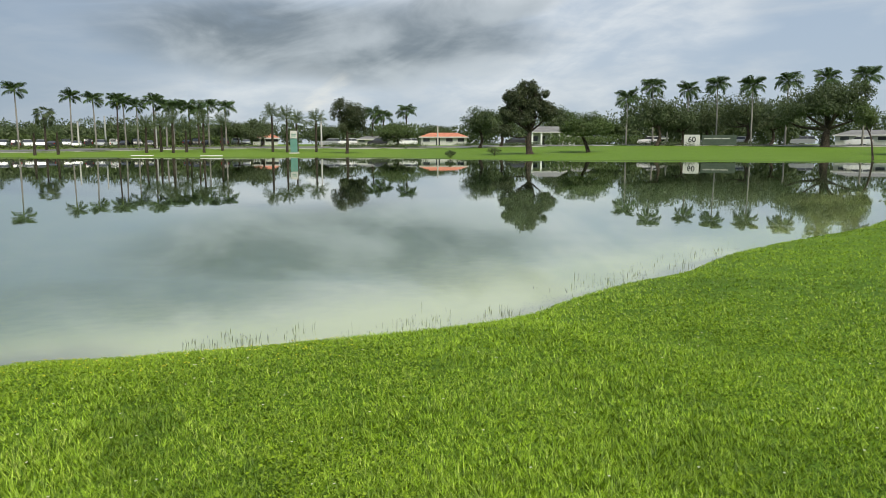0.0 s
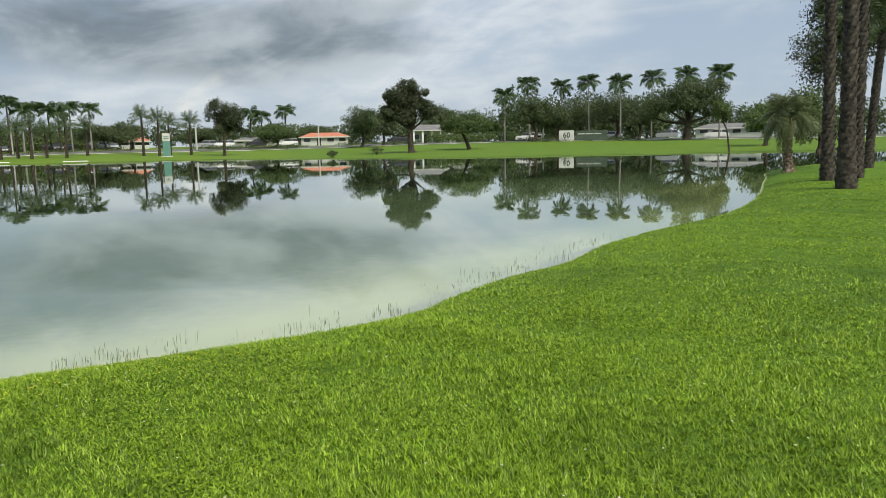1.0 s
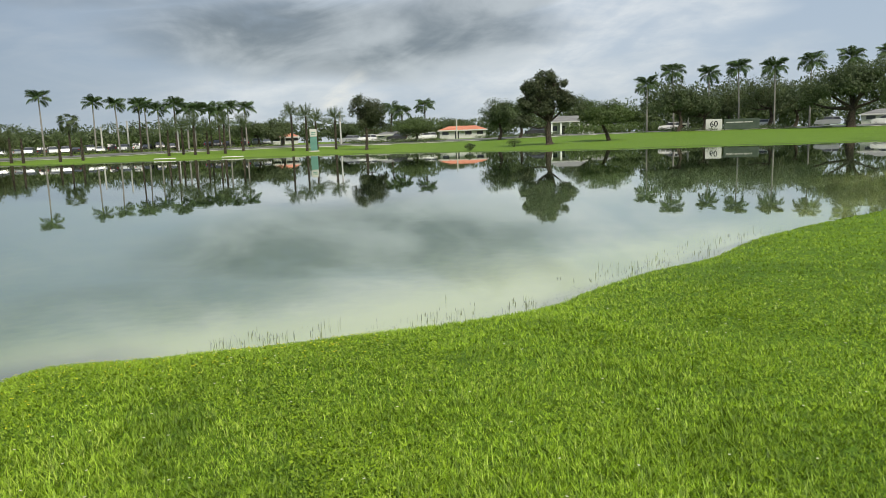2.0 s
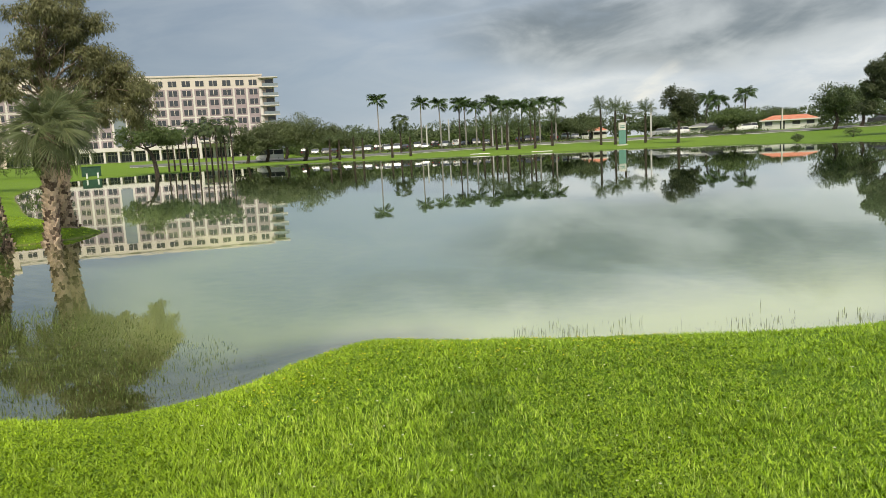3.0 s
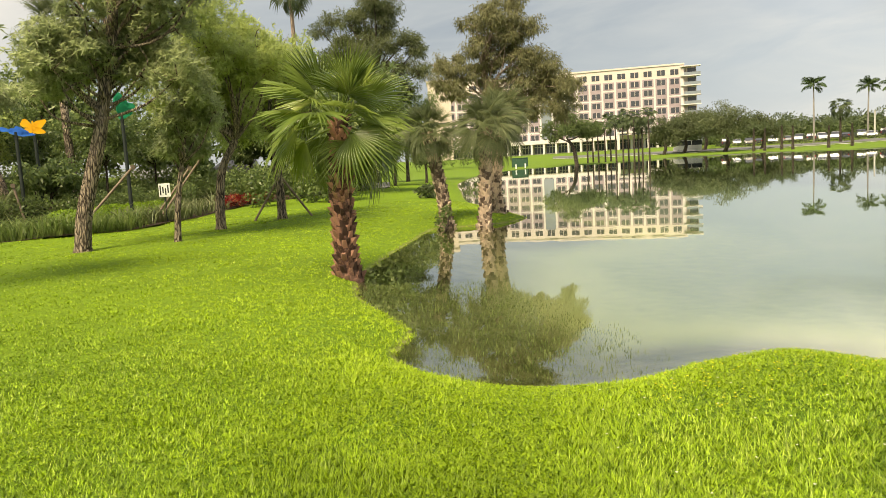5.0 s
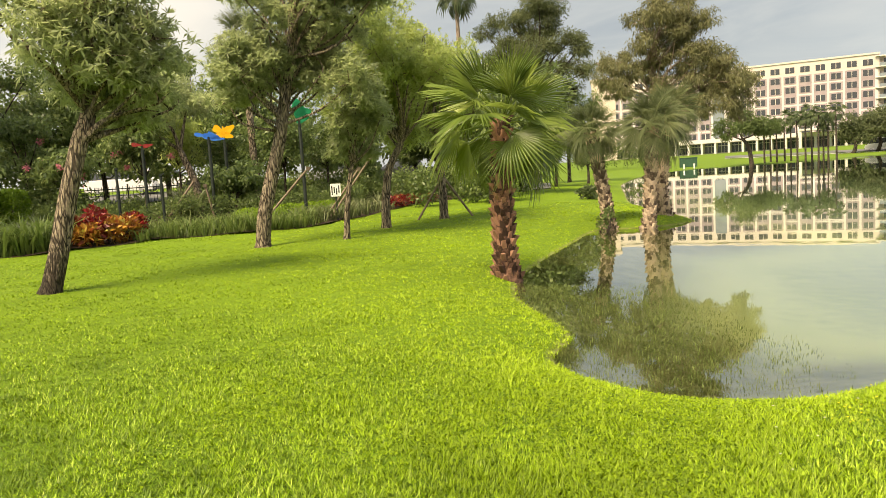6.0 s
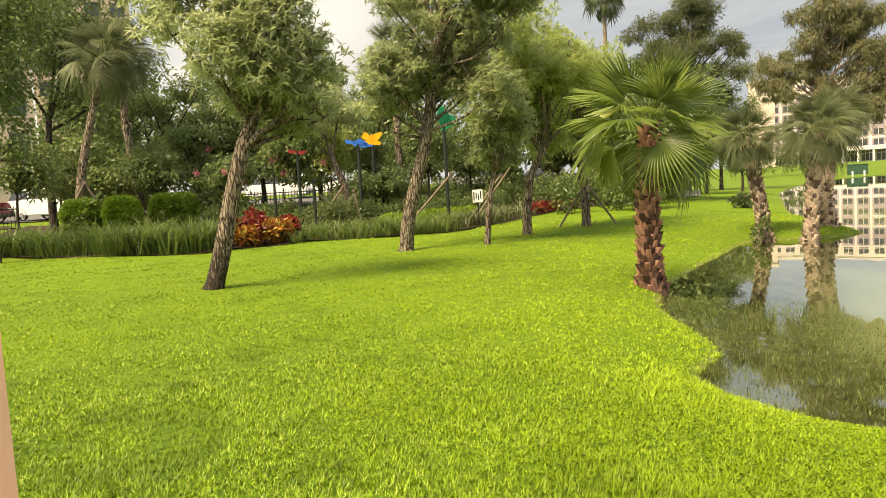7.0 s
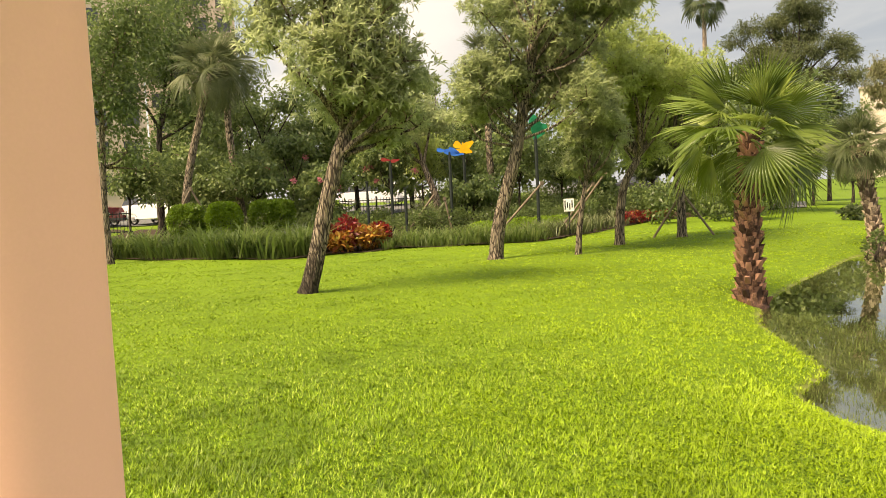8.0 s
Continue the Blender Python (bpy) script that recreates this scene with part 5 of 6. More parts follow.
for az, b, n in ((100.5, 7.0, 0), (93.5, 5.0, 0), (86.0, 5.0, 0), (79.5, 6.0, 0), (88.5, 4.5, 0), (82.0, 5.0, 0), (76.0, 5.5, 0), (97.0, 7.0, 0), (73.0, 5.0, 0), (95.0, 9.0, 0), (91.5, 10.0, 0), (87.0, 9.0, 0), (84.0, 10.0, 0), (80.8, 11.0, 0), (77.6, 9.5, 0), (102.5, 9.0, 0), (71.0, 7.5, 0), (68.6, 6.0, 0)):
    bed_shrub("loose_shrub", az, b, "loose green shrub in the shade of the trees", [(0, 0, 0.6, 0.8, 0.6, 0.55), (0.6, 0.2, 0.5, 0.6, 0.5, 0.45), (-0.5, 0.1, 0.7, 0.6, 0.5, 0.5)], 1500, (0.12, 0.06), M_LEAF_MID, group="loose shrubs", shell=0.5)
for az, b in ((81.5, 3.2), (80.0, 3.8), (78.6, 3.4), (83.0, 3.5), (77.2, 4.2)):
    bed_shrub("golden_shrub", az, b, "low golden-green clipped shrub", [(0, 0, 0.36, 0.6, 0.5, 0.32)], 1300, (0.07, 0.04), M_HEDGE, group="golden shrubs", shell=0.85)

# cabbage palms in the bed
for az, D, way1, way2, k in ((105.6, 31.0, (104.68, 3.0), (102.75, 9.9), 1.0), (100.9, 33.0, (101.7, 5.4), (101.6, 10.4), 0.95), (82.2, 34.0, (82.3, 5.0), (82.2, 10.2), 0.9)):
    x, y = P2(az, D)
    fan_palm(x, y, gz(x, y) - 0.05, "slanting cabbage palm with smooth grey trunk in the bed", [(0, 0, 0), shift(az, D, *way1), shift(az, D, *way2)], 0.17, 0.13, SAB, 38, -70, 84, (k * 1.35, k * 1.6), rng, M_SABAL, M_BARK, None, "cabbage_palm", "cabbage palms in the bed")
# silvery fan palm and agave among the shrubs
x, y = P2(87.15, 29.5)
fan_palm(x, y, gz(x, y) - 0.02, "silvery fan palm with stiff upright leaves in the bed", [(0, 0, 0), (0, 0, 0.15), (0, 0, 0.35)], 0.16, 0.13, SAB, 16, 28, 84, (1.1, 1.35), rng, M_SILVER, M_BOOT_GREY, None, "silver_palm")
for az, D, k in ((97.0, 27.2, 1.0), (98.0, 27.6, 0.7)):
    x, y = P2(az, D)
    q = np.random.default_rng(int(az))
    top = thing("agave", x, y, gz(x, y) + 0.02, "blue-grey agave with stiff pointed leaves", "succulent", "agaves")
    one = [mesh_of("spike", *leaves(np.zeros((1, 3)), np.array([[0, 1.0, 0.0]]), np.array([[0, 0, 1.0]]), 0.78 * k, 0.10 * k, q, 0.05, 0.3)) for _ in range(3)]
    for i in range(34):
        part("leaf", one[i % 3], M_SILVER, top, at=pose(0, 0, 0.25 * k, 8 + 72 * (i / 34) + q.uniform(-6, 6), 0, i * 137.5))
lawn_tree(110.4, 26.5, "slim upright tree with layered leaves by the parking", spine_of(110.4, 26.5, (110.5, 1.0, 0), (110.3, 5.0, 0), (110.2, 9.0, 0)), 0.12,
          lobes_of(110.4, 26.5, (108.8, 5.0, 0, 1.0, 0.6), (109.6, 8.0, 0, 1.2, 0.7), (109.0, 12.5, 0, 1.5, 1.2), (111.8, 10.0, 0, 1.4, 1.0), (107.6, 14.5, 0, 1.2, 1.0), (108.0, 3.6, 0, 0.7, 0.4)), 9000, (0.16, 0.075), M_LEAF_MID, M_BARK, shell=0.3)
lawn_tree(106.8, 38.0, "tall leafy tree before the peach building", spine_of(106.8, 38.0, (106.8, 2.0, 0), (106.5, 6.0, 0)), 0.2,
          lobes_of(106.8, 38.0, (105.4, 11.0, 0, 2.0, 1.6), (108.4, 9.0, 0, 1.6, 1.3), (103.4, 13.0, 0, 1.8, 1.5), (105.8, 15.0, 0, 1.8, 1.4), (104.0, 7.5, 0, 1.6, 1.2)), 12000, (0.2, 0.1), M_LEAF_MID, M_BARK_DARK, shell=0.4)
lawn_tree(86.3, 33.0, "slanting tree trunk with green crown held by ropes", spine_of(86.3, 28.0, (86.6, 0.0, 0), (87.6, 3.0, 0)), 0.2,
          lobes_of(86.3, 33.0, (88.6, 6.0, 0, 1.4, 1.0), (86.6, 6.6, 0, 1.2, 0.9), (90.6, 6.0, 0, 1.2, 0.9)), 8000, (0.17, 0.07), M_LEAF, M_BARK, shell=0.4)
for i, (az, D, h) in enumerate(((64.6, 33, 3.2), (62.3, 44, 4.0), (59.6, 50, 3.4), (57.2, 55, 3.2))):
    x, y = P2(az, D)
    q = np.random.default_rng(300 + i)
    leafy_tree("small_tree", x, y, gz(x, y) - 0.03, "small round tree on the lawn by the path", [(0, 0, 0), (0.05, 0, h * 0.2), (0, 0, h * 0.4)], 0.11, [(q.uniform(-.5, .5), q.uniform(-.5, .5), h * q.uniform(0.55, 0.85), 0.8, 0.6) for _ in range(4)], q, 4200, (0.17, 0.07), M_LEAF_MID, M_BARK_DARK, twigs=3, group="small lawn trees")

# wooden props
def prop(az, D, side, h, reach, label="weathered wooden tree prop leaning on a trunk"):
    x, y = P2(az, D)
    a = radians(az)
    top = thing("tree_prop", x, y, gz(x, y), label, "tree prop", "tree props")
    foot = np.array([-math.cos(a) * side * reach, -math.sin(a) * side * reach, 0.0])
    v, f = tube([foot, foot * 0.5 + np.array([0, 0, h * 0.5]), np.array([0, 0, h])], [0.04, 0.04, 0.04], 6)
    part("pole", mesh_of("pole", v, f), M_WOOD, top)
    part("cleat", boxed(-0.06, 0.06, -0.06, 0.06, h - 0.08, h + 0.06, bevel=0.01), M_WOOD, top)


for az, D, side, h, reach in ((68.4, 24.3, 1, 1.5, 1.0), (68.2, 24.3, -1, 1.4, 0.9), (73.6, 26.5, -1, 2.2, 1.7), (74.6, 26.8, -1, 1.8, 1.4), (78.4, 26.0, -1, 1.9, 1.8), (104.7, 29.8, 1, 2.4, 1.2), (104.7, 30.0, -1, 2.4, 1.3), (86.6, 28.6, -1, 1.8, 1.4), (85.9, 28.4, 1, 1.6, 0.3)):
    prop(az, D, -side, h, reach)

# ---- garden ornaments on posts ----


def ornament(az, D, z_post, label, shapes, group="garden ornaments"):
    """A painted winged ornament on a dark post. shapes: (x, z, rx, rz, tilt, material) of each wing."""
    x, y = P2(az, D)
    top = thing("garden_ornament", x, y, gz(x, y), label, "ornament", group, turn=az)
    v, f = tube([(0, 0, 0), (0, 0, z_post * 0.5), (0, 0, z_post)], [0.065, 0.065, 0.06], 8)
    part("post", mesh_of("post", v, f, smooth=True), M_STEEL, top)
    for px, pz, rx, rz, tilt, mat in shapes:
        bm = bmesh.new()
        ring = []
        for k in range(20):
            t = 2 * math.pi * k / 20
            w = 1.0 + 0.18 * math.cos(3 * t)
            ring.append(bm.verts.new((rx * w * math.cos(t), 0.0, rz * w * math.sin(t))))
        face = bm.faces.new(ring)
        ext = bmesh.ops.extrude_face_region(bm, geom=[face])
        bmesh.ops.translate(bm, verts=[e for e in ext["geom"] if isinstance(e, bmesh.types.BMVert)], vec=(0, 0.035, 0))
        bmesh.ops.recalc_face_normals(bm, faces=bm.faces)
        part("wing", bm, mat, top, at=pose(px, -0.05, pz, 0, tilt, 0))
    part("body", boxed(-0.04, 0.04, -0.07, 0.05, z_post - 0.15, z_post + 0.12, bevel=0.015), M_STEEL, top)


ornament(85.36, 29.0, 3.24, "blue dragonfly garden ornament on a dark post", [(-0.30, 3.43, 0.22, 0.07, 12, M_BLUE), (0.06, 3.35, 0.30, 0.10, 10, M_BLUE), (0.28, 3.27, 0.26, 0.075, 4, M_BLUE), (0.16, 3.43, 0.22, 0.06, 24, M_BLUE)])
ornament(84.27, 29.6, 3.14, "amber butterfly garden ornament on a dark post", [(-0.21, 3.61, 0.20, 0.13, 32, M_ORANGE), (0.21, 3.61, 0.20, 0.13, -32, M_ORANGE), (-0.16, 3.37, 0.17, 0.11, -18, M_ORANGE), (0.16, 3.37, 0.17, 0.11, 18, M_ORANGE), (0.0, 3.49, 0.06, 0.22, 0, M_ORANGE)])
ornament(78.75, 27.5, 3.59, "green leaf-shaped garden ornament on a dark post", [(-0.04, 4.19, 0.20, 0.22, 15, M_GREEN), (0.24, 3.91, 0.18, 0.22, -20, M_GREEN), (0.08, 3.79, 0.24, 0.24, 0, M_GREEN), (0.02, 4.01, 0.2, 0.28, 0, M_GREEN)])
ornament(89.93, 30.0, 3.04, "red winged garden ornament on a dark post", [(-0.20, 3.24, 0.18, 0.07, 8, M_RED), (0.18, 3.19, 0.18, 0.07, -10, M_RED)])
for az, D, h in ((91.8, 27.5, 2.3), (88.9, 27.0, 2.0), (94.6, 28.5, 2.2)):
    x, y = P2(az, D)
    top = thing("lamp_post", x, y, gz(x, y), "slim dark metal post in the bed", "post", "slim posts")
    part("shaft", mesh_of("shaft", *tube([(0, 0, 0), (0, 0, h * 0.5), (0, 0, h)], [0.05, 0.05, 0.045], 8), smooth=True), M_STEEL, top)
    part("cap", boxed(-0.06, 0.06, -0.06, 0.06, h - 0.02, h + 0.05, bevel=0.012), M_STEEL, top)
x, y = P2(76.45, 26.5)
top = thing("garden_plate", x, y, gz(x, y), "white openwork plate on a stake among shrubs", "sign", turn=76.5)
part("stake", boxed(-0.03, 0.03, 0.0, 0.05, 0, 0.9, bevel=0.005), M_STEEL, top)
part("plate", boxed(-0.18, 0.18, -0.03, 0.0, 0.85, 1.3, bevel=0.008), M_WHITE, top)
for k in range(4):
    part("slot", boxed(-0.15 + 0.08 * k, -0.11 + 0.08 * k, -0.036, -0.031, 0.92 + 0.06 * (k % 2), 1.24 - 0.05 * (k % 3)), M_STEEL, top)

# ---- column beside the camera and an unseen building added behind it ----
x, y = P2(119.0, 1.75)
top = thing("column", x, y, gz(x, y) - 0.05, "smooth round peach stucco column of a terrace", "column")
v, f = tube([(0, 0, 0), (0, 0, 0.12), (0, 0, 0.14), (0, 0, 2.0), (0, 0, 4.0)], [0.30, 0.30, 0.2545, 0.2545, 0.2545], 48)
part("shaft", mesh_of("shaft", v, f, smooth=True), M_STUCCO, top)
part("capital", boxed(-0.36, 0.36, -0.36, 0.36, 4.002, 4.25, bevel=0.03), M_STUCCO, top)


# never in view: plain walls and roof added to close the place behind
def terrace_building():
    top = thing("terrace_building", 0, 0, 0, "unseen peach stucco wing added behind the terrace", "building")
    part("wall", boxed(-4.0, 34, -9.4, -9.0, 0, 6), M_STUCCO, top)
    part("side_wall", boxed(-4.4, -4.002, -20, -9.0, 0, 6), M_STUCCO, top)
    part("roof", boxed(-4.6, 34, -20, -8.8, 6.002, 6.4), M_CONCRETE, top)


terrace_building()

# ---- buildings ----


def facing(az, D):
    """A pose at azimuth az whose x runs to the right as seen from the lake and whose -y faces it."""
    x, y = P2(az, D)
    return x, y, gz(x, y)


def hotel():
    D, az0 = 250.0, 41.3
    x, y, z = facing(az0, D)
    top = thing("hotel", x, y, z, "cream multi-storey hotel with mauve window bays", "building", turn=az0)
    H = rise(D, 5.75) - z
    floor = 2.97
    xr = D * math.tan(radians(az0 - 37.9))
    xl = -D * math.tan(radians(55.6 - az0))
    part("wall", boxed(xl, xr, 0.35, 18, 0, H), M_CREAM, top, "cream stucco wall")
    part("parapet", boxed(xl - 0.2, xr + 0.2, 0.1, 18.2, H + 0.002, H + 0.5), M_CREAM, top)
    part("facade", boxed(xl, xr - 0.3, 0.05, 0.348, 4.0, H - 4.2), M_WHITEWALL, top, "white stucco grid of the front")
    bay = D * radians((44.2 - 38.6) / 6)
    pane = boxed(-1.25, 1.25, -0.02, 0.02, -0.85, 0.85)
    me_pane = bpy.data.meshes.new("pane")
    pane.to_mesh(me_pane)
    pane.free()
    me_pane.materials.append(M_GLASS)
    bar = boxed(-0.07, 0.07, -0.06, 0.03, -0.85, 0.85)
    me_bar = bpy.data.meshes.new("mullion")
    bar.to_mesh(me_bar)
    bar.free()
    me_bar.materials.append(M_CREAM)
    r = random.Random(4)
    for i in range(19):
        cx = D * math.tan(radians(az0 - 38.55)) - bay * i
        if cx < xl + 2:
            break
        glass_bay = i in (10,)
        for k in range(7):
            cz = H - 2.1 - floor * k
            if cz < 5:
                break
            w = thing("window", 0, 0, 0, "", "")
            w.parent = top
            w.matrix_basis = pose(cx, 0.30 if k == 0 else -0.03, cz)
            part("pane", me_pane, None, w)
            for q in (0.0,):
                part("mullion", me_bar, None, w, at=pose(q, -0.02, 0))
        if glass_bay:
            part("glass_bay", boxed(cx - 1.7, cx + 1.7, -0.12, -0.06, 5, H - 3.2), M_BLUEGLASS, top, "tall blue glazed bay")
            continue
        # mauve panels join two or three windows
        k = 1
        while k < 7:
            n = r.choice((1, 2, 2, 3))
            n = min(n, 7 - k)
            z1, z0 = H - 2.1 - floor * k + 1.25, H - 2.1 - floor * (k + n - 1) - 1.25
            if z0 < 4.2:
                break
            part("bay_panel", boxed(cx - 1.75, cx + 1.75, -0.01, 0.047, z0, z1), M_MAUVE, top, "mauve window bay panel")
            k += n
    # corner balconies
    x1 = D * math.tan(radians(az0 - 36.75))
    part("corner_wall", boxed(xr + 0.002, x1 - 1.2, 2.2, 16, 0, H - 0.4), M_CREAM, top)
    for k in range(8):
        bz = H - 0.6 - floor * k
        if bz < 3:
            break
        b = part("balcony", boxed(xr - 1.0, x1, -0.4, 2.19, bz - 0.14, bz + 0.14), M_WHITEWALL, top, "white balcony slab")
        if k:
            part("railing", boxed(xr, x1 - 0.1, -0.35, -0.3, bz + 0.15, bz + 1.05), M_BLUEGLASS, b, "glass railing")
        part("balcony_door", boxed(xr + 1.2, x1 - 1.4, 2.10, 2.18, bz - floor + 0.3, bz - 0.5), M_GLASS, top)
    # ground floor arcade
    part("arcade", boxed(xl, xr, -3.0, 0.04, 3.4, 4.6), M_WHITEWALL, top, "white arcade beam")
    for i in range(24):
        cx = xr - 0.5 - i * 4.0
        if cx < xl:
            break
        part("pillar", boxed(cx - 0.3, cx + 0.3, -2.9, -2.4, 0, 3.398), M_WHITEWALL, top)
        shop = part("shop_window", boxed(cx - 3.5, cx - 0.5, 0.20, 0.34, 0.3, 3.2), M_GLASS, top)
        for q in (-2.5, -1.5):
            part("mullion", boxed(cx + q - 0.06, cx + q + 0.06, 0.14, 0.198, 0.3, 3.2), M_WHITEWALL, shop)
        part("transom", boxed(cx - 3.5, cx - 0.5, 0.12, 0.138, 2.35, 2.5), M_WHITEWALL, shop)
    part("porch", boxed(-6, 4, -8, -3.01, 5.0, 5.6, bevel=0.1), M_WHITEWALL, top, "white entrance canopy")
    for cx in (-5.6, 3.6):
        part("porch_column", boxed(cx - 0.4, cx + 0.4, -7.8, -7.0, 0, 4.998), M_WHITEWALL, top)


def plain_block(name, az_l, az_r, D, el, label, wall, rows, cols, depth=14.0, el0=None):
    """A many-windowed block seen square on."""
    az = (az_l + az_r) / 2
    x, y, z = facing(az, D)
    h = rise(D, el) - z
    half = D * math.tan(radians((az_l - az_r) / 2))
    top = thing(name, x, y, z, label, "building", turn=az)
    part("wall", boxed(-half, half, 0, depth, 0, h), wall, top)
    part("roof", boxed(-half - 0.3, half + 0.3, -0.3, depth + 0.3, h + 0.002, h + 0.45), wall, top)
    for i in range(cols):
        for k in range(rows):
            cx, cz = -half + (i + 0.5) * 2 * half / cols, h - 2.0 - k * 3.0
            if cz < 1.5:
                continue
            w = part("window", boxed(cx - 0.75, cx + 0.75, -0.06, -0.004, cz - 0.8, cz + 0.8), M_GLASS, top)
            part("sill", boxed(cx - 0.9, cx + 0.9, -0.14, -0.004, cz - 0.95, cz - 0.81), wall, w)


hotel()
plain_block("hotel_wing", 56.7, 55.0, 190, 5.8, "peach stucco hotel wing behind the trees", M_WINGWALL, 0, 0)
plain_block("apartment_block", 118.0, 107.3, 75, 17.0, "peach stucco building behind the garden trees", M_PEACHWALL, 7, 5)
plain_block("apartment_wing", 107.2, 100.8, 95, 16.0, "peach stucco building wing behind the garden trees", M_PEACHWALL, 8, 4)


def house(az_l, az_r, D, el, label, wall, roofmat, columns=0, front=None):
    az = (az_l + az_r) / 2
    x, y, z = facing(az, D)
    half = D * math.tan(radians((az_l - az_r) / 2))
    top = thing("house", x, y, z, label, "house", "houses across the lake", turn=az)
    h = rise(D, el) - z
    eave = h * 0.66
    part("wall", boxed(-half, half, 0, 9, 0, eave), wall, top)
    bm = bmesh.new()
    a = [bm.verts.new(p) for p in ((-half - .5, -.6, eave), (half + .5, -.6, eave), (half + .5, 9.6, eave), (-half - .5, 9.6, eave), (-half * 0.6, 4.5, h), (half * 0.6, 4.5, h))]
    for q in ((0, 1, 5, 4), (1, 2, 5), (2, 3, 4, 5), (3, 0, 4), (3, 2, 1, 0)):
        bm.faces.new([a[i] for i in q])
    part("roof", bm, roofmat, top)
    part("fascia", boxed(-half - .52, half + .52, -.66, -.602, eave - 0.2, eave + 0.05), M_HOUSE, top)
    for i in range(4):
        cx = -half + (i + 0.5) * half / 2
        if i == 1:
            part("door", boxed(cx - .5, cx + .5, -.06, -.004, 0, min(2.1, eave - 0.3)), M_GLASS, top)
        else:
            w = part("window", boxed(cx - .8, cx + .8, -.06, -.004, 0.9, min(2.1, eave - 0.35)), M_GLASS, top)
            part("sill", boxed(cx - .9, cx + .9, -.12, -.004, 0.8, 0.895), M_WHITE, w)
    for i in range(columns):
        cx = -half + (i + 0.3) * 2 * half / columns
        part("column", boxed(cx - .2, cx + .2, -1.9, -1.5, 0, eave - 0.1), M_WHITE, top)
    if columns:
        part("porch_roof", boxed(-half, half, -2.1, -0.67, eave - 0.098, eave + 0.1), M_HOUSE, top)
    return top


house(1.7, -1.8, 188, 0.88, "low house with orange clay tile roof", M_HOUSE, M_TILE)
house(14.2, 12.4, 195, 0.75, "low house with orange clay tile roof behind palms", M_HOUSE, M_TILE)
house(-6.6, -9.3, 185, 1.35, "pale house with white porch columns", M_HOUSE, M_GREYROOF, 4)
house(-9.5, -11.4, 192, 0.95, "low white-walled house behind the round tree", M_WHITE, M_GREYROOF)
house(-27.6, -32.0, 172, 0.95, "low grey house with white roof edge", M_HOUSE, M_GREYROOF)
house(6.6, 3.0, 192, 0.62, "low grey house behind parked cars", M_HOUSE, M_GREYROOF)
house(-13.4, -16.6, 185, 0.7, "pale house behind trees", M_HOUSE, M_GREYROOF)

# ---- sign, fence and wall across the lake ----
x, y, z = facing(-18.35, 150)
top = thing("sign_board", x, y, z, "square white board with the number 60", "sign", turn=-18.35)
part("board", boxed(-1.45, 1.45, -0.1, 0.1, 0.25, 2.15, bevel=0.03), M_HOUSE, top)
part("foot", boxed(-1.2, 1.2, -0.08, 0.08, 0, 0.248), M_CONCRETE, top)
txt = bpy.data.curves.new("numeral", "FONT")
txt.body, txt.size, txt.extrude, txt.align_x, txt.align_y, txt.offset = "60", 1.45, 0.01, "CENTER", "CENTER", 0.02
txt.materials.append(M_CAR_DARK)
t = new("numeral", txt)
t.parent, t.matrix_basis = top, pose(0, -0.125, 1.2, 90, 0, 0)
x, y, z = facing(-20.2, 152)
top = thing("banner_board", x, y, z, "long dark green hoarding with pale lettering beside the sign", "sign", turn=-20.2)
part("board", boxed(-3.1, 3.1, -0.05, 0.05, 0.15, 2.1, bevel=0.02), M_FENCE, top)
for k, (a, b) in enumerate(((-2.7, -1.3), (-1.1, 0.3), (0.5, 1.9))):
    part("mark", boxed(a, b, -0.058, -0.052, 1.35, 1.55), M_CONCRETE, top, "pale band of lettering")
for cx in (-3.0, 0, 3.0):
    part("post", boxed(cx - 0.08, cx + 0.08, 0.052, 0.2, 0, 2.15), M_STEEL, top)
x, y, z = facing(11.25, 132)
top = thing("pylon_sign", x, y, z, "tall teal and white pylon sign on the bank", "sign", turn=11.25)
part("panel", boxed(-0.6, 0.6, -0.15, 0.15, 0.2, 2.6, bevel=0.04), M_TEAL, top)
part("header", boxed(-0.6, 0.6, -0.18, 0.18, 2.602, 3.9, bevel=0.04), M_CONCRETE, top)
part("foot", boxed(-0.9, 0.9, -0.25, 0.25, 0, 0.198), M_CONCRETE, top)
for k in range(2):
    part("mark", boxed(-0.4, 0.4, -0.195, -0.182, 3.25 - 0.3 * k, 3.4 - 0.3 * k), M_TEAL, top)
x, y = P2(50.0, 112)
top = thing("utility_cabinet", x, y, gz(x, y) - 0.05, "dark green utility cabinet on the grass", "cabinet", turn=50)
part("body", boxed(-1.2, 1.2, -0.6, 0.6, 0, 1.28, bevel=0.04), M_UTILITY, top)
part("lid", boxed(-1.25, 1.25, -0.65, 0.65, 1.282, 1.4, bevel=0.02), M_UTILITY, top)
for cx in (-0.57, 0.57):
    part("door", boxed(cx - 0.5, cx + 0.5, -0.62, -0.603, 0.15, 1.25, bevel=0.005), M_UTILITY, top)
for az, D, w in ((21.9, 121.0, 1.6), (17.2, 117.0, 1.6)):
    x, y = P2(az, D)
    top = thing("drain_kerb", x, y, gz(x, y) - 0.02, "low white concrete outfall kerb at the water", "kerb", "outfall kerbs", turn=az)
    part("slab", boxed(-w, w, -0.4, 0.4, 0, 0.14, bevel=0.03), M_WHITE, top)
    part("lip", boxed(-w, w, -0.55, -0.402, 0, 0.1, bevel=0.02), M_CONCRETE, top)

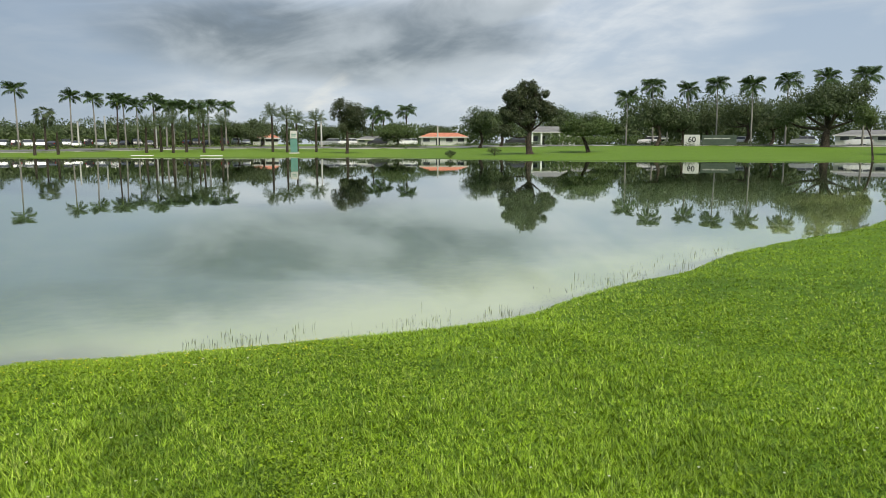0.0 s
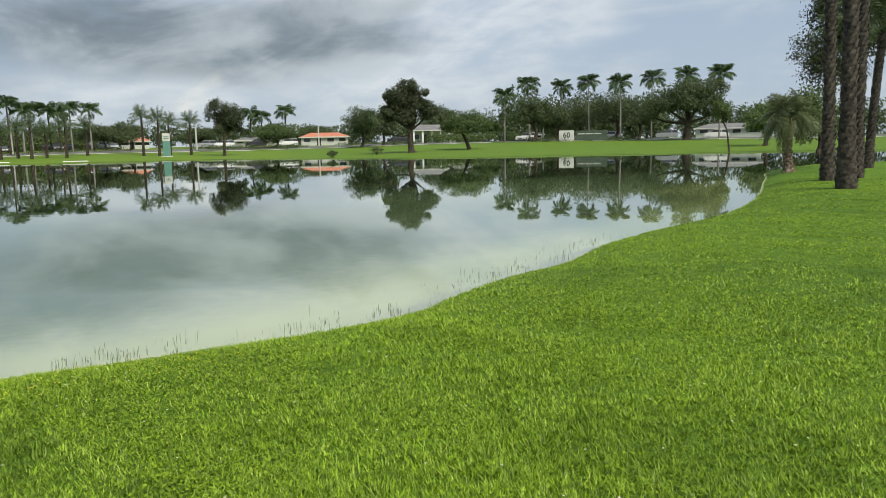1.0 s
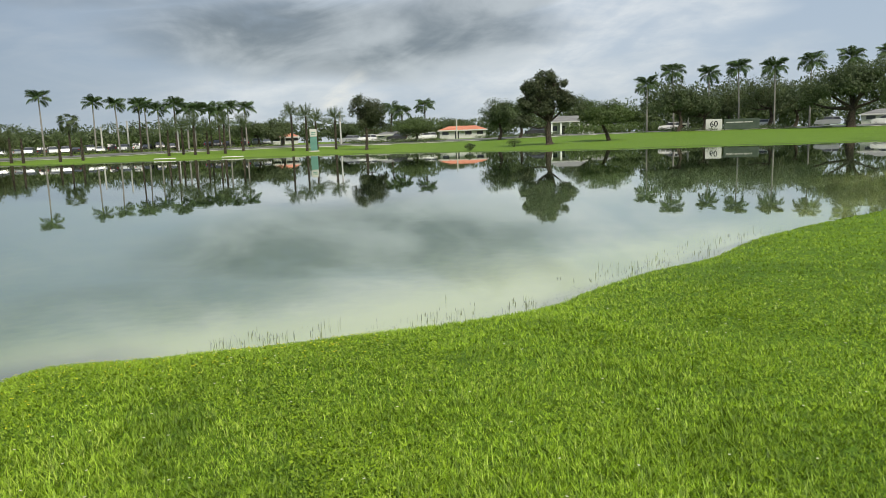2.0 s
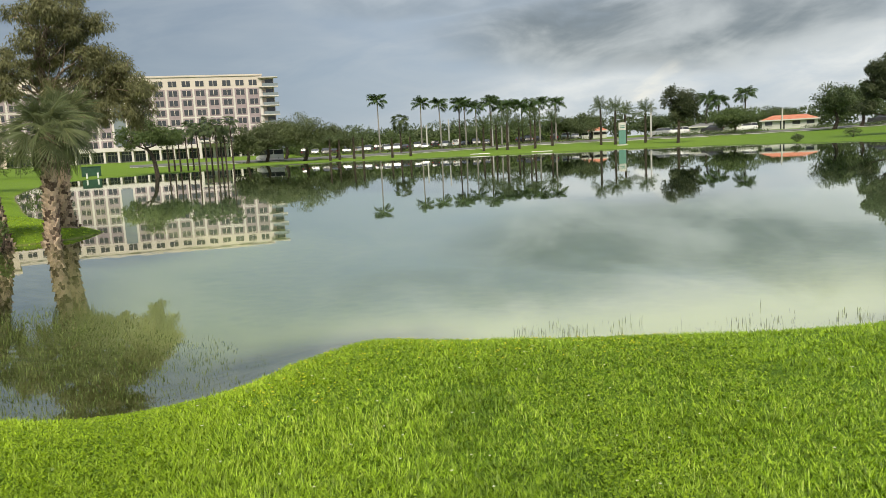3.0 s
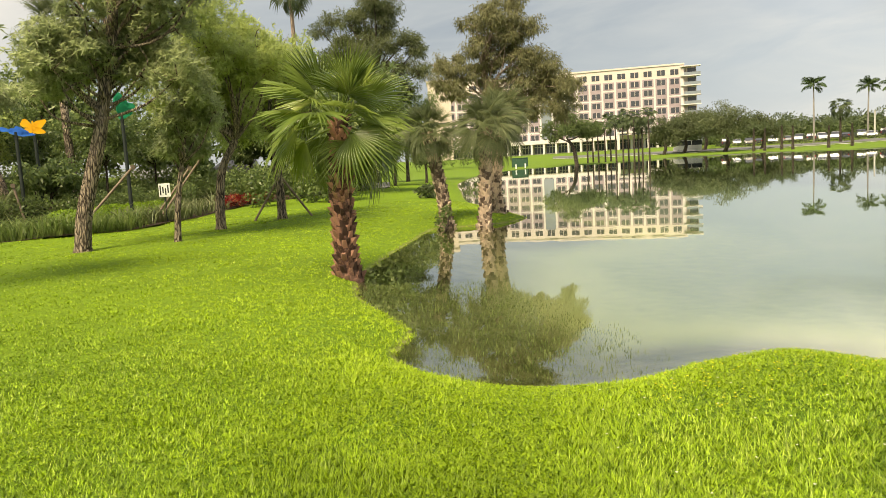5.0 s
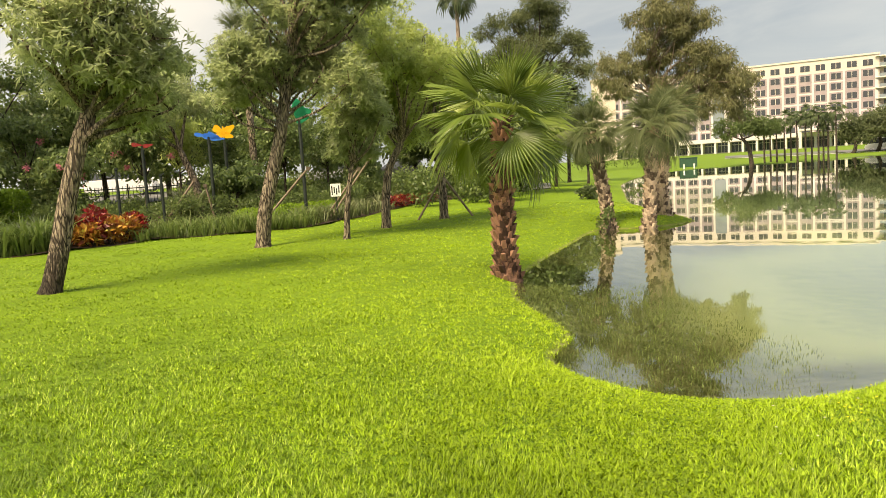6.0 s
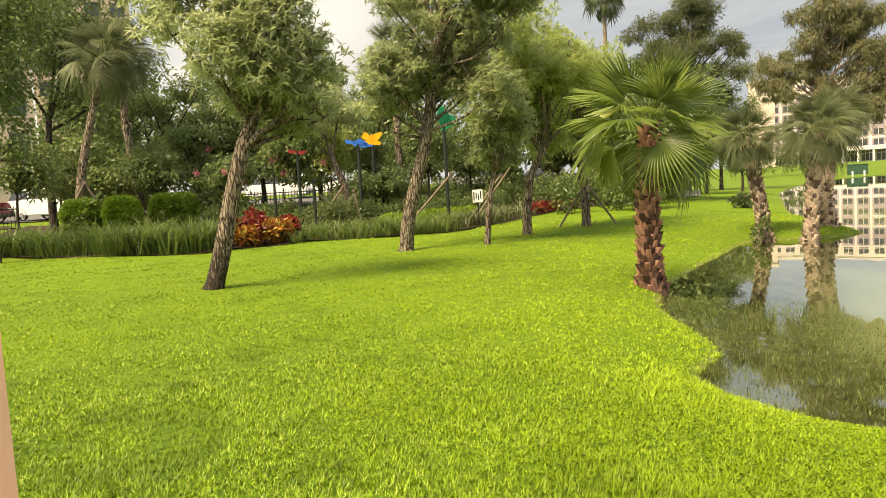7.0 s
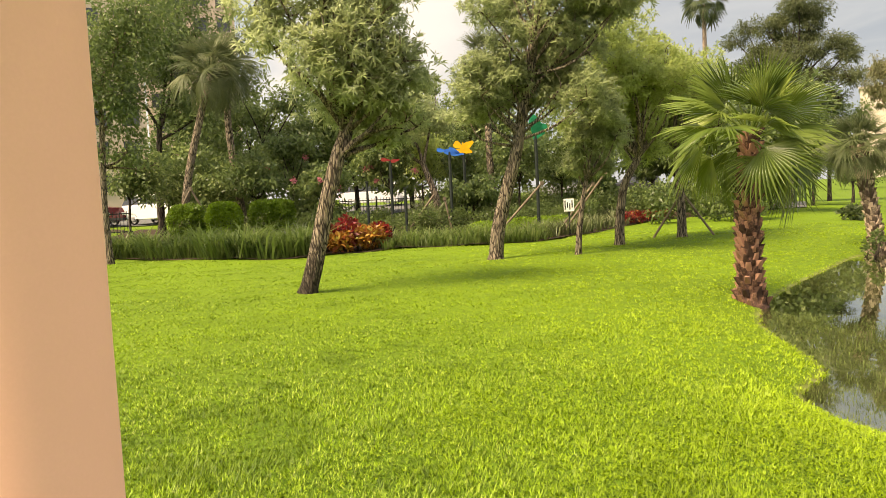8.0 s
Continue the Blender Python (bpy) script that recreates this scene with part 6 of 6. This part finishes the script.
# ---- road and car park ----


def road(name, label, arc, D0, D1, mat, lift):
    V, F = [], []
    azs = np.arange(*arc)
    for az in azs:
        for d in (D0(az), (D0(az) + D1(az)) / 2, D1(az)):
            x, y = P2(az, d)
            V.append((x, y, gz(x, y) + lift))
    for i in range(len(azs) - 1):
        for k in range(2):
            a = 3 * i + k
            F.append((a, a + 1, a + 4, a + 3))
    tagged(new(name, mesh_of(name, V, np.array(F), [mat])), label, "road", kind="structure")


road("road", "asphalt street beyond the far lawn", (-48, 48, 0.5), lambda a: 158.0, lambda a: 170.0, M_ASPHALT, 0.05)
road("pavement", "pale concrete path along the far lawn", (-48, 48, 0.5), lambda a: 153.0, lambda a: 155.0, M_CONCRETE, 0.06)
road("car_park", "asphalt car park behind the garden", (60, 122, 1.0), lambda a: 46.0, lambda a: 62.0, M_ASPHALT, 0.05)


def car(az, D, heading, paint, label, kind="sedan", group=""):
    """A car: lofted body with glasshouse, wheels, lamps. heading: turn from side-on."""
    x, y = P2(az, D)
    top = thing("car", x, y, gz(x, y) + 0.06, label, "car", group, turn=az + heading)
    L, Wd = {"sedan": (4.6, 1.8), "suv": (4.7, 1.9), "van": (5.6, 2.0)}[kind]
    hood, roof = {"sedan": (0.92, 1.42), "suv": (1.05, 1.72), "van": (1.25, 2.3)}[kind]
    prof = {"sedan": [(-0.5, 0.6), (-0.49, 0.88), (-0.30, 0.95), (-0.16, 1.0), (0.22, 1.0), (0.47, 0.8), (0.5, 0.5)], "suv": [(-0.5, 0.6), (-0.495, 1.12), (-0.3, 1.16), (0.2, 1.16), (0.46, 1.04), (0.5, 0.6)], "van": [(-0.5, 0.6), (-0.5, 1.3), (0.3, 1.3), (0.42, 1.15), (0.49, 1.0), (0.5, 0.5)]}[kind]
    cab = {"sedan": [(-0.36, 0), (-0.2, 1), (0.08, 1), (0.25, 0)], "suv": [(-0.49, 0), (-0.44, 1), (0.08, 1), (0.24, 0)], "van": [(-0.495, 0), (-0.49, 1), (0.30, 1), (0.38, 0)]}[kind]
    bm = bmesh.new()
    pts = [(p * L, z) for p, z in prof] + [(0.5 * L, 0.28), (-0.5 * L, 0.28)]
    f = bm.faces.new([bm.verts.new((px, -Wd / 2, pz)) for px, pz in pts])
    e = bmesh.ops.extrude_face_region(bm, geom=[f])
    bmesh.ops.translate(bm, verts=[v for v in e["geom"] if isinstance(v, bmesh.types.BMVert)], vec=(0, Wd, 0))
    bmesh.ops.recalc_face_normals(bm, faces=bm.faces)
    bmesh.ops.bevel(bm, geom=list(bm.edges), offset=0.05, segments=2, affect="EDGES")
    body = part("body", bm, paint, top)
    bm = bmesh.new()
    low, n = [], Wd * 0.5 - 0.06
    zb = max(z for _, z in prof) - 0.03
    a = [bm.verts.new((p * L, -(n - 0.16 * t), zb + (roof - 0.06 - zb) * t)) for p, t in cab]
    b = [bm.verts.new((p * L, (n - 0.16 * t), zb + (roof - 0.06 - zb) * t)) for p, t in cab]
    bm.faces.new(a), bm.faces.new(b[::-1])
    for i in range(4):
        j = (i + 1) % 4
        bm.faces.new((a[i], b[i], b[j], a[j]))
    bmesh.ops.recalc_face_normals(bm, faces=bm.faces)
    part("glasshouse", bm, M_GLASS, top, "dark window glass")
    part("roof", boxed(cab[1][0] * L - 0.05, cab[2][0] * L + 0.05, -(n - 0.14), n - 0.14, roof - 0.1, roof, bevel=0.03), paint, top)
    for p in (cab[1][0] * 0.55 + cab[2][0] * 0.45,):
        part("pillar", boxed(p * L - 0.05, p * L + 0.05, -n + 0.02, n - 0.02, zb, roof - 0.1), paint, top)
    for px in (-0.31 * L, 0.32 * L):
        for sy in (-1, 1):
            w = part("wheel", mesh_of("tyre", *tube([(0, -0.1, 0), (0, 0.0, 0), (0, 0.1, 0)], [0.30, 0.33, 0.30], 16), smooth=True), M_RUBBER, top, at=pose(px, sy * (Wd / 2 - 0.08), 0.33))
            part("rim", boxed(-0.17, 0.17, -0.11, 0.11, -0.17, 0.17, bevel=0.06), M_CAR_SILVER, w)
    for sy in (-1, 1):
        part("headlight", boxed(0.48 * L, 0.505 * L, sy * Wd * 0.36 - 0.15, sy * Wd * 0.36 + 0.15, 0.62, 0.76, bevel=0.01), M_WHITE, top)
        part("tail_light", boxed(-0.507 * L, -0.49 * L, sy * Wd * 0.4 - 0.1, sy * Wd * 0.4 + 0.1, 0.7, 0.9, bevel=0.01), M_LIGHTS, top)
    part("bumper", boxed(-0.51 * L, 0.51 * L, -Wd * 0.45, Wd * 0.45, 0.3, 0.46, bevel=0.03), M_CAR_DARK, top)
    return top


q = random.Random(12)
PAINT = [(M_CAR_WHITE, "white"), (M_CAR_SILVER, "silver"), (M_CAR_DARK, "dark grey"), (M_CAR_WHITE, "white"), (M_CAR_RED, "dark red")]
for az in (35.2, 34.4, 33.6, 32.9, 32.0, 31.2, 30.4, 29.7, 29.0, 28.2, 27.5, 26.7, 26.0, 25.3, 24.5, 23.7, 23.0, 22.2, 21.4, 18.9, 18.2, 17.4, 16.2, 15.4, 14.7):
    m, c = PAINT[(0, 1, 2, 2, 1, 2, 1, 2, 2)[q.randrange(9)]]
    kind = q.choice(("sedan", "suv", "suv"))
    car(az, 178 + q.uniform(-2, 4), q.uniform(-12, 12) + q.choice((90, 270)), m, c + (" saloon car" if kind == "sedan" else " sport utility car") + " parked across the lake", kind, "cars parked across the lake")
car(37.75, 160, 180, M_CAR_WHITE, "white shuttle van on the hotel drive", "van")
for az, D, m, c in ((7.3, 172, M_CAR_WHITE, "white"), (8.6, 172, M_CAR_SILVER, "silver"), (5.0, 174, M_CAR_DARK, "dark grey"), (2.7, 176, M_CAR_WHITE, "white"), (-5.5, 176, M_CAR_DARK, "dark grey"), (-15.35, 163, M_CAR_WHITE, "white"), (-21.6, 168, M_CAR_WHITE, "white"), (-25.6, 172, M_CAR_SILVER, "silver"), (-29.0, 160, M_CAR_WHITE, "white")):
    car(az, D, 180, m, c + " sport utility car on the street across the lake", "suv", "cars on the street")
for az, D, turn, m, c, kind in ((106.6, 46.5, 318, M_CAR_WHITE, "white", "suv"), (112.0, 48.0, 320, M_CAR_RED, "dark red", "suv"), (113.9, 52, 320, M_CAR_WHITE, "white", "suv"), (91.5, 59, 345, M_CAR_WHITE, "white", "suv"), (88.2, 60, 350, M_CAR_WHITE, "white", "suv"), (77.0, 60, 170, M_CAR_SILVER, "silver", "suv"), (71.8, 60, 175, M_CAR_DARK, "dark grey", "suv"), (69.2, 60, 175, M_CAR_DARK, "dark grey", "sedan"), (85.0, 56, 170, M_CAR_DARK, "dark grey", "sedan")):
    car(az, D, turn, m, c + (" saloon car" if kind == "sedan" else " sport utility car") + " parked behind the garden", kind, "cars parked behind the garden")
for az, D, h in ((20.9, 168, 7.5), (9.2, 165, 7.0), (0.4, 180, 4.5), (-16.6, 160, 4.5), (25.9, 176, 5.5), (24.2, 178, 6.5)):
    x, y = P2(az, D)
    top = thing("utility_pole", x, y, gz(x, y), "pale concrete pole beside the street", "pole", "poles across the lake")
    part("shaft", mesh_of("shaft", *tube([(0, 0, 0), (0, 0, h * 0.5), (0, 0, h)], [0.2, 0.18, 0.15], 8), smooth=True), M_CONCRETE, top)
    part("cap", boxed(-0.2, 0.2, -0.2, 0.2, h, h + 0.08, bevel=0.02), M_CONCRETE, top)

# low iron fence between the bed and the car park


def iron_fence(a0, a1, D):
    (x0, y0), (x1, y1) = P2(a0, D), P2(a1, D)
    L = math.hypot(x1 - x0, y1 - y0)
    top = thing("iron_fence", x0, y0, gz(x0, y0) + 0.02, "low dark green iron picket fence by the car park", "fence", "iron fences", turn=math.degrees(math.atan2(y1 - y0, x1 - x0)))
    for z in (0.15, 1.05):
        part("rail", boxed(0, L, -0.02, 0.02, z, z + 0.05), M_STEEL, top)
    bm = boxed(-0.012, 0.012, -0.012, 0.012, 0.05, 1.2)
    picket = bpy.data.meshes.new("picket")
    bm.to_mesh(picket)
    bm.free()
    for i in range(int(L / 0.16)):
        part("picket", picket, M_STEEL, top, at=pose(0.08 + 0.16 * i, -0.034, 0))
    for i in range(int(L / 2.4) + 1):
        part("post", boxed(2.4 * i - 0.04, 2.4 * i + 0.04, 0.021, 0.10, 0, 1.3, bevel=0.008), M_STEEL, top)


iron_fence(114.5, 108.8, 40.0)
iron_fence(94.5, 87.0, 41.0)

# ---- grass, reeds and small flowers ----


def build_grass():
    r = np.random.default_rng(11)
    n = GRASS_COUNT
    D = 1.7 * (30.0 / 1.7) ** r.uniform(0, 1, n)
    D = np.where(r.uniform(0, 1, n) < (D - 0.6) / 2.4, D, 2.6 * 11.0 ** r.uniform(0, 1, n))
    A = np.radians(r.uniform(-44, 122, n))
    D, A = r.permutation(D), r.permutation(A)
    m = 18000      # thinner cover close underfoot and behind
    D[:m] = 7.0 * np.sqrt(r.uniform(0, 1, m))
    A[:m] = r.uniform(0, 2 * math.pi, m)
    # blades stand in small tufts
    per = 5
    D, A = np.repeat(D[:n // per], per), np.repeat(A[:n // per], per)
    n = len(D)
    turn = r.uniform(0, 2 * math.pi, n)
    spread = 0.013 * (1 + 0.08 * D) * r.uniform(0.2, 1.0, n)
    x, y = -D * np.sin(A) + spread * np.cos(turn), D * np.cos(A) + spread * np.sin(turn)
    d = shore_distance(x, y)
    keep = d > -0.04
    turn = turn[keep]
    x, y, D, d = x[keep], y[keep], D[keep], d[keep]
    n = len(x)
    z = ground_at(x, y, d)
    clump = 0.75 + 0.5 * np.sin(x * 3.1 + 2 * np.sin(y * 2.3)) * np.sin(y * 2.7 + x)
    h = r.uniform(0.020, 0.062, n) * (0.55 + 0.5 * clump) * np.clip(1.25 - 0.05 * D, 0.8, 1.15)
    P = np.column_stack([x, y, z - 0.008])
    a = turn + r.normal(0, 0.6, n)
    lean = r.uniform(0.1, 0.95, n)
    Dv = np.column_stack([np.cos(a) * lean, np.sin(a) * lean, np.ones(n)])
    Nv = np.column_stack([np.cos(a), np.sin(a), np.full(n, -0.2)])
    w = r.uniform(0.0065, 0.0115, n) * (1 + np.maximum(0, D - 4) * 0.08)
    Dv /= np.linalg.norm(Dv, axis=1, keepdims=True)
    S = np.cross(Dv, Nv)
    S /= np.linalg.norm(S, axis=1, keepdims=True)
    V = np.empty((n, 3, 3))
    L = (h / Dv[:, 2] * 1.05)[:, None]
    W2 = w[:, None] * 0.5
    V[:, 0] = P + S * W2
    V[:, 1] = P + Dv * L + np.column_stack([np.cos(a), np.sin(a), -0.5 * np.ones(n)]) * L * 0.25
    V[:, 2] = P - S * W2
    F = np.arange(3 * n).reshape(n, 3)
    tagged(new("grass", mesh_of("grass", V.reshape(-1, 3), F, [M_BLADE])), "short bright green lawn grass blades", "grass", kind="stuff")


GRASS_COUNT = 1150000
build_grass()


def build_herbs(n):
    """Small broad leaves of clover and other low weeds, in patches among the grass."""
    r = np.random.default_rng(19)
    D = 2.6 * (9.5 / 2.6) ** r.uniform(0, 1, n)
    A = np.radians(r.uniform(-44, 122, n))
    x, y = -D * np.sin(A), D * np.cos(A)
    patch = np.sin(x * 1.1 + 1.7 * np.sin(y * 0.8)) + np.sin(y * 1.3 + 1.2 * np.sin(x * 0.9 + 2.0)) + 0.7 * np.sin(x * 3.7 + y * 2.9)
    d = shore_distance(x, y)
    near = np.where((A > math.radians(2)) & (A < math.radians(62)), 0.9, -0.5)
    keep = (d > 0.03) & (patch + near + r.normal(0, 0.45, n) > 0.35)
    x, y, d = x[keep], y[keep], d[keep]
    n = len(x)
    P = np.column_stack([x, y, ground_at(x, y, d) + r.uniform(0.008, 0.032, n)])
    a = r.uniform(0, 2 * math.pi, n)
    Dv = np.column_stack([np.cos(a), np.sin(a), r.uniform(-0.2, 0.7, n)])
    N = np.column_stack([r.normal(0, 0.35, n), r.normal(0, 0.35, n), np.ones(n)])
    tagged(new("low_weeds", mesh_of("low_weeds", *leaves(P, Dv, N, 0.019, 0.016, r, 0.1), [M_HERB])), "patches of small round-leaved weeds in the lawn", "weeds", kind="stuff")


build_herbs(170000)
r = np.random.default_rng(77)


def shore_spots(n, a0, a1, d0, d1, dmax):
    out = []
    while len(out) < n:
        az, D = r.uniform(a0, a1), r.uniform(4, dmax)
        x, y = P2(az, D)
        if d0 < shore_distance([x], [y])[0] < d1:
            out.append((x, y, WATER - 0.02))
    return out


s = [p for p in shore_spots(3700, 32, 65, -2.0, 0.05, 11.5) if p[0] < -4.1 - 1.3 * r.uniform(0, 1) ** 2 and p[1] < 4.7 + 1.0 * r.uniform(0, 1) - 0.3 * (p[0] + 4.5)]
tuft_patch("water_grass", "sparse green water grass standing in the shallow cove", "water plants", s, r.uniform(0.026, 0.062, len(s)), 0.005, r, M_WATERGRASS, 5, 0.15, 0.6)
s = [(x + dx * 0.2, y + dy * 0.2, z) for x, y, z in shore_spots(46, -32, 20, -0.6, -0.1, 22) for dx, dy in r.normal(size=(7, 2)) if shore_distance([x + dx * 0.2], [y + dy * 0.2])[0] < -0.06]
tuft_patch("reeds", "thin reeds standing in the water along the edge", "water plants", s, r.uniform(0.035, 0.12, len(s)), 0.005, r, M_REED, 2, 0.06, 0.2)


def lawn_flowers(name, label, mat, n, a0, a1, D0, D1, size, edge=None):
    V, F, n0, made = [], [], 0, 0
    while made < n:
        az, D = r.uniform(a0, a1), r.uniform(D0, D1)
        x, y = P2(az, D)
        d = shore_distance([x], [y])[0]
        if d < 0.2 or (edge and d > edge):
            continue
        P = np.array([[x, y, gz(x, y) + r.uniform(0.03, 0.048)]]).repeat(5, axis=0)
        a = np.arange(5) * 1.2566 + r.uniform(0, 6)
        Dv = np.column_stack([np.cos(a), np.sin(a), np.full(5, 0.35)])
        v, f = leaves(P, Dv, np.array([[0, 0, 1.0]]).repeat(5, axis=0), size, size * 0.8, r, 0.0)
        V.append(v), F.append(f + n0)
        n0 += len(v)
        made += 1
    tagged(new(name, mesh_of(name, np.concatenate(V), np.concatenate(F), [mat])), label, "flowers", kind="stuff")


lawn_flowers("yellow_wildflowers", "tiny yellow wildflowers scattered near the water's edge", M_BLOOM_YELLOW, 260, 6, 42, 4.6, 7.4, 0.010, 1.6)
lawn_flowers("white_clover", "small pale clover heads scattered in the lawn", M_CLOVER, 160, -40, 45, 2.8, 9.0, 0.010)

s = shore_spots(240, -31, 12, -0.4, -0.02, 20)
tuft_patch("edge_weeds", "dark weed tufts at the water's edge", "water plants", s, r.uniform(0.008, 0.024, len(s)), 0.005, r, M_REED, 6, 0.14, 0.6)
for az, D, h, w in ((-0.55, 100.0, 0.9, 0.7), (-3.9, 109.0, 1.0, 1.1), (57.1, 32.0, 0.5, 0.55)):
    x, y = P2(az, D)
    shrub("bank_shrub", x, y, gz(x, y) - 0.02, "small dark shrub on the bank", [(0, 0, h * 0.55, w, w, h * 0.5)], np.random.default_rng(int(D)), 500, (0.2, 0.09), M_LEAF_DARK, group="shrubs on the bank", shell=0.3)

x, y = P2(56.3, 20.3)
shrub("vine_shrub", x, y, gz(x, y) - 0.05, "leafy vine climbing the foot of a cabbage palm", [(0, 0, 0.25, 0.16, 0.16, 0.3), (0.16, 0.1, 0.55, 0.12, 0.12, 0.22)], np.random.default_rng(3), 260, (0.1, 0.06), M_LEAF_MID, shell=0.4)
for az, D in ((50.3, 100.5), (49.6, 102.0)):
    x, y = P2(az, D)
    top = thing("marker_post", x, y, gz(x, y) - 0.02, "short white marker post by the water", "post", "marker posts")
    part("shaft", boxed(-0.07, 0.07, -0.07, 0.07, 0, 0.6, bevel=0.01), M_WHITE, top)
    part("cap", boxed(-0.09, 0.09, -0.09, 0.09, 0.602, 0.66, bevel=0.01), M_CONCRETE, top)
